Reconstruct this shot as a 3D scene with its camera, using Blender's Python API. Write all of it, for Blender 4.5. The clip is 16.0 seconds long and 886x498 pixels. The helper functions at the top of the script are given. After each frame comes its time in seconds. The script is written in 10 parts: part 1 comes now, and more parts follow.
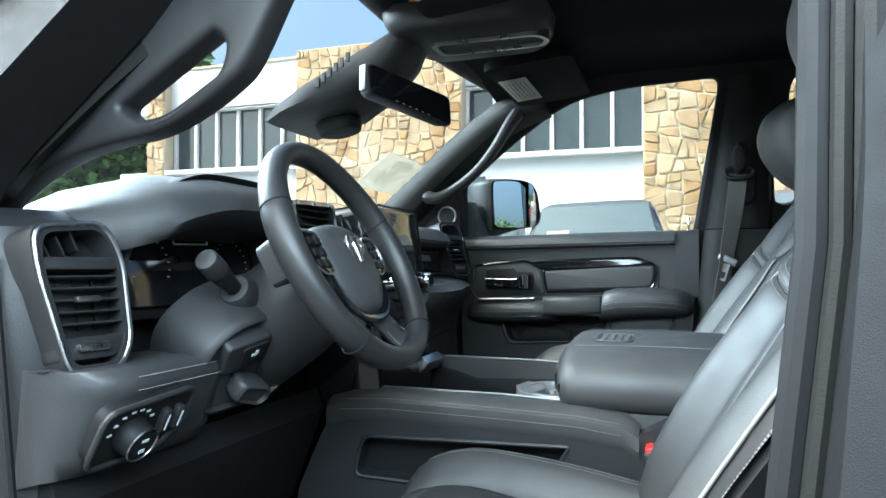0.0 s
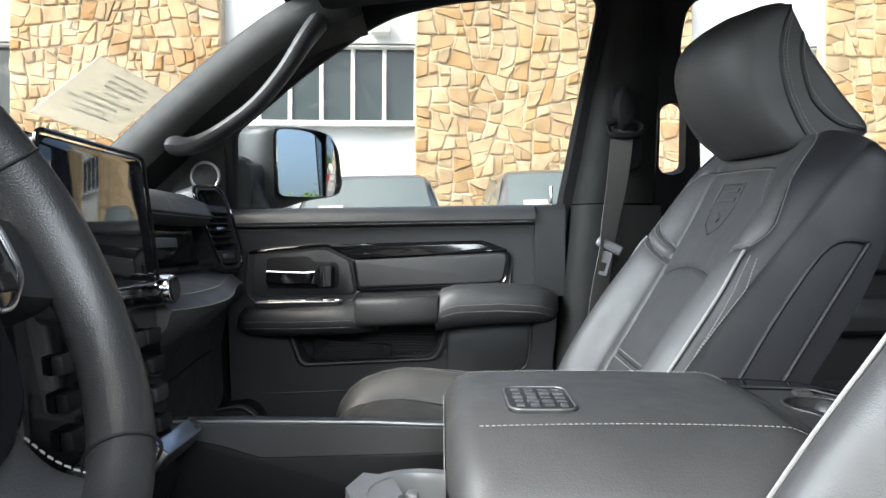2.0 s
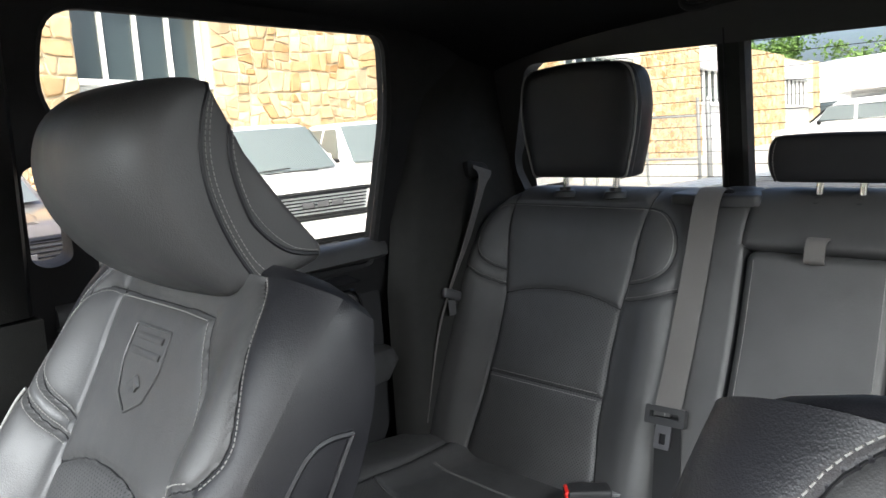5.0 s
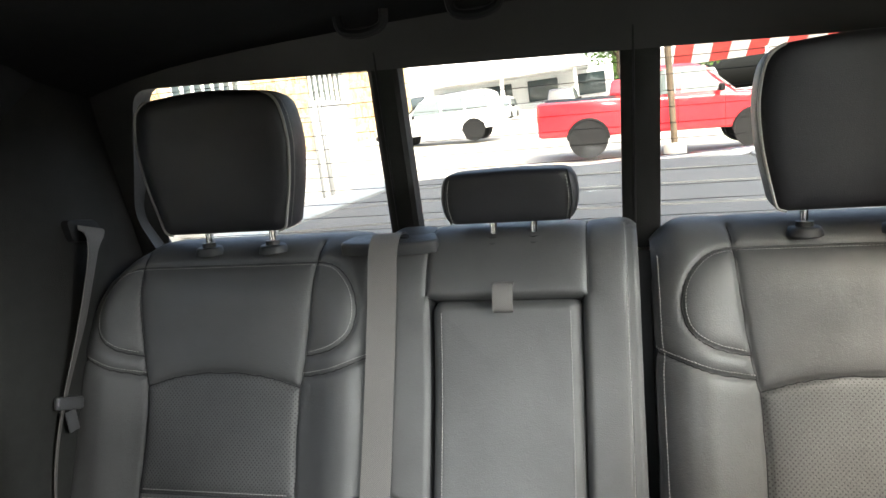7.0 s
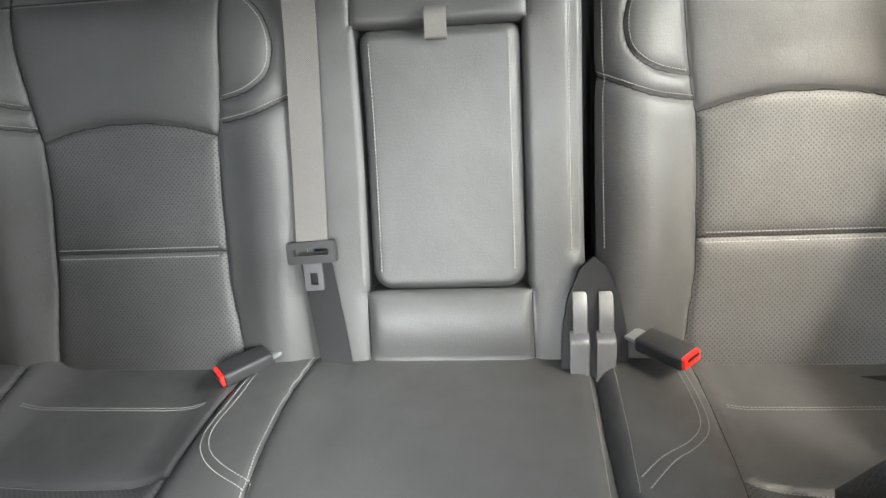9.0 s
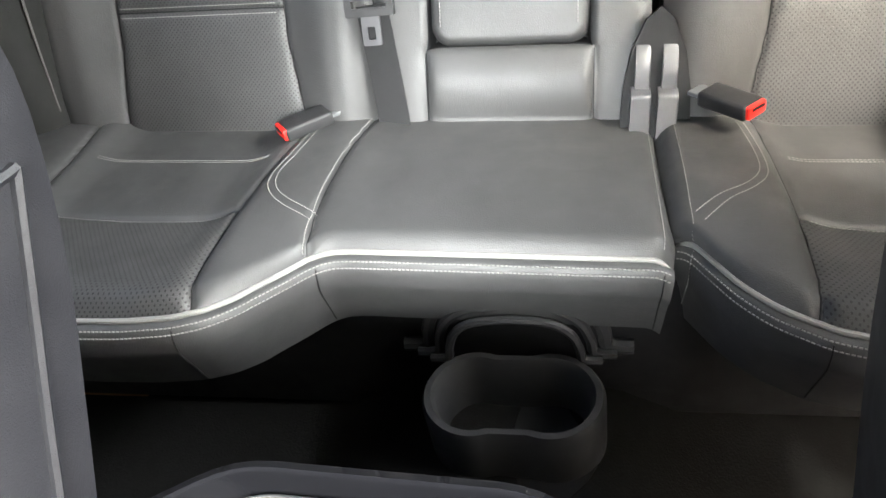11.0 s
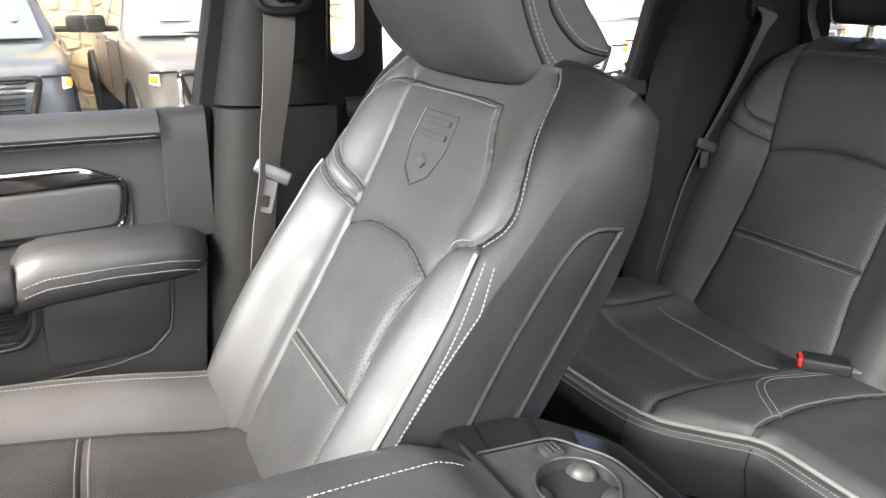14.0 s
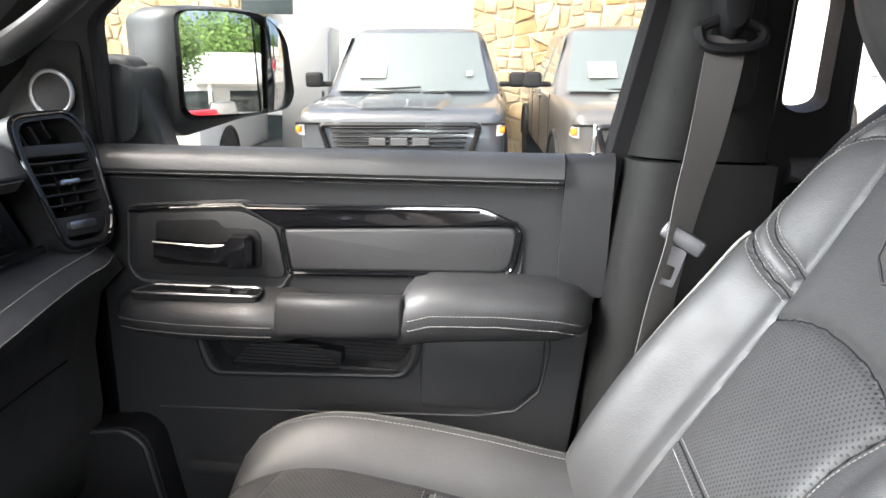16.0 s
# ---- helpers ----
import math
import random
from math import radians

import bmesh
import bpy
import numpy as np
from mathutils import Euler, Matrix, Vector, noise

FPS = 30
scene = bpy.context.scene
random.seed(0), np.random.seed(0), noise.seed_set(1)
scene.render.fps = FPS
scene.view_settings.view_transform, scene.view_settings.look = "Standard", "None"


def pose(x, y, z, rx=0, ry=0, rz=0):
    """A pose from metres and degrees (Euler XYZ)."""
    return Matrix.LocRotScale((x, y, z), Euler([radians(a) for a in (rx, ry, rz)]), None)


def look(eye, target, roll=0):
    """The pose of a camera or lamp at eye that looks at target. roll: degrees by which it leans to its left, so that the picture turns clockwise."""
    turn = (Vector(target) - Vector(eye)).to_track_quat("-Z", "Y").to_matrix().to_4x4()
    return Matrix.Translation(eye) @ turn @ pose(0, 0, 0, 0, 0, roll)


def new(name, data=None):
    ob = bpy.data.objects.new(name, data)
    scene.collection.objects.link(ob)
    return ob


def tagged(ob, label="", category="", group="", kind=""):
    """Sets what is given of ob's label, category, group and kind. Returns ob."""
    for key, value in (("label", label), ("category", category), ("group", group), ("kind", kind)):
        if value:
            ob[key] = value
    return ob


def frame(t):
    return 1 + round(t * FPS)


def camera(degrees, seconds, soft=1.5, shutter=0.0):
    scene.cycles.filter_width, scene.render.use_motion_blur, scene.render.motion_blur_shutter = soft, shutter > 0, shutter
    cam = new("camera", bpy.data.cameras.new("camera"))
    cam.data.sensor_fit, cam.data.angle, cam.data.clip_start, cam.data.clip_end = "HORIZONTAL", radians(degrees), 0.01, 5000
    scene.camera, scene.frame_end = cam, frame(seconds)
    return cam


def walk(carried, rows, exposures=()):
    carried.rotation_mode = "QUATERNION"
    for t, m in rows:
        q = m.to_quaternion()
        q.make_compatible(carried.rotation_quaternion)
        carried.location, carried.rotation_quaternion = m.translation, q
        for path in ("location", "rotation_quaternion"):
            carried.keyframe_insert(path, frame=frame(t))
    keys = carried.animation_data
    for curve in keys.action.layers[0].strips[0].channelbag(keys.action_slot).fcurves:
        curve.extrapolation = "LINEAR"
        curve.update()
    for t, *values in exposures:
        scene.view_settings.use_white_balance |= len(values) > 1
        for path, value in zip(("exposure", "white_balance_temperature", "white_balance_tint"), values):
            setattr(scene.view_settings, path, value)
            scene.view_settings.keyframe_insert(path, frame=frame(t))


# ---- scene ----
cam = camera(64.9, 16.0)
PATH = [
    (0, (0.129, -1.406, 1.485), (-0.527, 0.483, 1.53), 0.1),
    (0.5, (0.045, -1.21, 1.467), (-0.543, 0.701, 1.474), 0.3),
    (1, (-0.009, -1.03, 1.487), (-0.487, 0.912, 1.477), 0.9),
    (1.5, (-0.055, -0.889, 1.486), (-0.327, 1.092, 1.475), 1.0),
    (2, (-0.104, -0.736, 1.508), (-0.098, 1.264, 1.486), 0.3),
    (2.5, (-0.109, -0.667, 1.497), (0.162, 1.313, 1.44), -0.3),
    (3, (-0.109, -0.645, 1.56), (0.403, 1.284, 1.441), -1.4),
    (3.5, (-0.119, -0.66, 1.723), (0.617, 1.191, 1.545), -2.2),
    (4, (-0.09, -0.586, 1.749), (0.871, 1.154, 1.526), -3.0),
    (4.5, (-0.022, -0.475, 1.765), (1.17, 1.114, 1.534), -3.9),
    (5, (0.066, -0.343, 1.758), (1.489, 1.043, 1.532), -4.4),
    (5.2, (0.107, -0.286, 1.75), (1.618, 1.007, 1.536), -4.9),
    (7.5, (0.276, -0.168, 1.855), (2.193, 0.178, 1.402), -7.5),
    (8, (0.285, -0.153, 1.832), (2.157, 0.153, 1.197), -7.4),
    (8.5, (0.293, -0.137, 1.797), (2.103, 0.149, 0.995), -7.8),
    (9, (0.293, -0.123, 1.776), (2.02, 0.156, 0.806), -8.7),
    (9.5, (0.284, -0.115, 1.749), (1.913, 0.166, 0.623), -9.6),
    (10, (0.268, -0.105, 1.72), (1.816, 0.179, 0.486), -10.3),
    (10.2, (0.263, -0.101, 1.712), (1.771, 0.192, 0.432), -10.8),
    (12.5, (0.055, -0.185, 1.636), (1.457, 0.793, 0.597), -5.9),
    (13, (0.024, -0.257, 1.648), (1.307, 1.01, 0.783), -2.2),
    (13.5, (0.0, -0.318, 1.667), (1.11, 1.192, 0.968), -0.4),
    (14, (-0.013, -0.329, 1.692), (0.884, 1.363, 1.115), 0.5),
    (14.5, (-0.028, -0.304, 1.721), (0.63, 1.524, 1.244), 1.5),
    (15, (-0.028, -0.264, 1.713), (0.389, 1.644, 1.284), 2.4),
    (15.5, (-0.011, -0.225, 1.686), (0.154, 1.72, 1.25), 2.3),
    (16, (0.013, -0.169, 1.67), (-0.138, 1.774, 1.224), 2.1),
]
EXPOSURES = [(0.0, 1.65, 5400, -4), (1.0, 1.75, 5900, 2), (3.0, 1.6, 6200, 8), (5.0, 2.05, 6400, 9), (7.5, 2.95, 6700, 6), (9.0, 3.5, 6700, 7), (10.0, 3.95, 6700, 8), (12.5, 3.5, 6800, 10), (13.5, 2.95, 6900, 12), (14.5, 2.65, 6650, 10), (16.0, 2.4, 6500, 11)]
walk(cam, [(t, look(eye, target, roll)) for t, eye, target, roll in PATH], EXPOSURES)

# ---------------------------------------------------------------- light
world = bpy.data.worlds.new("sky")
scene.world = world
world.use_nodes = True
wn = world.node_tree
sky = wn.nodes.new("ShaderNodeTexSky")
sky.sky_type = 'NISHITA'
sky.sun_disc = False
SUN_FROM = Vector((-0.517, -0.404, 0.755)).normalized()
sky.sun_elevation = math.asin(SUN_FROM.z)
sky.sun_rotation = math.atan2(SUN_FROM.x, SUN_FROM.y)
sky.dust_density = 10.0
sky.air_density = 0.8
wn.nodes["Background"].inputs["Strength"].default_value = 0.15
wn.links.new(sky.outputs[0], wn.nodes["Background"].inputs["Color"])
sun_data = bpy.data.lights.new("sun", 'SUN')
sun_data.energy = 0.65
sun_data.angle = radians(4.0)
sun_data.color = (1.0, 0.96, 0.90)
sun = new("sun", sun_data)
sun.matrix_world = look(SUN_FROM * 40, (0, 0, 0))


# area lamp added out of view ahead of the windscreen to brighten the cab
data = bpy.data.lights.new("windscreen_fill", 'AREA')
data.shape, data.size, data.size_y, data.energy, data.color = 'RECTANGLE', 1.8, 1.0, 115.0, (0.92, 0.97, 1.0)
new("windscreen_fill", data).matrix_world = look((-2.15, -0.35, 2.72), (0.60, 0.30, 1.35))
# unseen lamp added beyond the driver's doorway, besides the sky's own light
data = bpy.data.lights.new("doorway_fill", 'AREA')
data.shape, data.size, data.size_y, data.energy, data.color = 'RECTANGLE', 2.4, 0.8, 44.0, (0.94, 0.98, 1.0)
new("doorway_fill", data).matrix_world = look((0.55, -2.05, 2.42), (0.45, 0.30, 1.15))

# ---------------------------------------------------------------- materials
class Mat:
    """A node material with a few short cuts."""

    def __init__(self, name, color=(0.5, 0.5, 0.5), rough=0.5, metal=0.0, spec=0.5):
        self.m = bpy.data.materials.new(name)
        self.m.use_nodes = True
        self.t = self.m.node_tree
        self.p = self.t.nodes["Principled BSDF"]
        self.put("Base Color", (*color, 1))
        self.put("Roughness", rough)
        self.put("Metallic", metal)
        self.put("Specular IOR Level", spec)

    def put(self, key, value):
        self.p.inputs[key].default_value = value

    def node(self, kind, **values):
        n = self.t.nodes.new("ShaderNode" + kind)
        for k, v in values.items():
            n.inputs[k.replace("_", " ")].default_value = v
        return n

    def link(self, a, b):
        self.t.links.new(a, b)

    def coords(self, which="Object"):
        return self.t.nodes.new("ShaderNodeTexCoord").outputs[which]

    def noise(self, scale, detail=4.0, rough=0.55, which="Object", stretch=None):
        n = self.node("TexNoise", Scale=scale, Detail=detail, Roughness=rough)
        src = self.coords(which)
        if stretch:
            mp = self.t.nodes.new("ShaderNodeMapping")
            mp.inputs["Scale"].default_value = stretch
            self.link(src, mp.inputs[0])
            src = mp.outputs[0]
        self.link(src, n.inputs["Vector"])
        return n.outputs[0]

    def voronoi(self, scale, which="Object", feature='F1'):
        n = self.node("TexVoronoi", Scale=scale)
        n.feature = feature
        self.link(self.coords(which), n.inputs["Vector"])
        return n.outputs[0]

    def ramp(self, fac, stops):
        n = self.t.nodes.new("ShaderNodeValToRGB")
        while len(n.color_ramp.elements) < len(stops):
            n.color_ramp.elements.new(0.5)
        for e, (at, c) in zip(n.color_ramp.elements, stops):
            e.position = at
            e.color = (*c, 1) if len(c) == 3 else c
        self.link(fac, n.inputs[0])
        return n.outputs[0]

    def math(self, op, a, b=None):
        n = self.t.nodes.new("ShaderNodeMath")
        n.operation = op
        for i, x in enumerate((a, b)):
            if x is None:
                continue
            if isinstance(x, (int, float)):
                n.inputs[i].default_value = x
            else:
                self.link(x, n.inputs[i])
        return n.outputs[0]

    def mix(self, fac, a, b):
        n = self.t.nodes.new("ShaderNodeMix")
        n.data_type = 'RGBA'
        for key, x in ((0, fac), (6, a), (7, b)):
            if isinstance(x, (tuple, list)):
                n.inputs[key].default_value = (*x, 1) if len(x) == 3 else x
            elif isinstance(x, (int, float)):
                n.inputs[key].default_value = x
            else:
                self.link(x, n.inputs[key])
        return n.outputs[2]

    def bump(self, height, strength=0.3, distance=0.001, after=None):
        n = self.node("Bump", Strength=strength, Distance=distance)
        self.link(height, n.inputs["Height"])
        if after is not None:
            self.link(after, n.inputs["Normal"])
        self.link(n.outputs[0], self.p.inputs["Normal"])
        return n.outputs[0]


def leather_mat(name, base=(0.042, 0.0416, 0.0418), rough=0.50, grain=760.0, perforated=False, crease=0.22):
    k = Mat(name, base, rough, 0.0, 0.45)
    big = k.noise(7.0, 3.0)
    k.link(k.ramp(big, [(0.3, tuple(c * 0.86 for c in base)), (0.7, tuple(c * 1.18 for c in base))]), k.p.inputs["Base Color"])
    k.link(k.ramp(k.noise(24.0, 4.0), [(0.3, (rough - 0.06,) * 3), (0.75, (rough + 0.08,) * 3)]), k.p.inputs["Roughness"])
    crease = k.bump(k.noise(14.0, 4.0, 0.55), crease, 0.006)
    pebble = k.bump(k.voronoi(grain * 0.55), 0.14, 0.0008, crease)
    fine = k.bump(k.voronoi(grain), 0.22, 0.0007, pebble)
    if perforated:
        src = k.t.nodes.new("ShaderNodeUVMap").outputs[0]
        sep = k.t.nodes.new("ShaderNodeSeparateXYZ")
        k.link(src, sep.inputs[0])
        row = k.math('FLOOR', k.math('MULTIPLY', sep.outputs[1], 270.0))
        shift = k.math('MULTIPLY', k.math('MODULO', row, 2.0), 0.5)
        fu = k.math('SUBTRACT', k.math('FRACT', k.math('ADD', k.math('MULTIPLY', sep.outputs[0], 150.0), shift)), 0.5)
        fv = k.math('MULTIPLY', k.math('SUBTRACT', k.math('FRACT', k.math('MULTIPLY', sep.outputs[1], 270.0)), 0.5), 0.555)
        d = k.math('SQRT', k.math('ADD', k.math('MULTIPLY', fu, fu), k.math('MULTIPLY', fv, fv)))
        hole = k.math('LESS_THAN', d, 0.17)
        old = k.p.inputs["Base Color"].links[0].from_socket
        k.link(k.mix(hole, old, (0.006, 0.006, 0.006)), k.p.inputs["Base Color"])
        k.bump(k.math('SUBTRACT', 1.0, hole), 0.5, 0.0012, fine)
    return k.m


def plastic_mat(name, base=(0.022, 0.0225, 0.024), rough=0.5, grain=900.0, strength=0.3, spec=0.4):
    k = Mat(name, base, rough, 0.0, spec)
    k.link(k.ramp(k.noise(5.0, 3.0), [(0.3, tuple(c * 0.9 for c in base)), (0.7, tuple(c * 1.12 for c in base))]), k.p.inputs["Base Color"])
    k.link(k.ramp(k.noise(40.0, 5.0), [(0.3, (rough - 0.05,) * 3), (0.7, (rough + 0.07,) * 3)]), k.p.inputs["Roughness"])
    k.bump(k.voronoi(grain), strength, 0.0006)
    return k.m


def plain_mat(name, color, rough=0.4, metal=0.0, spec=0.5, wear=0.0):
    k = Mat(name, color, rough, metal, spec)
    if wear:
        k.link(k.ramp(k.noise(30.0, 6.0), [(0.35, (max(rough - wear, 0.02),) * 3), (0.7, (rough + wear,) * 3)]), k.p.inputs["Roughness"])
    return k.m


def paint_mat(name, color, rough=0.28):
    k = Mat(name, color, rough)
    k.put("Coat Weight", 0.8)
    k.put("Coat Roughness", 0.06)
    k.link(k.ramp(k.noise(3.0, 4.0), [(0.3, tuple(c * 0.88 for c in color)), (0.7, tuple(min(c * 1.08, 1) for c in color))]), k.p.inputs["Base Color"])
    return k.m


def glass_mat(name, tint=(0.92, 0.95, 0.94), gloss=1.0):
    m = bpy.data.materials.new(name)
    m.use_nodes = True
    t = m.node_tree
    t.nodes.remove(t.nodes["Principled BSDF"])
    clear = t.nodes.new("ShaderNodeBsdfTransparent")
    clear.inputs[0].default_value = (*tint, 1)
    shine = t.nodes.new("ShaderNodeBsdfGlossy")
    shine.inputs["Roughness"].default_value = 0.02
    face = t.nodes.new("ShaderNodeLayerWeight")
    face.inputs[0].default_value = 0.5
    power = t.nodes.new("ShaderNodeMath")
    power.operation = 'POWER'
    power.inputs[1].default_value = 4.5
    amount = t.nodes.new("ShaderNodeMath")
    amount.operation = 'MULTIPLY_ADD'
    amount.inputs[1].default_value = 0.45 * gloss
    amount.inputs[2].default_value = 0.03
    mix = t.nodes.new("ShaderNodeMixShader")
    t.links.new(face.outputs[1], power.inputs[0])
    t.links.new(power.outputs[0], amount.inputs[0])
    t.links.new(amount.outputs[0], mix.inputs[0])
    t.links.new(clear.outputs[0], mix.inputs[1])
    t.links.new(shine.outputs[0], mix.inputs[2])
    t.links.new(mix.outputs[0], t.nodes["Material Output"].inputs[0])
    return m


LEATHER = leather_mat("black leather")
LEATHER_PERF = leather_mat("perforated black leather", rough=0.56, perforated=True)
LEATHER_SIDE = leather_mat("smooth black vinyl", (0.007, 0.007, 0.009), 0.52, 900.0)
LEATHER_RIM = leather_mat("smooth wheel leather", (0.020, 0.020, 0.0205), 0.40, 1100.0, crease=0.05)
LEATHER_DARK = leather_mat("dark trim leather", (0.030, 0.030, 0.031), 0.46, 800.0)
SOFT = plastic_mat("soft black dash skin", (0.017, 0.0173, 0.0185), 0.48, 620.0, 0.4)
PLASTIC = plastic_mat("grained black plastic", (0.020, 0.020, 0.021), 0.48)
DARK = plastic_mat("matt dark plastic", (0.007, 0.007, 0.0077), 0.6, spec=0.25)
GLOSS = plain_mat("gloss black trim", (0.006, 0.006, 0.007), 0.08, wear=0.04)
CHROME = plain_mat("chrome", (0.75, 0.76, 0.77), 0.12, 1.0, wear=0.05)
SATIN = plain_mat("satin metal", (0.42, 0.42, 0.43), 0.32, 1.0, wear=0.06)
STEEL = plain_mat("painted grey steel", (0.21, 0.215, 0.22), 0.4, 0.5, wear=0.1)
THREAD = plain_mat("light grey thread", (0.19, 0.187, 0.178), 0.85)
PIPING = plain_mat("pale piping", (0.21, 0.206, 0.195), 0.6, wear=0.1)
RED = plain_mat("red plastic", (0.62, 0.02, 0.015), 0.35, wear=0.06)
RUBBER = plastic_mat("rubber", (0.008, 0.008, 0.009), 0.62, 300.0, 0.15, 0.25)
GLASS = glass_mat("window glass")
LENS = plain_mat("clear lamp lens", (0.75, 0.77, 0.8), 0.06)
AMBER = plain_mat("amber lens", (0.85, 0.22, 0.02), 0.2)
MIRROR = plain_mat("mirror glass", (0.86, 0.88, 0.88), 0.01, 1.0)
SCREEN = plain_mat("dark screen glass", (0.008, 0.009, 0.011), 0.05, spec=0.7)
GAUGE = plain_mat("pale gauge print", (0.55, 0.58, 0.6), 0.5)
INK = plain_mat("grey ink", (0.25, 0.25, 0.25), 0.8)


def fabric_mat(name, base, scale=700.0):
    k = Mat(name, base, 0.95, spec=0.15)
    k.link(k.ramp(k.noise(60.0, 6.0), [(0.3, tuple(c * 0.8 for c in base)), (0.7, tuple(c * 1.25 for c in base))]), k.p.inputs["Base Color"])
    k.bump(k.noise(scale, 2.0), 0.5, 0.001)
    return k.m


HEADLINER = fabric_mat("black headliner cloth", (0.007, 0.007, 0.0074))
CARPET = fabric_mat("black carpet", (0.006, 0.006, 0.0058), 300.0)


def webbing_mat():
    k = Mat("grey seat belt webbing", (0.13, 0.122, 0.118), 0.7, spec=0.3)
    uv = k.t.nodes.new("ShaderNodeUVMap").outputs[0]
    w = k.node("TexWave", Scale=220.0)
    w.bands_direction = 'DIAGONAL'
    k.link(uv, w.inputs["Vector"])
    k.link(k.mix(w.outputs[1], (0.080, 0.075, 0.072), (0.118, 0.110, 0.106)), k.p.inputs["Base Color"])
    k.bump(w.outputs[1], 0.4, 0.0006)
    return k.m


WEBBING = webbing_mat()


def paper_mat():
    k = Mat("paper", (0.60, 0.58, 0.52), 0.75)
    k.link(k.ramp(k.noise(9.0, 3.0), [(0.3, (0.56, 0.545, 0.48)), (0.7, (0.64, 0.62, 0.56))]), k.p.inputs["Base Color"])
    return k.m


PAPER = paper_mat()
pt = PAPER.node_tree
thin = pt.nodes.new("ShaderNodeBsdfTranslucent")
thin.inputs[0].default_value = (0.55, 0.52, 0.45, 1)
both = pt.nodes.new("ShaderNodeMixShader")
both.inputs[0].default_value = 0.45
pt.links.new(pt.nodes["Principled BSDF"].outputs[0], both.inputs[1])
pt.links.new(thin.outputs[0], both.inputs[2])
pt.links.new(both.outputs[0], pt.nodes["Material Output"].inputs[0])


def stone_mat():
    k = Mat("sandstone", (0.5, 0.36, 0.2), 0.9, spec=0.2)
    rnd = k.math('FRACT', k.math('ADD', k.t.nodes.new("ShaderNodeObjectInfo").outputs["Random"], k.t.nodes.new("ShaderNodeNewGeometry").outputs["Random Per Island"]))
    base = k.ramp(rnd, [(0.0, (0.50, 0.38, 0.23)), (0.18, (0.60, 0.50, 0.34)), (0.34, (0.42, 0.27, 0.13)), (0.5, (0.62, 0.52, 0.37)), (0.64, (0.50, 0.34, 0.17)), (0.8, (0.44, 0.36, 0.25)), (1.0, (0.56, 0.43, 0.26))])
    stain = k.ramp(k.noise(2.2, 6.0, 0.65), [(0.35, (0.62, 0.55, 0.48)), (0.62, (1.05, 1.02, 1.0))])
    n = k.t.nodes.new("ShaderNodeMix")
    n.data_type = 'RGBA'
    n.blend_type = 'MULTIPLY'
    n.inputs[0].default_value = 0.75
    k.link(base, n.inputs[6])
    k.link(stain, n.inputs[7])
    k.link(n.outputs[2], k.p.inputs["Base Color"])
    k.bump(k.noise(9.0, 8.0, 0.7), 0.7, 0.03)
    return k.m


def mottled(name, lo, hi, scale, rough=0.9, bump=0.0, bscale=60.0, dist=0.003):
    k = Mat(name, lo, rough, spec=0.25)
    k.link(k.ramp(k.noise(scale, 7.0, 0.62), [(0.3, lo), (0.7, hi)]), k.p.inputs["Base Color"])
    if bump:
        k.bump(k.noise(bscale, 4.0), bump, dist)
    return k.m


STONE = stone_mat()
MORTAR = mottled("mortar", (0.46, 0.39, 0.28), (0.58, 0.50, 0.37), 3.0, 0.95, 0.4, 40.0, 0.01)
STUCCO = mottled("white painted wall", (0.66, 0.69, 0.71), (0.78, 0.80, 0.81), 0.9, 0.8, 0.2, 30.0, 0.004)
ASPHALT = mottled("worn asphalt", (0.09, 0.088, 0.085), (0.16, 0.155, 0.148), 1.3, 0.9, 0.5, 90.0, 0.004)
CONCRETE = mottled("pale concrete", (0.27, 0.26, 0.24), (0.36, 0.345, 0.32), 0.7, 0.9, 0.3, 50.0, 0.003)
GRASS = mottled("grass", (0.05, 0.10, 0.02), (0.12, 0.19, 0.04), 2.0, 0.95, 0.6, 25.0, 0.05)
LEAF = mottled("leaf", (0.06, 0.12, 0.025), (0.12, 0.20, 0.05), 0.8, 0.6)
BARK = mottled("bark", (0.06, 0.045, 0.03), (0.12, 0.09, 0.065), 6.0, 0.95, 0.8, 30.0, 0.02)
BODY_DARK = paint_mat("dark grey car paint", (0.085, 0.080, 0.078))
BODY_BLUE = paint_mat("black blue car paint", (0.050, 0.056, 0.066))
BODY_WHITE = paint_mat("white car paint", (0.72, 0.72, 0.70))
BODY_RED = paint_mat("red car paint", (0.42, 0.012, 0.022))
BODY_SELF = paint_mat("granite grey car paint", (0.022, 0.018, 0.024))
CARGLASS = plain_mat("tinted car window", (0.10, 0.12, 0.12), 0.04, spec=0.9)
WHITE = mottled("white paint", (0.74, 0.75, 0.75), (0.82, 0.82, 0.81), 4.0, 0.55)
PANE = plain_mat("dark window pane", (0.035, 0.05, 0.055), 0.06, spec=0.8)
FENCE = plain_mat("grey fence steel", (0.30, 0.31, 0.31), 0.5, 0.8)
AWNING_R = mottled("red awning", (0.50, 0.05, 0.05), (0.62, 0.09, 0.08), 2.0, 0.8)
TAN = mottled("tan cardboard", (0.22, 0.12, 0.05), (0.30, 0.17, 0.08), 4.0, 0.9)
BED_VINYL = mottled("grey bed cover vinyl", (0.034, 0.034, 0.036), (0.050, 0.049, 0.050), 6.0, 0.6, 0.2, 300.0, 0.001)
DUSTY = mottled("dusty grey plastic", (0.020, 0.020, 0.021), (0.042, 0.041, 0.040), 60.0, 0.36)
TRIM = plastic_mat("matt black trim", (0.008, 0.008, 0.0074), 0.66, 500.0, 0.4, 0.25)
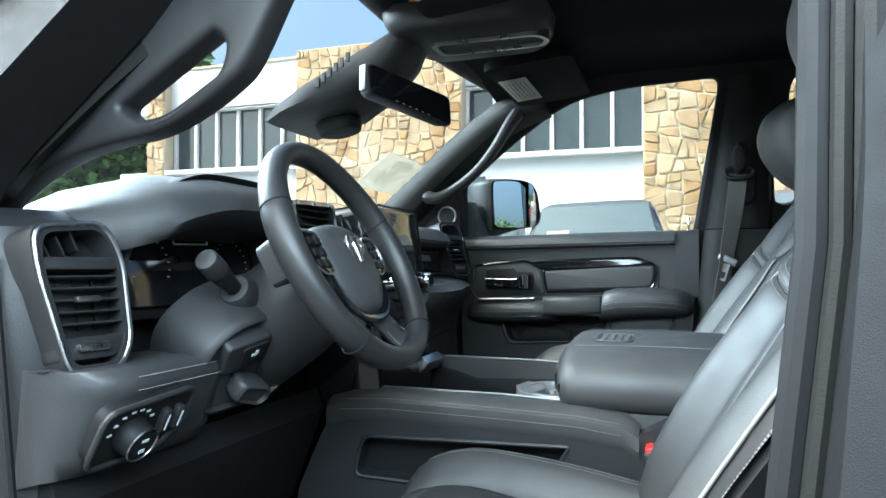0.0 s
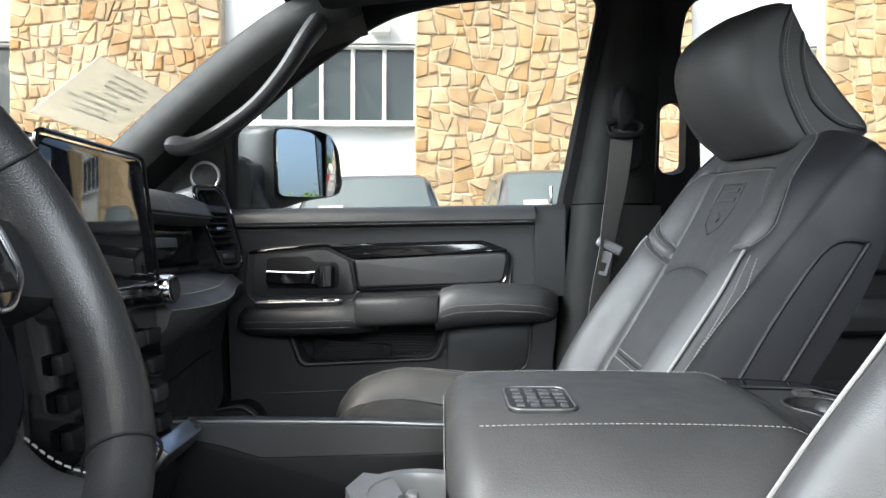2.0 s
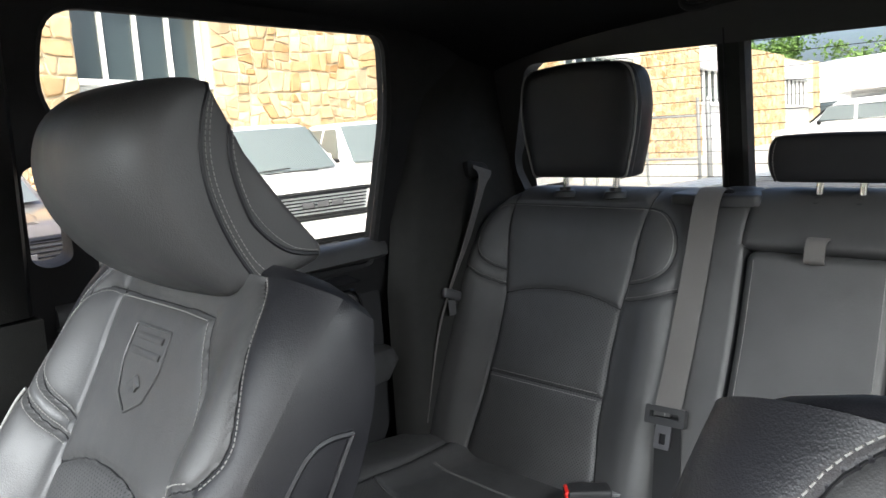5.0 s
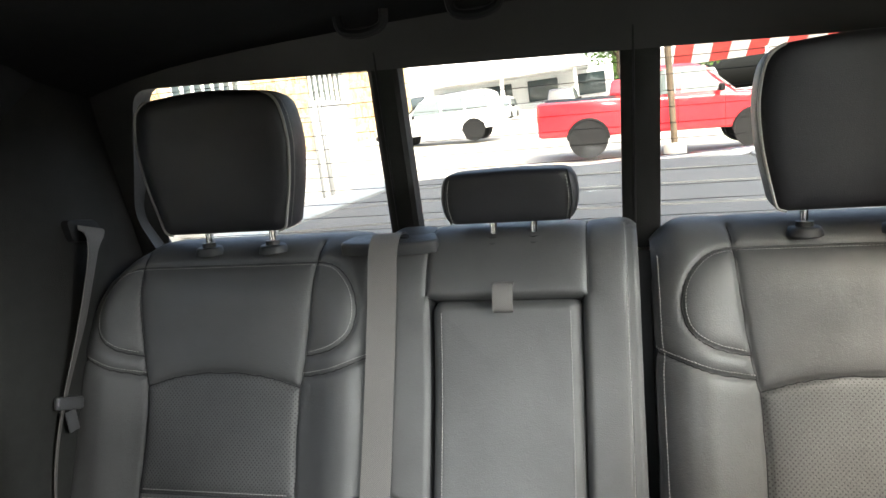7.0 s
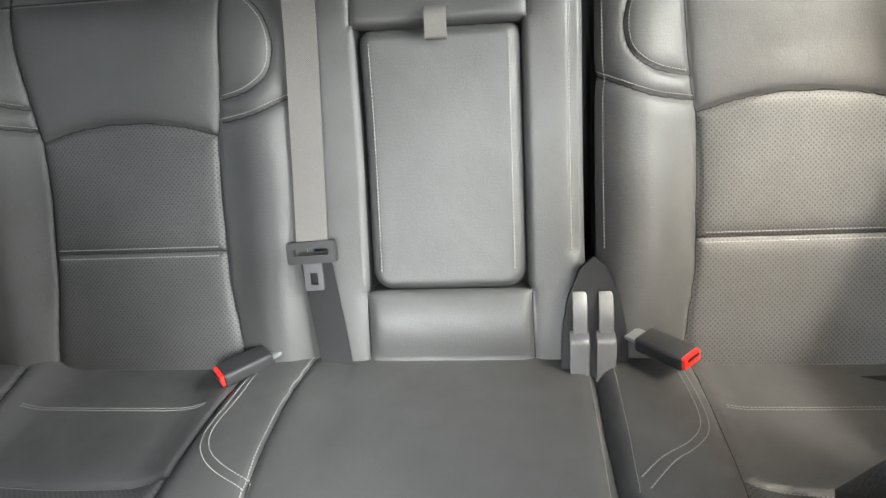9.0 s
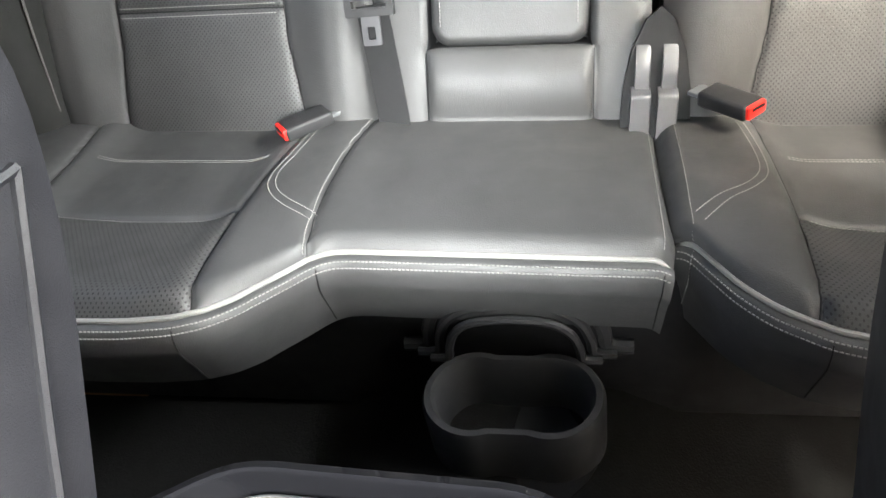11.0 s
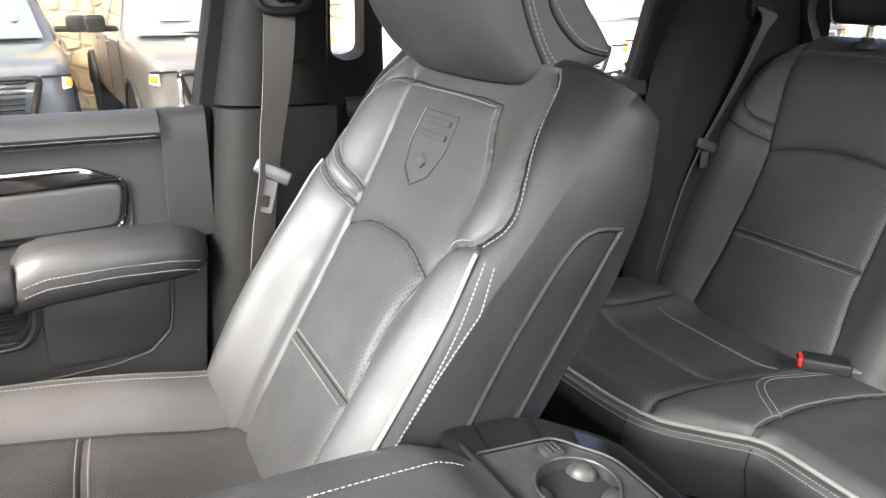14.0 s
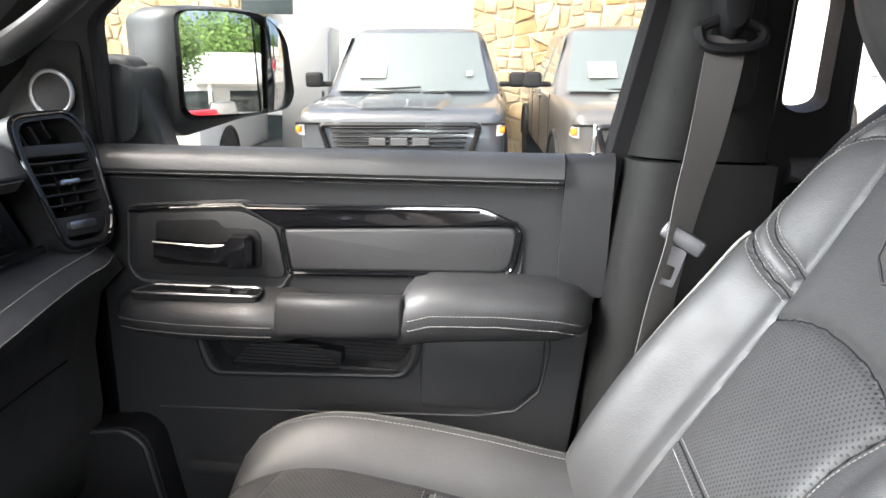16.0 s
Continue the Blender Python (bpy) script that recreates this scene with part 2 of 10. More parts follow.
LATCH = plain_mat("dull grey latch metal", (0.085, 0.085, 0.09), 0.45, 0.5, wear=0.1)
BRACKET = plain_mat("dull grey bracket metal", (0.085, 0.085, 0.09), 0.5, 0.3, wear=0.15)
DUSTY_BLACK = mottled("dusty black plastic", (0.012, 0.012, 0.0125), (0.030, 0.029, 0.028), 90.0, 0.45)
# paler than SOFT: windscreen light on the upper dash is put into its colour
DASH_TOP = plastic_mat("grained upper dash skin", (0.042, 0.042, 0.043), 0.54, 620.0, 0.5, 0.35)

# ---------------------------------------------------------------- mesh helpers
V = Vector
ORIGIN = {}


def thing(name, at, label, category, group="", kind=""):
    """An empty at the base of a thing, to which its parts are added."""
    ob = new(name)
    ob.location = at
    ob.empty_display_size = 0.05
    ORIGIN[ob] = V(at)
    return tagged(ob, label, category, group, kind)


def part(name, bm, mat, parent=None, label="", smooth=True, sharp=35.0, kind="", bevel=0.0):
    """Links a bmesh, given in world coordinates, as one mesh object under a thing or a part."""
    if parent is not None:
        bmesh.ops.translate(bm, verts=bm.verts, vec=-ORIGIN[parent])
    me = bpy.data.meshes.new(name)
    if smooth:
        cut = radians(sharp)
        bm.normal_update()
        for f in bm.faces:
            f.smooth = True
        for e in bm.edges:
            if len(e.link_faces) == 2 and e.calc_face_angle(0.0) > cut:
                e.smooth = False
    bm.to_mesh(me)
    bm.free()
    me.materials.append(mat)
    ob = new(name, me)
    if parent is not None:
        ob.parent = parent
        ORIGIN[ob] = ORIGIN[parent]
    else:
        ORIGIN[ob] = V((0, 0, 0))
    return tagged(ob, label, kind=kind)


def solo(name, bm, mat, label, category, group="", kind="", smooth=True, sharp=35.0):
    """A thing that is one mesh."""
    ob = part(name, bm, mat, None, "", smooth, sharp)
    return tagged(ob, label, category, group, kind)


def cr(knots, t):
    """Catmull-Rom through evenly spaced knots (numbers or tuples), t from 0 to 1."""
    k = np.array(knots, dtype=float)
    if k.ndim == 1:
        k = k[:, None]
    n = len(k) - 1
    f = min(max(t, 0.0), 1.0) * n
    i = min(int(f), n - 1)
    f -= i
    p0, p1, p2, p3 = k[max(i - 1, 0)], k[i], k[i + 1], k[min(i + 2, n)]
    r = 0.5 * (2 * p1 + (p2 - p0) * f + (2 * p0 - 5 * p1 + 4 * p2 - p3) * f * f + (3 * p1 - p0 - 3 * p2 + p3) * f ** 3)
    return float(r[0]) if len(r) == 1 else tuple(float(a) for a in r)


def smooth_line(knots, n):
    return [V(cr(knots, i / n)) for i in range(n + 1)]


def step(a, b, x):
    f = min(max((x - a) / (b - a), 0.0), 1.0)
    return f * f * (3 - 2 * f)


def basis(at, xa, ya):
    """A matrix whose local axes are xa, ya and their cross product."""
    xa, ya = V(xa).normalized(), V(ya)
    za = xa.cross(ya).normalized()
    ya = za.cross(xa)
    return Matrix(((xa.x, ya.x, za.x, at[0]), (xa.y, ya.y, za.y, at[1]), (xa.z, ya.z, za.z, at[2]), (0, 0, 0, 1)))


FACE_DRIVER = lambda y: basis((0, y, 0), (1, 0, 0), (0, 0, 1))      # local x = world x, local y = world z, faces -y
FACE_REAR = lambda x: basis((x, 0, 0), (0, 1, 0), (0, 0, 1))        # local x = world y, faces +x
FACE_FRONT = lambda x: basis((x, 0, 0), (0, -1, 0), (0, 0, 1))      # local x = -world y, faces -x


def round_poly(pts, r, n=4):
    """Rounds the corners of a polygon."""
    out = []
    m = len(pts)
    for i in range(m):
        p, a, b = V((*pts[i][:2], 0)), V((*pts[i - 1][:2], 0)), V((*pts[(i + 1) % m][:2], 0))
        rr = pts[i][2] if len(pts[i]) > 2 else r
        da, db = (a - p), (b - p)
        k = min(rr, da.length * 0.45, db.length * 0.45)
        s, e = p + da.normalized() * k, p + db.normalized() * k
        if k < 1e-5:
            out.append((p.x, p.y))
            continue
        for j in range(n + 1):
            f = j / n
            q = s * (1 - f) ** 2 + p * 2 * f * (1 - f) + e * f * f
            out.append((q.x, q.y))
    return out


def slab(pts, depth, m, r=0.004, seg=2, lift=0.0):
    """A polygon in the local xy plane, with a rounded front edge, extruded backwards by depth."""
    bm = bmesh.new()
    front = bm.faces.new([bm.verts.new((x, y, lift)) for x, y in pts])
    bm.normal_update()
    if front.normal.z < 0:
        front.normal_flip()
    res = bmesh.ops.extrude_face_region(bm, geom=[front])
    back = [g for g in res["geom"] if isinstance(g, bmesh.types.BMVert)]
    # the extruded copy becomes the back: move the original forward instead
    bmesh.ops.translate(bm, verts=back, vec=(0, 0, 0))
    for v in bm.verts:
        if v not in back:
            v.co.z -= depth
    bm.normal_update()
    bmesh.ops.recalc_face_normals(bm, faces=bm.faces)
    if r > 0:
        bm.edges.ensure_lookup_table()
        edges = [e for e in bm.edges if all(abs(v.co.z - lift) < 1e-6 for v in e.verts)]
        bmesh.ops.bevel(bm, geom=edges, offset=r, segments=seg, profile=0.5, affect='EDGES', clamp_overlap=True)
    bm.transform(m)
    return bm


def pierced(outer, hole, depth, m):
    """A panel in the local xy plane with one opening through it."""
    bm = bmesh.new()
    edges = []
    for loop in (outer, hole):
        vs = [bm.verts.new((x, y, 0)) for x, y in loop]
        edges += [bm.edges.new((vs[i - 1], vs[i])) for i in range(len(vs))]
    bmesh.ops.triangle_fill(bm, use_beauty=True, use_dissolve=False, edges=edges)
    geom = bmesh.ops.extrude_face_region(bm, geom=bm.faces[:])
    bmesh.ops.translate(bm, vec=(0, 0, -depth), verts=[g for g in geom["geom"] if isinstance(g, bmesh.types.BMVert)])
    bmesh.ops.recalc_face_normals(bm, faces=bm.faces)
    bm.transform(m)
    return bm


def ring_slab(outer, inner, depth, m, lift=0.0):
    """A plate between two loops of the same number of points: a bezel or a wall with an opening."""
    bm = bmesh.new()
    n = len(outer)
    rows = []
    for z in (lift, lift - depth):
        rows.append([bm.verts.new((x, y, z)) for x, y in outer])
        rows.append([bm.verts.new((x, y, z)) for x, y in inner])
    of, nf, ob_, nb = rows
    for i in range(n):
        j = (i + 1) % n
        bm.faces.new((of[i], of[j], nf[j], nf[i]))
        bm.faces.new((ob_[j], ob_[i], nb[i], nb[j]))
        bm.faces.new((of[j], of[i], ob_[i], ob_[j]))
        bm.faces.new((nf[i], nf[j], nb[j], nb[i]))
    bmesh.ops.recalc_face_normals(bm, faces=bm.faces)
    bm.transform(m)
    return bm


def rbox(c, s, r=0.01, seg=2, m=None):
    bm = bmesh.new()
    bmesh.ops.create_cube(bm, size=1.0)
    bmesh.ops.scale(bm, vec=s, verts=bm.verts)
    if r > 0:
        bmesh.ops.bevel(bm, geom=bm.edges[:], offset=min(r, min(s) * 0.49), segments=seg, profile=0.5, affect='EDGES')
    bm.transform(Matrix.Translation(c) if m is None else m @ Matrix.Translation(c))
    return bm


def cyl(c, r, h, axis=(0, 0, 1), seg=24, r2=None, edge=0.0):
    bm = bmesh.new()
    bmesh.ops.create_cone(bm, cap_ends=True, segments=seg, radius1=r, radius2=r if r2 is None else r2, depth=h)
    if edge:
        caps = [e for e in bm.edges if len(e.link_faces) == 2 and e.calc_face_angle(0) > 1.0]
        bmesh.ops.bevel(bm, geom=caps, offset=edge, segments=2, profile=0.5, affect='EDGES')
    q = V((0, 0, 1)).rotation_difference(V(axis))
    bm.transform(Matrix.Translation(c) @ q.to_matrix().to_4x4())
    return bm


def join(*bms):
    out = bmesh.new()
    me = bpy.data.meshes.new("tmp")
    for b in bms:
        b.to_mesh(me)
        out.from_mesh(me)
        b.free()
    bpy.data.meshes.remove(me)
    return out


def loft(rings, caps=True, closed=True):
    bm = bmesh.new()
    rows = [[bm.verts.new(p) for p in r] for r in rings]
    n = len(rows[0])
    for a, b in zip(rows, rows[1:]):
        for i in range(n if closed else n - 1):
            j = (i + 1) % n
            bm.faces.new((a[i], a[j], b[j], b[i]))
    if caps and closed:
        bm.faces.new(list(reversed(rows[0])))
        bm.faces.new(rows[-1])
    bmesh.ops.recalc_face_normals(bm, faces=bm.faces)
    return bm


def tube(pts, r, seg=8, closed=False, flat=1.0, up=None):
    """A round (or flattened) bar along a line."""
    pts = [V(p) for p in pts]
    n = len(pts)
    rings = []
    side = None
    for i, p in enumerate(pts):
        a = pts[i - 1] if (i or closed) else p
        b = pts[(i + 1) % n] if (i < n - 1 or closed) else p
        t = (b - a).normalized()
        if side is None:
            ref = V(up) if up else (V((0, 0, 1)) if abs(t.z) < 0.9 else V((1, 0, 0)))
            side = t.cross(ref).normalized()
        side = (side - t * side.dot(t)).normalized()
        nrm = side.cross(t)
        rr = r[i] if isinstance(r, (list, tuple)) else r
        rings.append([p + side * math.cos(2 * math.pi * k / seg) * rr + nrm * math.sin(2 * math.pi * k / seg) * rr * flat for k in range(seg)])
    if closed:
        bm = bmesh.new()
        rows = [[bm.verts.new(p) for p in q] for q in rings]
        for i in range(n):
            a, b = rows[i], rows[(i + 1) % n]
            for k in range(seg):
                bm.faces.new((a[k], a[(k + 1) % seg], b[(k + 1) % seg], b[k]))
        bmesh.ops.recalc_face_normals(bm, faces=bm.faces)
        return bm
    return loft(rings)


def ribbon(pts, width, thick, across, n_uv=True):
    """A flat band along a line; across: the direction of its width at each point, or one for all."""
    pts = [V(p) for p in pts]
    bm = bmesh.new()
    uv = bm.loops.layers.uv.new("UVMap")
    rows, run = [], 0.0
    for i, p in enumerate(pts):
        a, b = pts[max(i - 1, 0)], pts[min(i + 1, len(pts) - 1)]
        t = (b - a).normalized()
        w = V(across[i] if isinstance(across, list) else across)
        w = (w - t * w.dot(t)).normalized()
        nrm = t.cross(w)
        if i:
            run += (p - pts[i - 1]).length
        rows.append(([bm.verts.new(p + w * sx * width / 2 + nrm * sz * thick / 2) for sx, sz in ((-1, -1), (1, -1), (1, 1), (-1, 1))], run))
    us = (0, width, width, 0)
    for (a, ra), (b, rb) in zip(rows, rows[1:]):
        for k in range(4):
            f = bm.faces.new((a[k], a[(k + 1) % 4], b[(k + 1) % 4], b[k]))
            for loop, (u_, v_) in zip(f.loops, ((us[k], ra), (us[(k + 1) % 4], ra), (us[(k + 1) % 4], rb), (us[k], rb))):
                loop[uv].uv = (u_, v_)
    bm.faces.new(list(reversed(rows[0][0])))
    bm.faces.new(rows[-1][0])
    bmesh.ops.recalc_face_normals(bm, faces=bm.faces)
    return bm


class Stitches:
    """Collects single stitches, each a small raised bar, into one mesh."""

    def __init__(self):
        self.v, self.f = [], []

    def line(self, pts, normal, pitch=0.0056, length=0.0041, width=0.0012, height=0.0008):
        pts = [V(p) for p in pts]
        at = [0.0]
        for a, b in zip(pts, pts[1:]):
            at.append(at[-1] + (b - a).length)
        total = at[-1]
        count = int(total / pitch)

        def sample(d):
            i = min(max(int(np.searchsorted(at, d)) - 1, 0), len(pts) - 2)
            f = (d - at[i]) / max(at[i + 1] - at[i], 1e-9)
            return pts[i].lerp(pts[i + 1], f), i
        for k in range(count):
            a, i = sample(k * pitch)
            b, _ = sample(min(k * pitch + length, total))
            if (b - a).length < 1e-4:
                continue
            nrm = V(normal[i]) if isinstance(normal, list) else V(normal)
            t = (b - a).normalized()
            w = t.cross(nrm).normalized() * width / 2
            n2 = nrm.normalized() * height
            base = len(self.v)
            self.v += [a - w, a + w, b + w, b - w, a.lerp(b, 0.2) - w * 0.7 + n2, a.lerp(b, 0.2) + w * 0.7 + n2, a.lerp(b, 0.8) + w * 0.7 + n2, a.lerp(b, 0.8) - w * 0.7 + n2]
            self.f += [tuple(base + q for q in f) for f in ((4, 5, 6, 7), (0, 1, 5, 4), (1, 2, 6, 5), (2, 3, 7, 6), (3, 0, 4, 7))]

    def finish(self, parent, mat=None, name="stitching", label="pale grey thread stitching"):
        if not self.f:
            return None
        o = ORIGIN[parent]
        me = bpy.data.meshes.new(name)
        me.from_pydata([tuple(p - o) for p in self.v], [], self.f)
        me.materials.append(mat or THREAD)
        ob = new(name, me)
        ob.parent = parent
        ORIGIN[ob] = o
        return tagged(ob, label, kind="stuff")


def resample(line, n):
    line = [np.array(p, dtype=float) for p in line]
    d = np.cumsum([0.0] + [float(np.linalg.norm(b - a)) for a, b in zip(line, line[1:])])
    t = np.linspace(0, d[-1], n + 1)
    arr = np.array(line)
    return [np.array([np.interp(x, d, arr[:, 0]), np.interp(x, d, arr[:, 1])]) for x in t]


class Surf:
    """A padded surface: a spine in the xz plane swept across y, with side bolsters and a rolled edge.
    u runs from -1 to 1 (1: inboard), v along the spine."""

    def __init__(self, spine, widths, bolster, yc, inboard, roll=0.04, flip=1, b0=0.5, b1=0.82, dish=0.0):
        self.k = (spine, widths, bolster)
        self.yc, self.inb, self.roll, self.flip, self.b0, self.b1, self.dish = yc, inboard, roll, flip, b0, b1, dish

    def axis(self, v):
        x, z = cr(self.k[0], v)
        xa, za = cr(self.k[0], v - 0.01)
        xb, zb = cr(self.k[0], v + 0.01)
        t = V((xb - xa, 0, zb - za)).normalized()
        return V((x, 0, z)), V((-t.z, 0, t.x)) * self.flip

    def at(self, u, v, lift=0.0):
        p, n = self.axis(v)
        a = min(abs(u), 1.0)
        d = cr(self.k[2], v) * step(self.b0, self.b1, a) - self.dish * (1 - a * a)
        e = max(0.0, (a - 0.72) / 0.28)
        d -= self.roll * (1 - math.sqrt(max(0.0, 1 - 0.96 * e * e)))
        y = self.yc + self.inb * u * cr(self.k[1], v)
        return V((p.x, y, p.z)) + n * (d + lift)

    def normal(self, u, v):
        h = 0.015
        a = self.at(min(u + h, 1), v) - self.at(max(u - h, -1), v)
        b = self.at(u, min(v + h, 1)) - self.at(u, max(v - h, 0))
        n = a.cross(b).normalized()
        return n if n.dot(self.axis(v)[1]) > 0 or abs(u) > 0.97 and n.dot(V((0, self.inb * u, 0))) > 0 else -n


def panel(surf, bottom, top, left, right, puff=0.006, ns=16, nt=16, sink=0.0045, soft=0.010):
    """A padded leather panel between four lines of (u, v) on a surface; its edges sink into the seams."""
    cb, ct, cl, crt = (resample(x, 60) for x in (bottom, top, left, right))

    def pick(c, f):
        x = f * 60
        i = min(int(x), 59)
        return c[i] * (1 - (x - i)) + c[i + 1] * (x - i)
    ss = [0.5 - 0.5 * math.cos(math.pi * i / ns) for i in range(ns + 1)]
    ts = [0.5 - 0.5 * math.cos(math.pi * i / nt) for i in range(nt + 1)]
    q = lambda c: surf.at(*c)
    wide = (q(pick(cl, 0.5)) - q(pick(crt, 0.5))).length
    tall = (q(pick(cb, 0.5)) - q(pick(ct, 0.5))).length
    bm = bmesh.new()
    uvl = bm.loops.layers.uv.new("UVMap")
    grid = []
    for t in ts:
        row = []
        for s in ss:
            a, b, c, d = pick(cb, s), pick(ct, s), pick(cl, t), pick(crt, t)
            uvp = (1 - t) * a + t * b + (1 - s) * c + s * d - ((1 - s) * (1 - t) * cb[0] + s * (1 - t) * cb[60] + (1 - s) * t * ct[0] + s * t * ct[60])
            uvp = (float(np.clip(uvp[0], -1, 1)), float(np.clip(uvp[1], 0, 1)))
            edge = min(s * wide, (1 - s) * wide, t * tall, (1 - t) * tall)
            h = (puff + sink) * (1 - math.exp(-edge / soft)) - sink
            row.append((bm.verts.new(surf.at(*uvp) + surf.normal(*uvp) * h), (uvp[0] * surf.k[1][len(surf.k[1]) // 2], t * tall)))
        grid.append(row)
    for a, b in zip(grid, grid[1:]):
        for i in range(ns):
            vs = (a[i], a[i + 1], b[i + 1], b[i])
            f = bm.faces.new([x[0] for x in vs])
            for loop, x in zip(f.loops, vs):
                loop[uvl].uv = x[1]
    bm.normal_update()
    mid = grid[len(grid) // 2][ns // 2][0]
    um = surf.normal(*((np.array(pick(cb, 0.5)) + np.array(pick(ct, 0.5))) / 2))
    if mid.link_faces[0].normal.dot(um) < 0:
        bmesh.ops.reverse_faces(bm, faces=bm.faces[:])
    return bm


def on_surf(surf, line, n=40, lift=0.006):
    pts = resample(line, n)
    return [surf.at(*p) + surf.normal(*p) * lift for p in pts], [surf.normal(*p) for p in pts]

# ---------------------------------------------------------------- the cab's shell
YC = 0.025      # middle of the cab


def plate(outer, holes, depth, m, name, mat, label, sharp=35.0):
    """A wall in the local xy plane, with openings, thickness and closed reveals."""
    bm = bmesh.new()
    edges = []
    for loop in (outer, *holes):
        vs = [bm.verts.new((x, y, 0)) for x, y in loop]
        edges += [bm.edges.new((vs[i - 1], vs[i])) for i in range(len(vs))]
    bmesh.ops.triangle_fill(bm, use_beauty=True, use_dissolve=False, edges=edges)
    geom = bmesh.ops.extrude_face_region(bm, geom=bm.faces[:])
    bmesh.ops.translate(bm, vec=(0, 0, -depth), verts=[g for g in geom["geom"] if isinstance(g, bmesh.types.BMVert)])
    bmesh.ops.recalc_face_normals(bm, faces=bm.faces)
    bm.transform(m)
    return solo(name, bm, mat, label, "wall", kind="structure", sharp=sharp)


# passenger side: leans inwards towards the roof
SIDE_P = basis((0, 0.815, 1.57), (1, 0, 0), (0, -0.20, 1.0))


def side_loop(pts, r=0.02, n=5):
    """World x, z of points on the leaning side, as local pairs."""
    return [(x, (z - 1.57) * math.sqrt(1.04)) for x, z in round_poly(pts, r, n)]


front_open = side_loop([(-0.572, 1.50, 0.01), (-0.560, 1.745, 0.02), (-0.40, 1.872, 0.06), (-0.22, 1.990, 0.10), (-0.06, 2.022, 0.10), (0.238, 2.034, 0.05), (0.205, 1.83, 0.05), (0.150, 1.50, 0.01)], 0.02)
rear_open = side_loop([(0.47, 1.56, 0.04), (0.442, 1.83, 0.05), (0.392, 1.90, 0.05), (0.405, 2.032, 0.08), (1.05, 2.042, 0.05), (1.07, 1.88, 0.05), (1.040, 1.56, 0.03)], 0.03)
oval_open = side_loop([(0.374, 1.665, 0.03), (0.368, 1.80, 0.03), (0.396, 1.81, 0.02), (0.424, 1.80, 0.03), (0.432, 1.665, 0.03), (0.402, 1.655, 0.02)], 0.03)
side_outer = [(x, (z - 1.57) * 1.02) for x, z in [(-1.0, 0.72), (1.46, 0.72), (1.46, 2.10), (-0.30, 2.10), (-0.82, 1.70), (-1.0, 1.56)]]
plate(side_outer, [front_open, rear_open, oval_open], 0.045, SIDE_P, "wall_passenger_side", DARK, "black plastic trim round the passenger side windows")

SIDE_D = basis((0, -0.765, 1.57), (-1, 0, 0), (0, 0.20, 1.0))
flipx = lambda loop: [(-x, y) for x, y in loop]
driver_open = side_loop([(-0.70, 0.86, 0.08), (-0.74, 1.45, 0.05), (-0.66, 1.60, 0.04), (-0.42, 1.84, 0.06), (-0.235, 1.955, 0.10), (-0.06, 2.005, 0.10), (0.275, 2.012, 0.05), (0.252, 1.70, 0.02), (0.244, 1.52, 0.05), (0.214, 1.28, 0.05), (0.195, 0.86, 0.08)], 0.02)
plate(flipx(side_outer), [flipx(driver_open), flipx(rear_open)], 0.10, SIDE_D, "wall_driver_side", DARK, "black trimmed driver side with an open doorway")

# painted skin and rubber seals of the driver's doorway
own = thing("pickup_truck", (0.22, -0.86, 0.7), "granite grey pickup body round the open driver doorway", "pickup truck")
pil = [V((0.250, -0.80, 2.0)), V((0.233, -0.83, 1.75)), V((0.226, -0.845, 1.5)), V((0.203, -0.85, 1.3)), V((0.18, -0.85, 1.05)), V((0.18, -0.85, 0.75))]
part("door_seal", tube([p + V((-0.008, 0.012, 0)) for p in pil], 0.013, 10), RUBBER, own, "black rubber door seal")
part("seal_lip", tube([p + V((0.008, 0.0, 0)) for p in pil], 0.008, 8), TRIM, own, "dark door flange")
part("seal_lip", tube([p + V((0.026, -0.004, 0)) for p in pil], 0.012, 10), TRIM, own)
skin = [[p + V((0.03, -0.01, 0)), p + V((0.06, -0.03, 0)), p + V((w, -0.05, 0)), p + V((w, 0.02, 0)), p + V((0.03, 0.02, 0))] for p, w in ((pil[0], 0.14), (pil[1], 0.14), (pil[1].lerp(pil[2], 0.72), 0.15), (pil[1].lerp(pil[2], 0.82), 0.40), (pil[2], 0.40), (pil[3], 0.40), (pil[4], 0.40), (pil[5], 0.40))]
part("body_panel", loft(skin), BODY_SELF, own, "glossy dark grey painted panel")
edge = [V((-0.95, -0.82, 1.50)), V((-0.80, -0.815, 1.66)), V((-0.62, -0.80, 1.81)), V((-0.40, -0.77, 1.955)), V((-0.22, -0.75, 2.03)), V((0.1, -0.74, 2.06))]
part("body_panel", tube(edge, 0.035, 12, flat=0.8), BODY_SELF, own, "glossy dark grey painted panel")
part("door_seal", tube([p + V((0.045, 0.015, -0.03)) for p in edge], 0.014, 8), RUBBER, own)
part("door_seal", tube([p + V((0.075, 0.05, -0.045)) for p in edge], 0.010, 8), RUBBER, own)

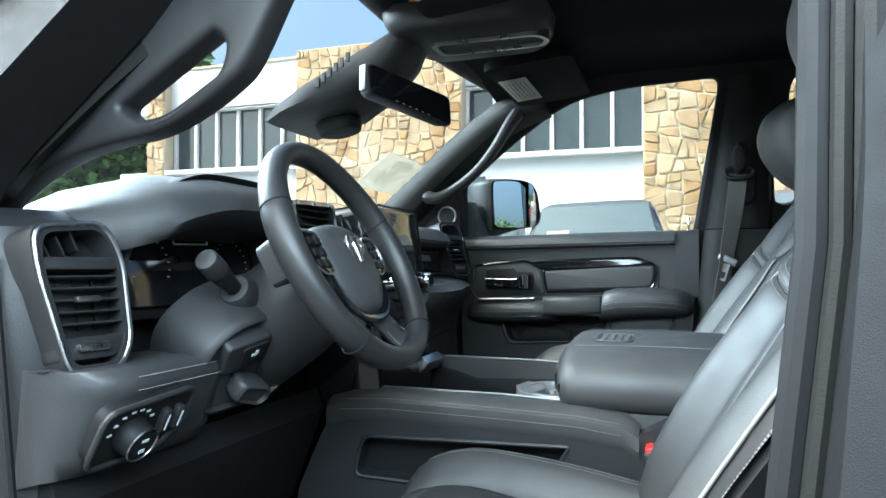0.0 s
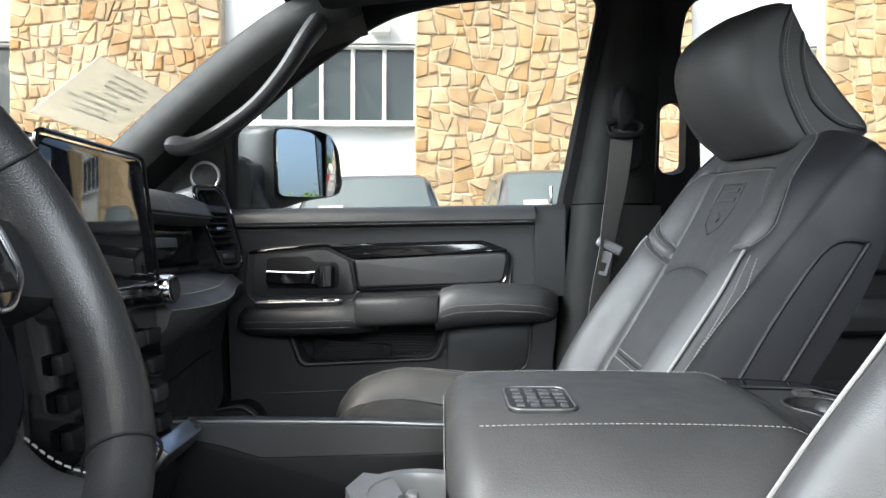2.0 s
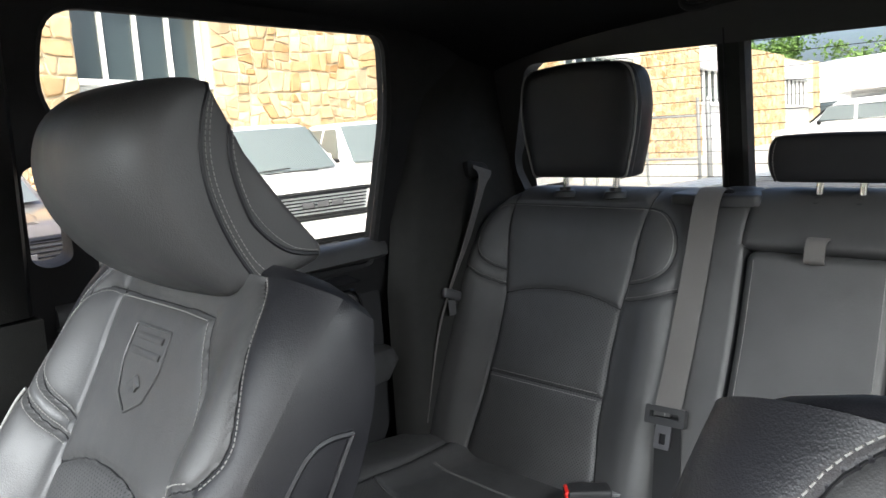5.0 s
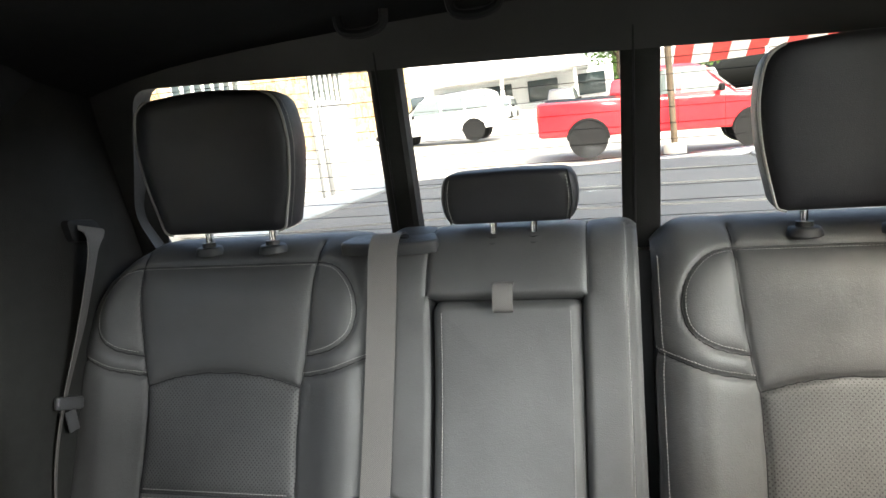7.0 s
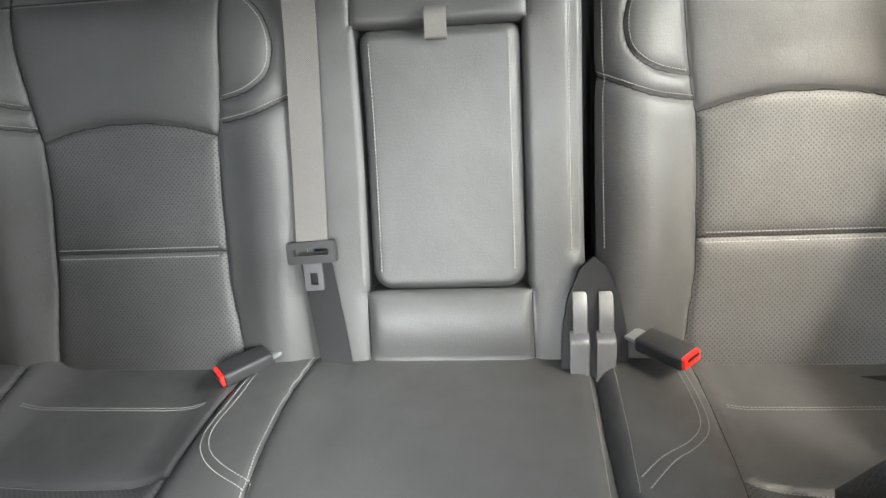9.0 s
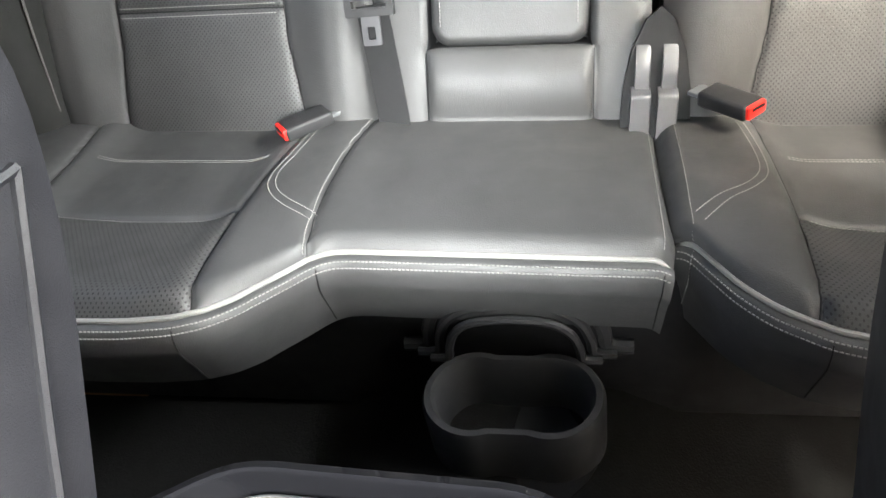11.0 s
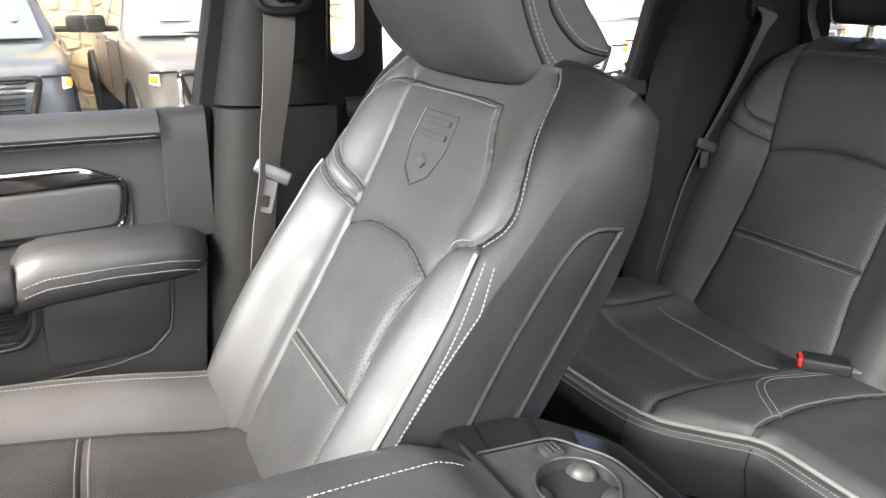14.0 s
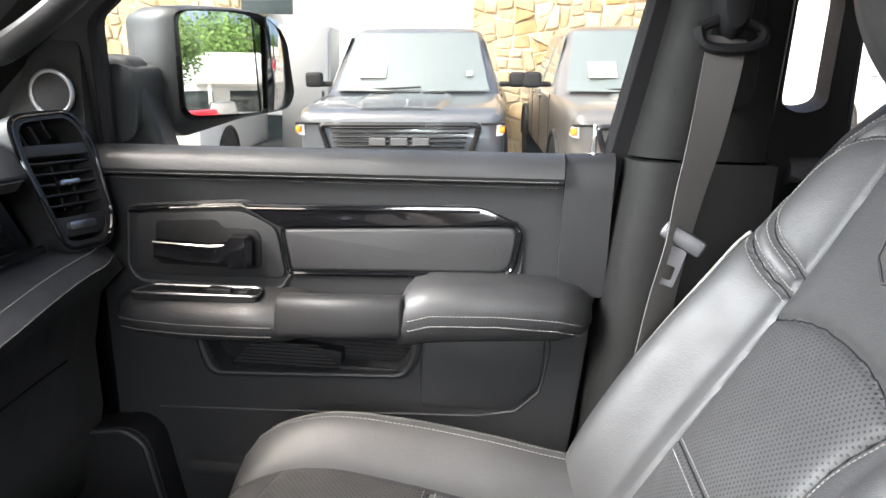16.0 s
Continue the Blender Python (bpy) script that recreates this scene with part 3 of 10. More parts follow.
# rear wall with its window
rw = round_poly([(-0.690, 1.64), (-0.655, 1.942), (0.648, 1.966), (0.706, 1.74), (0.66, 1.64)], 0.03, 5)
REAR = basis((1.405, 0, 0), (0, -1, 0), (-0.12, 0, 1))
rwl = [(-y, z * 1.007) for y, z in rw]
REAR.translation = V((1.405 + 0.12 * 1.66, 0, 0))
plate([(-0.80, 0.72), (0.80, 0.72), (0.80, 2.12), (-0.80, 2.12)], [rwl], 0.05, REAR, "wall_rear", PLASTIC, "black plastic rear cab wall round the back window")
glass = solo("window_rear", slab(round_poly([(-0.74, 1.60), (-0.70, 2.02), (0.70, 2.02), (0.74, 1.60)], 0.04), 0.005, REAR @ Matrix.Translation((0, 0, -0.058)), 0), GLASS, "clear rear window with fine heating wires", "window", kind="structure")
glass.visible_shadow = False
for y_top, y_low, hw in ((0.191, 0.184, 0.025), (-0.211, -0.206, 0.029)):
    a, b = V((1.368, y_top, 1.985)), V((1.406, y_low, 1.645))
    post = solo("window_post", loft([[c + V((0.006, -hw, 0)), c + V((0, -hw * 0.7, 0)), c + V((0, hw * 0.7, 0)), c + V((0.006, hw, 0)), c + V((0.04, hw, 0)), c + V((0.04, -hw, 0))] for c in (a, a.lerp(b, 0.5), b)]), TRIM, "black plastic post of the sliding rear window", "window post", kind="structure")
    solo("window_post", tube([a + V((-0.001, hw * 0.35, 0)), b + V((-0.001, hw * 0.35, 0))], 0.002, 6), DARK, "black seam on the rear window post", "window post", kind="structure")
bed = thing("bed_cover", (2.5, 0.0, 1.50), "grey vinyl cover over the pickup bed between painted rails", "bed cover")
tilt_bed = lambda x, y, z: V((x, y, z + 0.035 * y))
rows_ = []
for i in range(13):
    x = 1.62 + 1.80 * i / 12
    rows_.append([tilt_bed(x, -0.74 + 1.48 * j / 16, 1.590 + 0.012 * math.sin(math.pi * j / 16) + 0.002 * math.sin(i * 2.1)) for j in range(17)] + [tilt_bed(x, 0.74, 1.56), tilt_bed(x, -0.74, 1.56)])
part("sheet", loft(rows_), BED_VINYL, bed, "stretched grey vinyl sheet")
for i in range(3):
    x = 2.02 + 0.46 * i
    part("crossbar", tube([tilt_bed(x, -0.73 + 0.073 * j, 1.589 + 0.0122 * math.sin(math.pi * j / 20)) for j in range(21)], 0.005, 6), BED_VINYL, bed)
# the rails' sky reflection is put in as a grey paler than the body
for sg in (-1, 1):
    part("rail", loft([[tilt_bed(x, sg * 0.745, 1.50), tilt_bed(x, sg * 0.745, 1.597), tilt_bed(x, sg * 0.76, 1.606), tilt_bed(x, sg * 0.90, 1.606), tilt_bed(x, sg * 0.93, 1.59), tilt_bed(x, sg * 0.93, 1.50)] for x in (1.60, 2.2, 2.8, 3.44)]), STEEL, bed, "bed rail in pale grey that stands for reflected sky")
part("tailgate", rbox((3.47, 0.0, 1.50), (0.05, 1.62, 0.19), 0.015, 3), BODY_SELF, bed, "painted tailgate")

wires = bmesh.new()
for i in range(13):
    z = 1.66 + i * 0.025
    b = tube([(1.4605 - 0.12 * (z - 1.66), -0.66, z + 0.003), (1.4605 - 0.12 * (z - 1.66), 0.66, z)], 0.0006, 4)
    me = bpy.data.meshes.new("w")
    b.to_mesh(me)
    wires.from_mesh(me)
    b.free()
solo("heating_wires", wires, DARK, "thin dark heating wires in the rear window", "heating wire", kind="stuff")

# roof lining, floor
rings = []
for i in range(25):
    x = -0.42 + i * 1.87 / 24
    top = 2.035 - 0.035 * step(0.9, 1.45, x) - 0.03 * step(0.0, -0.42, x)
    row = []
    for j in range(21):
        y = -0.735 + YC + j * 1.47 / 20
        row.append((x, y, top + 0.012 - 0.05 * abs((y - YC) / 0.735) ** 4 + 0.05 * step(-0.36, -0.10, x) * step(1.40, 1.15, x) * step(0.25, 0.70, y)))
    rings.append(row + [(p[0], p[1], p[2] + 0.06) for p in reversed(row)])
solo("ceiling", loft(rings), HEADLINER, "black cloth roof lining", "ceiling", kind="structure")
fl = bmesh.new()
bmesh.ops.create_grid(fl, x_segments=60, y_segments=40, size=1.0)
for v in fl.verts:
    x, y = v.co.x * 1.25 + 0.21, v.co.y * 0.80 + YC
    hump = 0.08 * step(0.30, 0.12, abs(y - YC))
    v.co = (x, y, 0.80 + hump + 0.006 * noise.noise(V((x * 9, y * 9, 0))) + 0.38 * step(-0.62, -0.98, x))
solo("floor", fl, CARPET, "black cab floor carpet over a middle hump", "floor", kind="structure")

# windscreen
ws = []
for i in range(13):
    t = i / 12
    row = []
    for j in range(25):
        s = -1 + j / 12
        bow = 0.075 * (1 - s * s)
        wide = 0.79 - 0.13 * t
        row.append((-1.06 + 0.68 * t - bow, YC + s * wide, 1.464 + 0.555 * t + 0.012 * (1 - s * s) * t))
    ws.append(row)
glass = solo("window_front", loft(ws, closed=False), GLASS, "clear raked windscreen", "windscreen", kind="structure")
glass.visible_shadow = False
head = [V((-0.40 - 0.06 * (1 - (s / 10) ** 2), YC + s * 0.066, 2.03)) for s in range(-10, 11)]
solo("roof_header", tube(head, 0.04, 10, flat=0.6), DARK, "black strip above the windscreen", "roof header", kind="structure")

# side windows
for nm, loop, m in (("window_passenger_front", front_open, SIDE_P), ("window_passenger_rear", rear_open, SIDE_P), ("window_driver_rear", flipx(rear_open), SIDE_D)):
    cx, cy = sum(p[0] for p in loop) / len(loop), sum(p[1] for p in loop) / len(loop)
    big = [(cx + (x - cx) * 1.04, cy + (y - cy) * 1.04) for x, y in loop]
    g = solo(nm, slab(big, 0.004, m @ Matrix.Translation((0, 0, -0.03)), 0), GLASS, "clear side window", "window", kind="structure")
    g.visible_shadow = False
    c = V((0, 0, 0.0))
    rim = tube([m @ V((x, y, -0.012)) for x, y in loop], 0.011, 8, closed=True)
    solo("window_seal", rim, RUBBER, "black rubber seal round a side window", "window seal", kind="structure")

# A pillars with grab handles
for s in (1, -1):
    ps = thing("windscreen_pillar", (-0.6, YC + s * 0.72, 1.55), "black plastic windscreen pillar trim with a grab handle", "pillar trim", "windscreen pillars")
    mir = lambda x, y, z: V((x, YC + s * y, z))
    line = [mir(-0.97, 0.745, 1.565), mir(-0.80, 0.715, 1.695), mir(-0.60, 0.68, 1.855), mir(-0.42, 0.65, 1.975), mir(-0.28, 0.64, 2.02)]
    rings = []
    for i in range(17):
        p = V(cr(line, i / 16))
        t = (V(cr(line, min(i / 16 + 0.03, 1))) - V(cr(line, max(i / 16 - 0.03, 0)))).normalized()
        n = V((0, -s, 0)).cross(t).normalized()
        n = -n if n.z > 0 else n
        inn = V((0, -s, 0))
        wide = (0.085 if s > 0 else 0.135) - 0.02 * i / 16
        rings.append([p + inn * a + n * b for a, b in ((0.0, -0.012), (0.022, 0.0), (0.034, wide * 0.35), (0.03, wide * 0.7), (0.012, wide), (-0.07, wide * 1.25), (-0.07, -0.01))])
    part("trim", loft(rings), TRIM, ps)
    bar = [mir(-0.645, 0.665, 1.70), mir(-0.60, 0.625, 1.695), mir(-0.545, 0.60, 1.712), mir(-0.47, 0.595, 1.765), mir(-0.415, 0.60, 1.83), mir(-0.375, 0.615, 1.90), mir(-0.345, 0.64, 1.955)]
    if s > 0:
        part("grab_handle", tube(smooth_line(bar, 28), [0.026 - 0.008 * math.sin(math.pi * i / 28) for i in range(29)], 12, flat=0.8), PLASTIC, ps, "black plastic grab handle")
    else:
        grip = [(-0.80, 1.520, 0.02), (-0.702, 1.590, 0.06), (-0.633, 1.621, 0.06), (-0.560, 1.637, 0.05), (-0.478, 1.646, 0.04), (-0.403, 1.682, 0.05), (-0.360, 1.712, 0.03), (-0.342, 1.740, 0.03), (-0.300, 1.82, 0.02), (-0.29, 1.90, 0.02), (-0.45, 1.86, 0.02), (-0.65, 1.74, 0.02), (-0.82, 1.62, 0.02)]
        eye_ = [(-0.543, 1.682, 0.012), (-0.399, 1.766, 0.016), (-0.381, 1.748, 0.014), (-0.388, 1.714, 0.025), (-0.470, 1.667, 0.02), (-0.515, 1.663, 0.016)]
        o_, i_ = round_poly(grip, 0.03, 4), round_poly(eye_, 0.015, 4)
        bm = bmesh.new()
        edges_ = []
        for loop in (o_, i_):
            vs = [bm.verts.new((x, -0.722, z)) for x, z in loop]
            edges_ += [bm.edges.new((vs[i - 1], vs[i])) for i in range(len(vs))]
        bmesh.ops.triangle_fill(bm, use_beauty=True, use_dissolve=False, edges=edges_)
        ex_ = bmesh.ops.extrude_face_region(bm, geom=bm.faces[:])
        bmesh.ops.translate(bm, vec=(0, 0.045, 0), verts=[g for g in ex_["geom"] if isinstance(g, bmesh.types.BMVert)])
        bmesh.ops.recalc_face_normals(bm, faces=bm.faces)
        sharp_ = [e for e in bm.edges if len(e.link_faces) == 2 and e.calc_face_angle(0) > 0.9]
        bmesh.ops.bevel(bm, geom=sharp_, offset=0.010, segments=3, profile=0.5, affect='EDGES')
        part("grab_handle", bm, PLASTIC, ps, "black plastic grab handle moulded into the pillar trim", sharp=60)
    if s > 0:
        tri = round_poly([(-0.75, 1.50), (-0.575, 1.50), (-0.575, 1.72), (-0.64, 1.72)], 0.01)
        part("corner_panel", slab(tri, 0.03, FACE_DRIVER(0.785)), TRIM, ps)
        tw = part("tweeter_ring", tube([(-0.615 + 0.030 * math.cos(a * math.pi / 16), 0.776, 1.646 + 0.030 * math.sin(a * math.pi / 16)) for a in range(32)], 0.0034, 8, closed=True), STEEL, ps, "satin ring of the speaker")
        mesh_ = part("speaker_grille", cyl((-0.615, 0.781, 1.646), 0.029, 0.012, (0, 1, 0), 28, edge=0.002), DARK, ps, "dark speaker grille")

# B pillar trim, passenger side, with belt guide
bp = thing("door_pillar", (0.26, 0.74, 0.8), "black plastic pillar trim between the passenger doors", "pillar trim")
rings = []
for z, xf, xr, yy in ((2.02, 0.245, 0.36, 0.725), (1.85, 0.222, 0.362, 0.745), (1.70, 0.202, 0.365, 0.772), (1.592, 0.186, 0.366, 0.79)):
    rings.append([V((xf, yy + 0.02, z)), V((xf + 0.010, yy - 0.004, z)), V((xf + 0.028, yy - 0.022, z)), V((xf + 0.055, yy - 0.030, z)), V((xr - 0.05, yy - 0.028, z)), V((xr - 0.01, yy - 0.012, z)), V((xr, yy + 0.01, z)), V((xr, yy + 0.05, z)), V((xf, yy + 0.05, z))])
part("upper_trim", loft(rings), TRIM, bp)
rings = []
for z, xf, xr, yy in ((1.588, 0.182, 0.37, 0.785), (1.45, 0.168, 0.37, 0.79), (1.25, 0.155, 0.37, 0.79), (1.05, 0.145, 0.37, 0.79), (0.82, 0.14, 0.38, 0.79)):
    rings.append([V((xf, yy + 0.03, z)), V((xf + 0.004, yy - 0.012, z)), V((xf + 0.02, yy - 0.034, z)), V((xf + 0.045, yy - 0.044, z)), V((xf + 0.075, yy - 0.044, z)), V((xf + 0.085, yy - 0.03, z)), V((xr, yy - 0.02, z)), V((xr, yy + 0.05, z)), V((xf, yy + 0.05, z))])
part("lower_trim", loft(rings), TRIM, bp)
part("belt_slider", slab(round_poly([(0.258, 1.66), (0.25, 1.90), (0.315, 1.90), (0.315, 1.66)], 0.03), 0.02, FACE_DRIVER(0.722) @ Matrix.Rotation(radians(0), 4, 'X')), DARK, bp, "dark slide cover of the belt guide")

# C pillar trim with the rear belt slot, passenger side
cp = thing("rear_pillar", (1.25, 0.74, 0.9), "black plastic rear corner pillar trim", "pillar trim")
part("trim", loft([[V((1.075 - 0.06 * (2.0 - z) * 0 + dx, yy, z)) for dx, yy in ((0.03 + sh, 0.80), (0.045 + sh, 0.765), (0.075 + sh, 0.745), (0.20 + sh * 0.5, 0.725), (0.30, 0.715), (0.345, 0.69), (0.36, 0.66), (0.37, 0.80))] for z, sh in ((1.15, -0.06), (1.50, -0.05), (1.62, -0.03), (1.80, 0.0), (2.02, 0.02))]), TRIM, cp)
part("belt_slot", slab(round_poly([(1.255, 1.735), (1.25, 1.775), (1.32, 1.765), (1.335, 1.725)], 0.012), 0.03, FACE_DRIVER(0.714), 0.004), DARK, cp, "dark belt slot bezel")

# ---------------------------------------------------------------- seats
def poly_dist(pts, lines):
    """Distance of 2D points to the nearest of some lines, and the nearest place on them."""
    best = np.full(len(pts), 9.0)
    near = pts.copy()
    for line in lines:
        for p, q in zip(line, line[1:]):
            d = q - p
            f = np.clip(((pts - p) @ d) / max(float(d @ d), 1e-12), 0, 1)
            c = p + f[:, None] * d
            r = np.linalg.norm(pts - c, axis=1)
            hit = r < best
            best[hit] = r[hit]
            near[hit] = c[hit]
    return best, near


def inside(pts, poly):
    """Which 2D points lie inside a polygon."""
    res = np.zeros(len(pts), bool)
    for (xa, ya), (xb, yb) in zip(poly, np.roll(poly, -1, axis=0)):
        if ya == yb:
            continue
        cross = ((ya > pts[:, 1]) != (yb > pts[:, 1])) & (pts[:, 0] < (xb - xa) * (pts[:, 1] - ya) / (yb - ya) + xa)
        res ^= cross
    return res


def curve2(knots, n=40):
    """A smooth 2D line through a few knots."""
    return np.array([cr(knots, i / n) for i in range(n + 1)])


def straight2(knots, n=40):
    return np.array(resample(knots, n))


def offset2(line, d):
    """A 2D line moved sideways by d (to its left)."""
    t = np.gradient(line, axis=0)
    t /= np.linalg.norm(t, axis=1)[:, None] + 1e-12
    return line + np.stack([-t[:, 1], t[:, 0]], 1) * d


class Pad:
    """A sewn leather surface: a fine grid over (a, s) in metres, with sunk seams between its panels.
    base(a, s) gives the places of the unsewn surface."""

    def __init__(self, base, lo, hi, s_rows, cols, seams, puff=0.006, soft=0.011, crease=0.0022):
        self.base, self.lo, self.hi, self.rows = base, lo, hi, np.array(s_rows)
        c = np.linspace(0, 1, cols + 1)
        low, high = lo(self.rows), hi(self.rows)
        a = low[:, None] + (high - low)[:, None] * c[None, :]
        ss = np.repeat(self.rows[:, None], cols + 1, 1)
        pts = np.stack([a.ravel(), ss.ravel()], 1)
        cell = max(float(np.mean(high - low)) / cols, float(np.mean(np.diff(self.rows))))
        inner = np.zeros(a.shape, bool)
        inner[1:-1, 1:-1] = True
        d, near = poly_dist(pts, seams)
        snap = (d < cell * 0.52) & inner.ravel()
        pts[snap] = near[snap]
        d[snap] = 0.0
        self.shape = a.shape
        self.pts = pts
        p = base(pts[:, 0], pts[:, 1]).reshape(*a.shape, 3)
        n = self.normals(p)
        h = puff * (1 - np.exp(-d / soft)) - crease * np.exp(-(d / 0.0026) ** 2)
        self.p = p + n * h.reshape(a.shape)[..., None]
        self.n = self.normals(self.p)

    def normals(self, p):
        u, v = np.gradient(p, axis=1), np.gradient(p, axis=0)
        n = np.cross(u, v)
        n /= np.linalg.norm(n, axis=2)[..., None] + 1e-12
        return n if not self.flipped(n) else -n

    def flipped(self, n):
        m = n.mean(axis=(0, 1))
        return m[2] - m[0] < 0

    def at(self, line, lift=0.0):
        """Places and normals of the finished surface along a 2D line."""
        pos, nor = [], []
        for a, s_ in line:
            i = float(np.interp(s_, self.rows, range(len(self.rows))))
            low, high = float(self.lo(np.array([s_]))[0]), float(self.hi(np.array([s_]))[0])
            j = min(max((a - low) / (high - low), 0.0), 1.0) * (self.shape[1] - 1)
            i0, j0 = min(int(i), self.shape[0] - 2), min(int(j), self.shape[1] - 2)
            fi, fj = i - i0, j - j0
            mix = lambda g: g[i0, j0] * (1 - fi) * (1 - fj) + g[i0 + 1, j0] * fi * (1 - fj) + g[i0, j0 + 1] * (1 - fi) * fj + g[i0 + 1, j0 + 1] * fi * fj
            nn = V(mix(self.n)).normalized()
            pos.append(V(mix(self.p)) + nn * lift)
            nor.append(nn)
        return pos, nor

    def cut(self, parent, regions):
        """Splits the surface into its panels; regions: (name, material, label, polygon or None), the first that fits."""
        nr, nc = self.shape
        idx = np.arange(nr * nc).reshape(nr, nc)
        quads = np.stack([idx[:-1, :-1], idx[:-1, 1:], idx[1:, 1:], idx[1:, :-1]], -1).reshape(-1, 4)
        mid = self.pts[quads].mean(axis=1)
        left = np.ones(len(quads), bool)
        flat = self.p.reshape(-1, 3)
        nor = self.n.reshape(-1, 3)
        a, b, c = flat[quads[:, 0]], flat[quads[:, 1]], flat[quads[:, 3]]
        turn = float((np.cross(b - a, c - a) * nor[quads[:, 0]]).sum()) < 0
        o = ORIGIN[parent]
        for name, mat, label, poly in regions:
            pick = left & (inside(mid, np.array(poly)) if poly is not None else True)
            left &= ~pick
            q = quads[pick]
            if not len(q):
                continue
            if turn:
                q = q[:, ::-1]
            used, inv = np.unique(q, return_inverse=True)
            me = bpy.data.meshes.new(name)
            me.from_pydata((flat[used] - np.array(o)).tolist(), [], inv.reshape(-1, 4).tolist())
            uv = me.uv_layers.new(name="UVMap")
            uv.data.foreach_set("uv", self.pts[q.ravel()].ravel())
            me.polygons.foreach_set("use_smooth", [True] * len(q))
            me.materials.append(mat)
            me.normals_split_custom_set_from_vertices(nor[used].tolist())
            ob = new(name, me)
            ob.parent = parent
            ORIGIN[ob] = o
            tagged(ob, label)

    def seam(self, parent, line, mat=None, r=0.0010, name="seam", label="", lift=0.0004):
        p, _ = self.at(line, lift)
        return part(name, tube(p, r, 5), mat or DARK, parent, label)

    def stitch(self, st, line, off=0.0, **kw):
        p, n = self.at(offset2(np.array(line), off) if off else line, 0.0003)
        st.line(p, n, **{"pitch": 0.0050, "length": 0.0037, "width": 0.0013, **kw})


def knots1(pairs):
    xs, ys_ = [p[0] for p in pairs], [p[1] for p in pairs]
    return lambda x: np.interp(x, xs, ys_)


def surf_base(sf):
    """The unsewn surface of a Surf as a function of (a, s): a inboard, s along the spine."""
    vs = np.linspace(0, 1, 241)
    ax = [sf.axis(v) for v in vs]
    px, pz = np.array([p[0].x for p in ax]), np.array([p[0].z for p in ax])
    nx, nz = np.array([p[1].x for p in ax]), np.array([p[1].z for p in ax])
    run = np.concatenate([[0], np.cumsum(np.hypot(np.diff(px), np.diff(pz)))])
    wid, bol = np.array([cr(sf.k[1], v) for v in vs]), np.array([cr(sf.k[2], v) for v in vs])

    def base(a, s_):
        w = np.interp(s_, run, wid)
        u = np.clip(np.abs(a / w), 0, 1)
        f = np.clip((u - sf.b0) / (sf.b1 - sf.b0), 0, 1)
        e = np.clip((u - 0.72) / 0.28, 0, 1)
        d = np.interp(s_, run, bol) * f * f * (3 - 2 * f) - sf.roll * (1 - np.sqrt(np.maximum(0, 1 - 0.96 * e * e)))
        return np.stack([np.interp(s_, run, px) + np.interp(s_, run, nx) * d, sf.yc + sf.inb * a, np.interp(s_, run, pz) + np.interp(s_, run, nz) * d], 1)
    return base, run[-1], knots1(list(zip(run, wid)))


def shell(surf, thick, n_v=22, n_u=28, back=0.97, sink=0.005, dome=True):
    """The closed body under the panels."""
    rings = []
    for i in range(n_v + 1):
        v = i / n_v
        n = surf.axis(v)[1]
        th = cr(thick, v)
        row = [surf.at(-1 + 2 * j / n_u, v, -sink) for j in range(n_u + 1)]
        for j in range(n_u + 1):
            u = 1 - 2 * j / n_u
            p = surf.axis(v)[0]
            k = 1 - 0.18 * abs(u) ** 6
            row.append(V((p.x, surf.yc + surf.inb * u * surf.k[1][0] * 0 + surf.inb * u * cr(surf.k[1], v) * back, p.z)) - n * (th * k))
        rings.append(row)
    if dome:
        last = rings[-1]
        cen = sum(last, V((0, 0, 0))) / len(last)
        tang = (surf.axis(1.0)[0] - surf.axis(0.96)[0]).normalized()
        for k, h in ((0.93, 0.010), (0.80, 0.019), (0.55, 0.025), (0.2, 0.027)):
            rings.append([cen + (p - cen) * k + tang * h for p in last])
    return loft(rings)


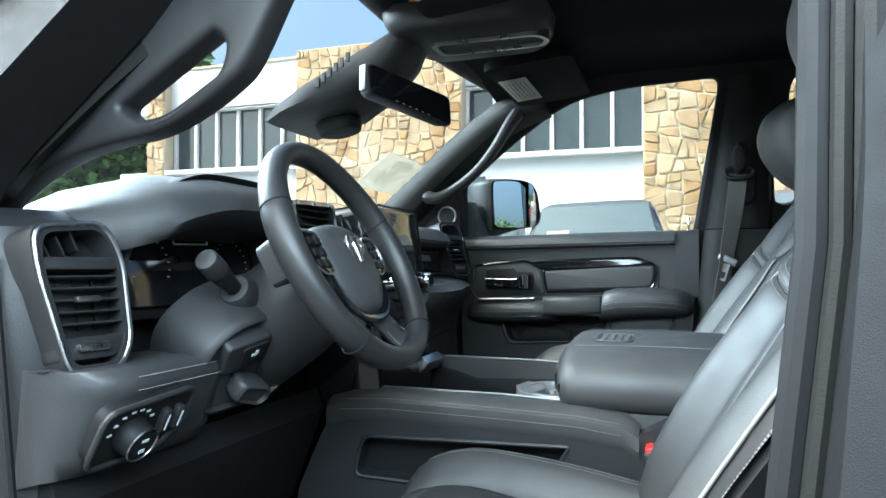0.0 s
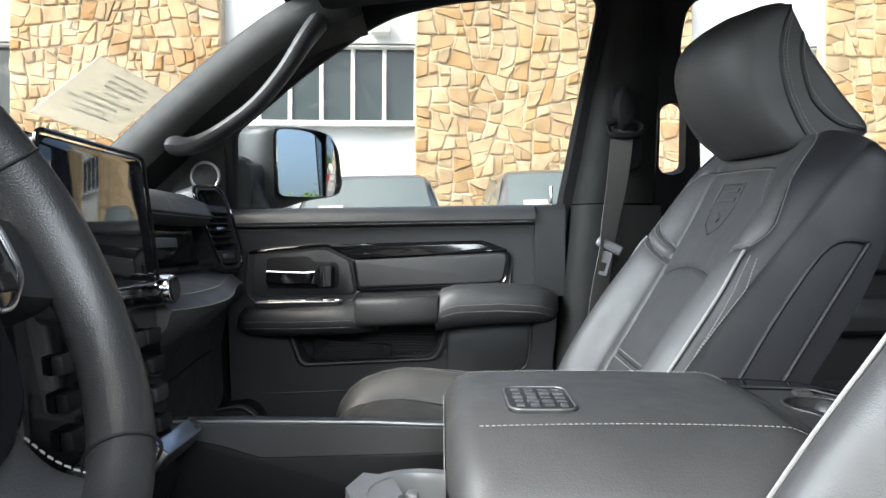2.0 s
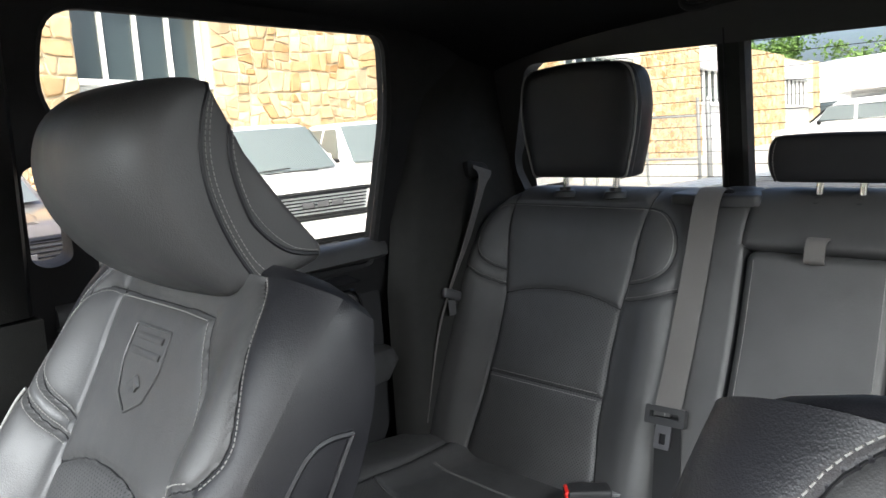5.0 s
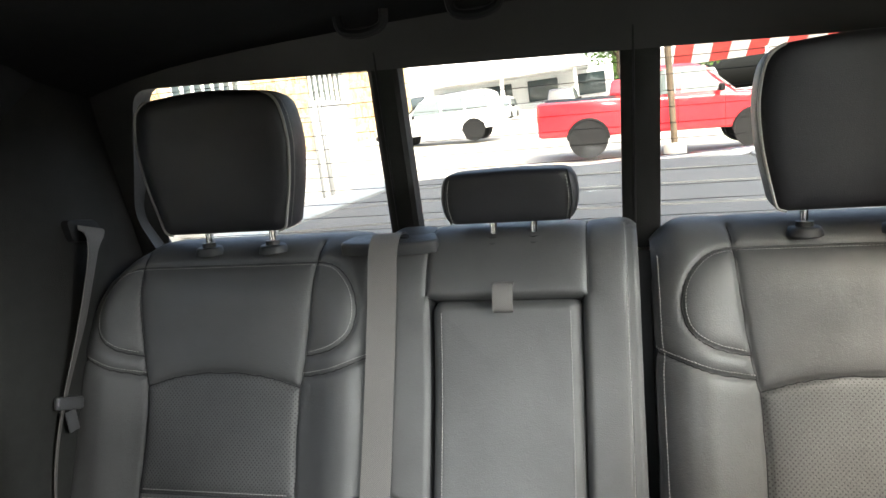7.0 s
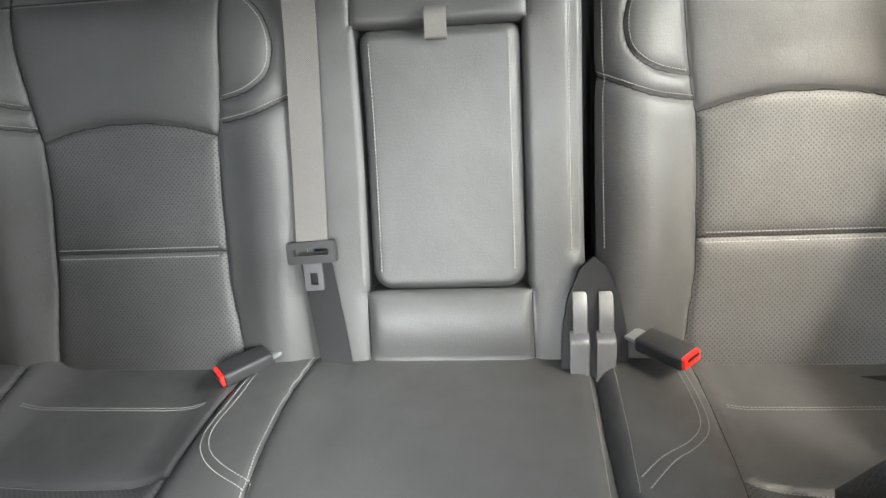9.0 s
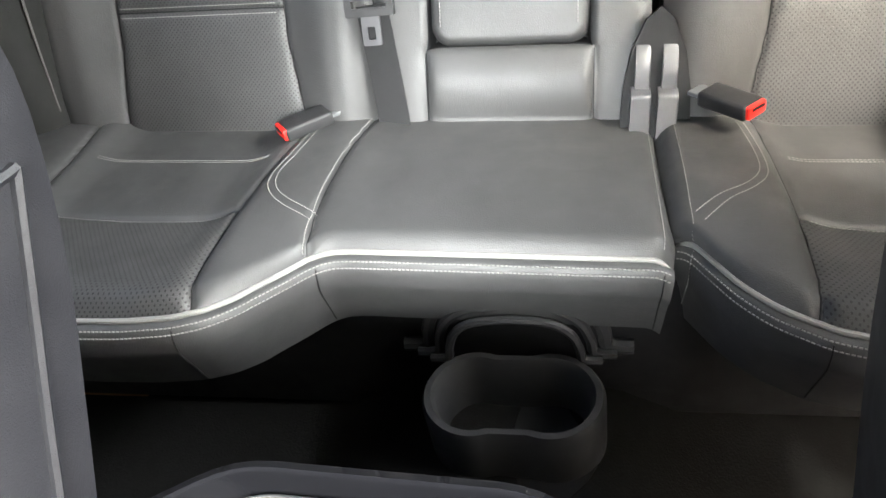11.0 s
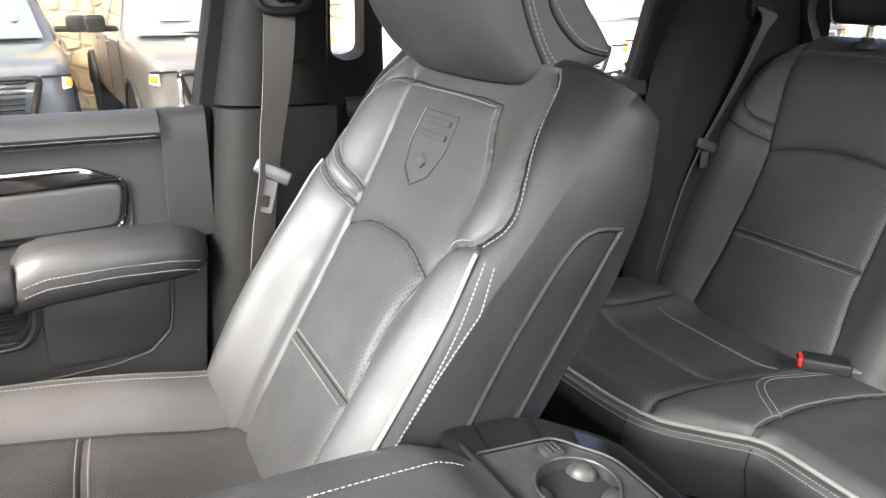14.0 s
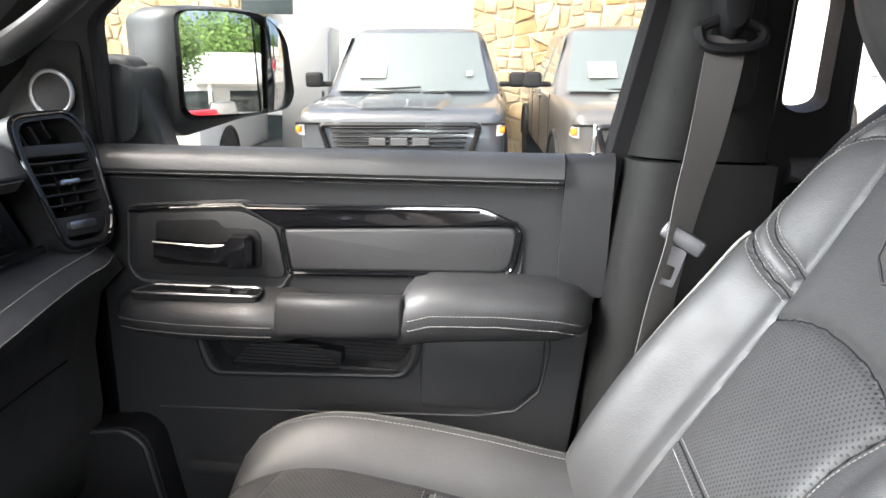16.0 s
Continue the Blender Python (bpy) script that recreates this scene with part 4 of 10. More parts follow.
def headrest_front(parent, yc, dx, dz, inb, st):
    prof = [(0.405, 1.652), (0.352, 1.685), (0.312, 1.735), (0.297, 1.785), (0.308, 1.832), (0.342, 1.862), (0.382, 1.872), (0.402, 1.855), (0.442, 1.80), (0.49, 1.738), (0.532, 1.688), (0.520, 1.672), (0.46, 1.657)]
    pr = [V((cr(prof + [prof[0]], i / 52)[0], 0, cr(prof + [prof[0]], i / 52)[1])) for i in range(52)]
    cen = sum(pr, V((0, 0, 0))) / len(pr)
    shape = ((0.80, 0.135), (0.88, 0.1345), (0.94, 0.131), (0.985, 0.122), (1.0, 0.105), (1.012, 0.05), (1.015, 0.0))

    def warp(x, yy, z):
        """The front face curves back towards the sides."""
        f = (abs(yy) / 0.135) ** 3 * min(max((0.44 - x) / 0.14, 0.0), 1.0)
        return V((x + 0.048 * f + dx, yc + yy, z + dz))
    rings = []
    for k, yy in [(k, -y_) for k, y_ in shape] + [(k, y_) for k, y_ in reversed(shape[:-1])]:
        rings.append([warp(cen.x + (p.x - cen.x) * k, yy, cen.z + (p.z - cen.z) * k) for p in pr])
    h = part("headrest", loft(rings), LEATHER, parent, "padded black leather headrest", sharp=60)

    def on_side(x, z, sg):
        d = V((x - cen.x, 0, z - cen.z))
        a = d.normalized()
        far = max(pr, key=lambda p: (p - cen).normalized().dot(a))
        k = min(d.length / max((far - cen).length, 1e-6), 1.0)
        yy = float(np.interp(k, [0.80, 0.88, 0.94, 0.985, 1.0], [0.135, 0.1345, 0.131, 0.122, 0.105]))
        return warp(x, sg * (yy + 0.0006), z)
    front = [(0.392, 1.866), (0.374, 1.835), (0.366, 1.795), (0.376, 1.752), (0.405, 1.705), (0.447, 1.660)]
    inner = [(0.418, 1.834), (0.412, 1.800), (0.420, 1.765), (0.445, 1.722), (0.480, 1.693), (0.520, 1.684)]
    for sg in (-1, 1):
        line = [cr(front, i / 40) for i in range(41)]
        part("piping", tube([on_side(x, z, sg) for x, z in line], 0.0024, 6), LEATHER_SIDE, h)
        for off in (0.007, 0.0145):
            st.line([on_side(x + off, z + off * 0.35, sg) for x, z in line[1:-1]], V((0, sg, 0)))
        line = [cr(inner, i / 40) for i in range(41)]
        part("welt", tube([on_side(x, z, sg) for x, z in line], 0.0026, 6), LEATHER_SIDE, h)
        st.line([on_side(x + 0.007, z + 0.003, sg) for x, z in line[1:-1]], V((0, sg, 0)))
        part("post", cyl((0.452 + dx, yc + sg * 0.065, 1.645 + dz), 0.0065, 0.05, (0.35, 0, 1), 12), CHROME, parent, "chrome headrest post")
    return h


def front_face(s, sf, st, lobed):
    """Sewn face of a front seat back. lobed: the sign of a on the side with the stitched lobe."""
    base, top, wide = surf_base(sf)
    g = lambda a, s_: (a * -lobed, s_)
    far_edge = [(0.0, 0.105), (0.12, 0.104), (0.222, 0.106), (0.30, 0.096), (0.345, 0.100), (0.392, 0.118)]
    near_edge = [(0.0, -0.098), (0.12, -0.099), (0.222, -0.101), (0.30, -0.105), (0.388, -0.113)]
    e_far = np.array([g(a, v) for v, a in far_edge])
    e_near = np.array([g(a, v) for v, a in near_edge])
    e_far, e_near = curve2(e_far), curve2(e_near)
    up_near = straight2([g(-0.113, 0.388), g(-0.118, 0.43), g(-0.126, 0.60), g(-0.129, 0.64)])
    up_far = curve2([g(0.118, 0.392), g(0.140, 0.43), g(0.153, 0.475), g(0.138, 0.525), g(0.112, 0.570), g(0.102, 0.600)])
    arc = curve2([g(-0.113, 0.388), g(-0.06, 0.408), g(0.0, 0.415), g(0.06, 0.410), g(0.118, 0.392)])
    low = straight2([g(-0.101, 0.222), g(0.106, 0.222)])
    tip = curve2([g(-0.126, 0.602), g(-0.05, 0.603), g(0.03, 0.603), g(0.102, 0.600)])
    lobe = curve2([g(-0.126, 0.602), g(-0.165, 0.600), g(-0.200, 0.575), g(-0.214, 0.530), g(-0.207, 0.487), g(-0.175, 0.456), g(-0.119, 0.437)])
    band = curve2([g(-0.117, 0.414), g(-0.16, 0.421), g(-0.200, 0.440), g(-0.216, 0.448)])
    foot = curve2([g(0.132, 0.417), g(0.165, 0.430), g(0.195, 0.444), g(0.214, 0.452)])
    pipes = {sg: curve2([(sg * 0.224, 0.0), (sg * 0.232, 0.15), (sg * 0.234, 0.28), (sg * 0.230, 0.38), (sg * 0.222, 0.446)]) for sg in (-1, 1)}
    rims = {sg: curve2([(sg * 0.160, 0.648), (sg * 0.182, 0.622), (sg * 0.204, 0.565), (sg * 0.224, 0.510), (sg * 0.226, 0.480), (sg * 0.214, 0.452)]) for sg in (-1, 1)}
    seams = [e_far, e_near, up_near, up_far, arc, low, tip, lobe, band, foot, rims[1], rims[-1]]
    rows = np.linspace(0.012, top, 150)
    pad = Pad(base, lambda v: -wide(v) * 0.992, lambda v: wide(v) * 0.992, rows, 128, seams, 0.0065)
    ins_low = np.concatenate([e_near[e_near[:, 1] <= 0.2225], [low[0]], low, e_far[e_far[:, 1] <= 0.2225][::-1]])
    ins_mid = np.concatenate([e_near[e_near[:, 1] >= 0.2215], arc, e_far[e_far[:, 1] >= 0.2215][::-1], low[::-1]])
    upper = np.concatenate([arc, up_far, tip[::-1], up_near[up_near[:, 1] <= 0.602][::-1]])
    lobe_poly = np.concatenate([lobe, up_near[(up_near[:, 1] >= 0.437) & (up_near[:, 1] <= 0.602)]])
    regions = [("lower_insert", LEATHER_PERF, "perforated black leather insert", ins_low), ("middle_insert", LEATHER_PERF, "perforated black leather insert", ins_mid), ("upper_panel", LEATHER, "", upper), ("shoulder_lobe", LEATHER, "", lobe_poly)]
    for line in (band, foot):
        sgn = math.copysign(1, line[-1][0])
        edge_ = e_near if sgn * -lobed < 0 else e_far
        pp = pipes[sgn]
        regions.append(("bolster", LEATHER, "", np.concatenate([edge_, line, pp[::-1]])))
        regions.append(("side_strip", LEATHER_SIDE, "smooth black vinyl side", np.concatenate([pp, rims[sgn][::-1], np.array([(sgn * 0.16, 0.9), (sgn * 0.4, 0.9), (sgn * 0.4, 0.0)])])))
    regions += [("headrest_strip", LEATHER, "", np.array([g(-0.128, 0.602), g(0.102, 0.601), g(0.09, 0.70), g(-0.13, 0.70)])), ("shoulder", LEATHER, "", np.array([(0, 0.38), (0.4, 0.38), (0.4, 0.8), (0, 0.8)])), ("shoulder", LEATHER, "", None)]
    pad.cut(s, regions)
    for line in (e_far, e_near, up_near, arc, low, tip, lobe, band, foot, up_far):
        pad.seam(s, line)
    d = -lobed
    pad.stitch(st, low[2:-2], 0.008)
    pad.stitch(st, low[2:-2], -0.008)
    pad.stitch(st, tip[1:-1], -0.006 * d)
    pad.stitch(st, lobe[1:-1], 0.006 * d)
    pad.stitch(st, lobe[22:-1], -0.0065 * d)
    pad.stitch(st, band[1:], 0.007 * d)
    pad.stitch(st, band[1:], -0.007 * d)
    pad.stitch(st, foot[1:], 0.006 * d)
    pad.stitch(st, up_far[8:], 0.006 * d, width=0.0009)
    pad.stitch(st, e_far[:-1], -0.010 * d)
    for sg in (-1, 1):
        p, n = pad.at(pipes[sg], 0.0028)
        part("piping", tube(p, 0.0023, 8), PIPING, s, "pale contrast piping")
        pad.stitch(st, pipes[sg], -sg * 0.009, width=0.0016)
        pad.stitch(st, pipes[sg], -sg * 0.016, width=0.0016)
        pad.stitch(st, rims[sg], sg * 0.005)
        pad.seam(s, rims[sg])


def front_seat(yc, inb, dx, label, hx=0.0, hz=0.0, cz=0.0, lobe="outer", back=0.97):
    """A front seat. inb: the sign of y towards the middle of the cab."""
    s = thing("front_seat", (0.05 + dx, yc, 0.82), label, "car seat", "front seats")
    st = Stitches()
    # back
    spine = [(0.128 + dx, 1.10), (0.160 + dx, 1.185), (0.205 + dx, 1.27), (0.255 + dx, 1.355), (0.306 + dx, 1.44), (0.354 + dx, 1.525), (0.400 + dx, 1.614), (0.438 + dx, 1.672)]
    widths = [0.230, 0.238, 0.243, 0.245, 0.246, 0.250, 0.252, 0.247]
    bol = [0.040, 0.048, 0.052, 0.050, 0.042, 0.030, 0.014, 0.0]
    sf = Surf(spine, widths, bol, yc, inb, 0.045, 1, 0.52, 0.82)
    part("back_shell", shell(sf, [0.12, 0.15, 0.16, 0.165, 0.165, 0.16, 0.14, 0.10], back=back), LEATHER_SIDE, s, "smooth black vinyl back and sides", sharp=50)
    front_face(s, sf, st, -1 if inb < 0 else 1)
    for sg in (-1, 1):
        # welts on the side of the back
        for pts in ([(0.78, 0.10), (0.74, 0.055), (0.60, 0.045), (0.40, 0.05), (0.1, 0.06)], [(0.78, 0.10), (0.70, 0.098), (0.55, 0.10), (0.35, 0.105), (0.1, 0.11)]):
            line = []
            for i in range(25):
                v, d = cr(pts, i / 24)
                ax, nn = sf.axis(v)
                taper = 1 - (1 - back) * min(1.0, d / 0.11) if back < 0.95 else 1.0
                line.append(V((ax.x, yc + inb * sg * cr(widths, v) * 0.985 * taper, ax.z)) - nn * d)
            part("welt", tube(line, 0.0035, 6), LEATHER_SIDE, s)
    headrest_front(s, yc, dx + hx, hz, inb, st)
    # embossed shield on the upper panel
    sh = [(-0.17, 0.838), (0.17, 0.838), (0.18, 0.775), (0.125, 0.728), (0.0, 0.702), (-0.125, 0.728), (-0.18, 0.775), (-0.17, 0.838)]
    p, n = on_surf(sf, sh, 60, 0.0074)
    em = part("embossed_shield", tube(p, 0.0016, 6), LEATHER, s, "shield shape pressed into the leather")
    for v, w in ((0.82, 0.125), (0.795, 0.14)):
        p, n = on_surf(sf, [(-w, v), (w, v)], 8, 0.0074)
        part("embossed_bar", tube(p, 0.0042, 6, flat=0.4, up=n[0]), LEATHER, em)
    p, n = on_surf(sf, [(-0.045, 0.742), (0.0, 0.755), (0.045, 0.742)], 8, 0.0074)
    part("embossed_bar", tube(p, 0.006, 6, flat=0.4, up=n[0]), LEATHER, em)
    # cushion
    sp2 = [(x_ + dx, z_ + cz) for x_, z_ in ((0.20, 1.155), (0.10, 1.152), (0.0, 1.165), (-0.10, 1.182), (-0.19, 1.195), (-0.265, 1.185), (-0.305, 1.145), (-0.312, 1.07))]
    cw = [0.232, 0.238, 0.244, 0.248, 0.248, 0.244, 0.236, 0.23]
    cb = [0.05, 0.06, 0.062, 0.056, 0.045, 0.025, 0.0, 0.0]
    cf = Surf(sp2, cw, cb, yc, inb, 0.05, -1, 0.55, 0.84)
    part("cushion_shell", shell(cf, [0.10, 0.11, 0.12, 0.13, 0.14, 0.12, 0.09, 0.07], dome=False), LEATHER_SIDE, s, sharp=50)
    uq = [0.56, 0.58, 0.6, 0.6, 0.6, 0.58, 0.55, 0.5]
    c = lambda v: cr(uq, v)
    sd = lambda sg, a, b: [(sg * c(a + (b - a) * i / 8), a + (b - a) * i / 8) for i in range(9)]
    across = lambda v, b=0.0: [(c(v) * (-1 + i / 6), v + b * (1 - (-1 + i / 6) ** 2)) for i in range(13)]
    part("rear_insert", panel(cf, across(0.03), across(0.36, 0.01), sd(-1, 0.03, 0.36), sd(1, 0.03, 0.36)), LEATHER_PERF, s, "perforated black leather insert")
    part("front_insert", panel(cf, across(0.36, 0.01), across(0.66, 0.05), sd(-1, 0.36, 0.66), sd(1, 0.36, 0.66)), LEATHER_PERF, s, "perforated black leather insert")
    part("front_panel", panel(cf, across(0.66, 0.05), across(0.98), sd(-1, 0.66, 0.98), sd(1, 0.66, 0.98)), LEATHER, s)
    for off in (-0.010, 0.010):
        p, n = on_surf(cf, [(u_ * 0.97, v_ + off) for u_, v_ in across(0.36, 0.01)])
        st.line(p, n)
    for sg in (-1, 1):
        o = lambda a, b: [(sg * 0.985, a + (b - a) * i / 8) for i in range(9)]
        ends = lambda v: [(sg * (c(v) + (0.985 - c(v)) * i / 6), v) for i in range(7)]
        part("cushion_bolster", panel(cf, ends(0.03), ends(0.98), sd(sg, 0.03, 0.98), o(0.03, 0.98), 0.007, 14, 26), LEATHER, s)
        for uu in (0.80, 0.83):
            p, n = on_surf(cf, [(sg * uu, v) for v in np.linspace(0.08, 0.7, 30)], 50, 0.0065)
            st.line(p, n)
        p, n = on_surf(cf, [(sg * 0.985, v) for v in np.linspace(0.03, 0.8, 30)], 50, 0.004)
        part("piping", tube(p, 0.0022, 8), PIPING, s, "pale contrast piping")
    part("seat_base", rbox((-0.05 + dx, yc, 0.955), (0.44, 0.42, 0.22), 0.02), DARK, s, "dark plastic seat base")
    part("seat_rail", rbox((-0.05 + dx, yc + 0.17, 0.835), (0.50, 0.05, 0.06), 0.008), STEEL, s)
    part("seat_rail", rbox((-0.05 + dx, yc - 0.17, 0.835), (0.50, 0.05, 0.06), 0.008), STEEL, s)
    part("recliner_cover", slab(round_poly([(0.02 + dx, 1.04), (0.02 + dx, 1.13), (0.13 + dx, 1.20), (0.24 + dx, 1.16), (0.24 + dx, 1.05)], 0.03), 0.03, basis((0, yc + inb * 0.262 + (0.0 if inb < 0 else 0.0), 0), (1, 0, 0) if inb < 0 else (-1, 0, 0), (0, 0, 1)) @ (Matrix.Identity(4) if inb < 0 else Matrix.Scale(-1, 4, (1, 0, 0)))), PLASTIC, s)
    st.finish(s)
    return s


front_seat(0.439, -1, 0.0, "black leather passenger seat with pale stitching and a bucket backrest")
front_seat(-0.434, 1, -0.018, "black leather driver seat with pale stitching and piping", 0.0, 0.045, -0.050, True, 0.86).location += V((-0.024, 0, -0.045))


def rear_headrest(parent, yc, wide, tall, z0, x0, deep, st, tilt=0.14):
    """A slab-like cushion: rounded outline that narrows downwards, soft front, piping round its face."""
    w, h = wide / 2, tall / 2
    big_ = tall > 0.15
    if big_:
        out = round_poly([(-w * 0.80, -h, 0.012), (-w * 0.95, -h * 0.25, 0.05), (-w, h * 0.35, 0.06), (-w * 0.90, h * 0.93, 0.045), (0, h * 1.04, 0.20), (w * 0.90, h * 0.93, 0.045), (w, h * 0.35, 0.06), (w * 0.95, -h * 0.25, 0.05), (w * 0.80, -h, 0.012)], 0.03, 6)
    else:
        out = round_poly([(-w * 0.90, -h * 0.9, 0.02), (-w, -h * 0.1, 0.03), (-w * 0.93, h * 0.92, 0.022), (0, h, 0.20), (w * 0.93, h * 0.92, 0.022), (w, -h * 0.1, 0.03), (w * 0.90, -h * 0.9, 0.02)], 0.02, 6)
    at = lambda y, z, d: V((x0 + deep * d - 0.35 * tilt * (z + h), yc + y, z0 + h + z))
    rings = []
    for k, d in ((0.25, -0.52), (0.55, -0.515), (0.80, -0.50), (0.92, -0.475), (0.975, -0.43), (1.0, -0.36), (1.005, -0.20), (1.0, 0.10), (0.985, 0.30), (0.93, 0.44), (0.80, 0.50), (0.4, 0.53)):
        rings.append([at(y * k, z * k, d) for y, z in out])
    # darker vinyl than the seat: the backlit shade of the face is in its colour
    hd = part("headrest", loft(rings), LEATHER_SIDE, parent, "padded black leather headrest", sharp=60)
    for sg in (-1, 1):
        side = [p for p in out if p[0] * sg > w * 0.70]
        side.sort(key=lambda p: p[1])
        if big_:
            part("piping", tube([at(y * 1.004, z, -0.40) for y, z in side], 0.0022, 6), PIPING, hd, "pale piping round the face")
            st.line([at(y * 1.008, z, -0.22) for y, z in side], V((0, sg, 0)))
        else:
            lobe = smooth_line([at(sg * w * (0.86 - 0.05 * f * f), h * 0.86 * f, -0.525 + 0.10 * abs(f) ** 3) for f in [-1 + 2 * i / 12 for i in range(13)]], 24)
            st.line(lobe, V((-1, 0, 0)))
            part("seam", tube([p + V((0, sg * 0.004, 0)) for p in lobe], 0.0012, 5), DARK, hd)
        dy = 0.06 if wide > 0.22 else 0.032
        part("post", cyl((x0 + 0.008, yc + sg * dy, z0 - 0.014), 0.0065, 0.05, (0.05, 0, 1), 12), CHROME, parent, "chrome headrest post")
        part("post_guide", join(cyl((x0 + 0.004, yc + sg * dy, z0 - 0.036), 0.026, 0.014, (0, 0, 1), 20, 0.021, 0.003), cyl((x0 + 0.004, yc + sg * dy, z0 - 0.028), 0.012, 0.012, (0, 0, 1), 16)), PLASTIC, parent)
    return hd


R_SPINE = [(1.100, 1.10), (1.130, 1.19), (1.168, 1.285), (1.204, 1.37), (1.238, 1.455), (1.264, 1.54), (1.284, 1.61), (1.315, 1.66)]


R_ROLL = R_SPINE + [(1.352, 1.686), (1.396, 1.688)]
r_line = np.array([cr(R_ROLL, i / 300) for i in range(301)])
r_tan = np.gradient(r_line, axis=0)
r_tan /= np.linalg.norm(r_tan, axis=1)[:, None]
r_run = np.concatenate([[0], np.cumsum(np.linalg.norm(np.diff(r_line, axis=0), axis=1))])


def rear_at(y, s_, d):
    """Places at y, s metres up the rear back and d in front of it."""
    f = lambda k: np.interp(s_, r_run, k)
    return np.stack([f(r_line[:, 0]) - f(r_tan[:, 1]) * d, y + 0 * s_, f(r_line[:, 1]) + f(r_tan[:, 0]) * d], -1)


def smooth01(lo, hi, x):
    f = np.clip((x - lo) / (hi - lo), 0, 1)
    return f * f * (3 - 2 * f)


def body_behind(parent, base, lo, hi, rows, thick, name, mat, sink=0.007):
    """The closed foam body under a sewn surface."""
    rings = []
    for r in rows:
        a = np.linspace(float(lo(np.array([r]))[0]), float(hi(np.array([r]))[0]), 24)
        p = base(a, np.full(24, r))
        t = base(a, np.full(24, r + 0.004)) - p
        n = np.cross(np.gradient(p, axis=0), t)
        n /= np.linalg.norm(n, axis=1)[:, None] + 1e-12
        n = n if n.mean(axis=0)[2] - n.mean(axis=0)[0] > 0 else -n
        m = n.mean(axis=0)
        rings.append([V(q) for q in p - n * sink] + [V(q) for q in (p - m * thick)[::-1]])
    part(name, loft(rings), mat, parent, sharp=50)


def rear_back(yc, inb, parent, st):
    """Sewn outer back of the rear bench."""
    out = knots1([(0.0, -0.275), (0.10, -0.288), (0.30, -0.300), (0.41, -0.293), (0.51, -0.270), (0.577, -0.245), (0.63, -0.205), (0.70, -0.17)])
    inn = knots1([(0.0, 0.276), (0.70, 0.272)])

    def base(a, s_):
        room = np.minimum(a - out(s_), inn(s_) - a)
        bulge = 0.020 * smooth01(0.145, 0.215, np.abs(a)) * smooth01(0.62, 0.40, s_) - 0.034 * np.clip(1 - room / 0.055, 0, 1) ** 2.2
        return rear_at(yc + inb * a, s_, bulge)
    half = [(0.02, 0.158), (0.10, 0.150), (0.17, 0.141), (0.24, 0.139), (0.31, 0.137), (0.394, 0.140)]
    up = [(0.394, 0.140), (0.44, 0.148), (0.527, 0.158), (0.60, 0.163), (0.64, 0.166)]
    edge = {sg: curve2([(sg * a, v) for v, a in half]) for sg in (-1, 1)}
    above = {sg: curve2([(sg * a, v) for v, a in up]) for sg in (-1, 1)}
    arc = curve2([(-0.140, 0.394), (-0.075, 0.411), (0.0, 0.417), (0.075, 0.411), (0.140, 0.394)])
    low = straight2([(-0.139, 0.221), (0.139, 0.221)])
    tip = straight2([(-0.163, 0.600), (0.163, 0.600)])
    lobe = {sg: curve2([(sg * 0.163, 0.600), (sg * 0.198, 0.590), (sg * 0.228, 0.557), (sg * 0.238, 0.518), (sg * 0.229, 0.480), (sg * 0.198, 0.456), (sg * 0.149, 0.444)]) for sg in (-1, 1)}
    band = {sg: curve2([(sg * 0.143, 0.411), (sg * 0.200, 0.421), (sg * 0.245, 0.438), (sg * 0.285, 0.455)]) for sg in (-1, 1)}
    seams = [arc, low, tip, *edge.values(), *above.values(), *lobe.values(), *band.values()]
    rows = np.linspace(0.03, 0.69, 164)
    pad = Pad(base, lambda v: out(v) + 0.002, lambda v: inn(v) - 0.002, rows, 142, seams, 0.0055, 0.010)
    body_behind(parent, base, out, inn, np.linspace(0.03, 0.69, 20), 0.085, "back_shell", LEATHER_SIDE)
    e = edge
    regions = [("lower_insert", LEATHER_PERF, "perforated black leather insert", np.concatenate([e[-1][e[-1][:, 1] <= 0.2215], low, e[1][e[1][:, 1] <= 0.2215][::-1]])),
               ("middle_insert", LEATHER_PERF, "perforated black leather insert", np.concatenate([e[-1][e[-1][:, 1] >= 0.2205], arc, e[1][e[1][:, 1] >= 0.2205][::-1], low[::-1]])),
               ("upper_panel", LEATHER, "", np.concatenate([arc, above[1][above[1][:, 1] <= 0.6], tip[::-1], above[-1][above[-1][:, 1] <= 0.6][::-1]]))]
    for sg in (-1, 1):
        regions.append(("shoulder_lobe", LEATHER, "", np.concatenate([lobe[sg], above[sg][(above[sg][:, 1] > 0.444) & (above[sg][:, 1] < 0.6)]])))
        regions.append(("bolster", LEATHER, "", np.concatenate([edge[sg], band[sg], np.array([(sg * 0.4, 0.455), (sg * 0.4, 0.0), (sg * 0.158, 0.0)])])))
    regions += [("top_strip", LEATHER, "", np.array([(-0.163, 0.60), (0.163, 0.60), (0.17, 0.8), (-0.17, 0.8)])), ("shoulder", LEATHER, "", np.array([(0, 0.38), (0.4, 0.38), (0.4, 0.8), (0, 0.8)])), ("shoulder", LEATHER, "", None)]
    pad.cut(parent, regions)
    for line in seams:
        pad.seam(parent, line)
    for off in (0.007, -0.007):
        pad.stitch(st, low[1:-1], off)
    pad.stitch(st, tip, -0.006)
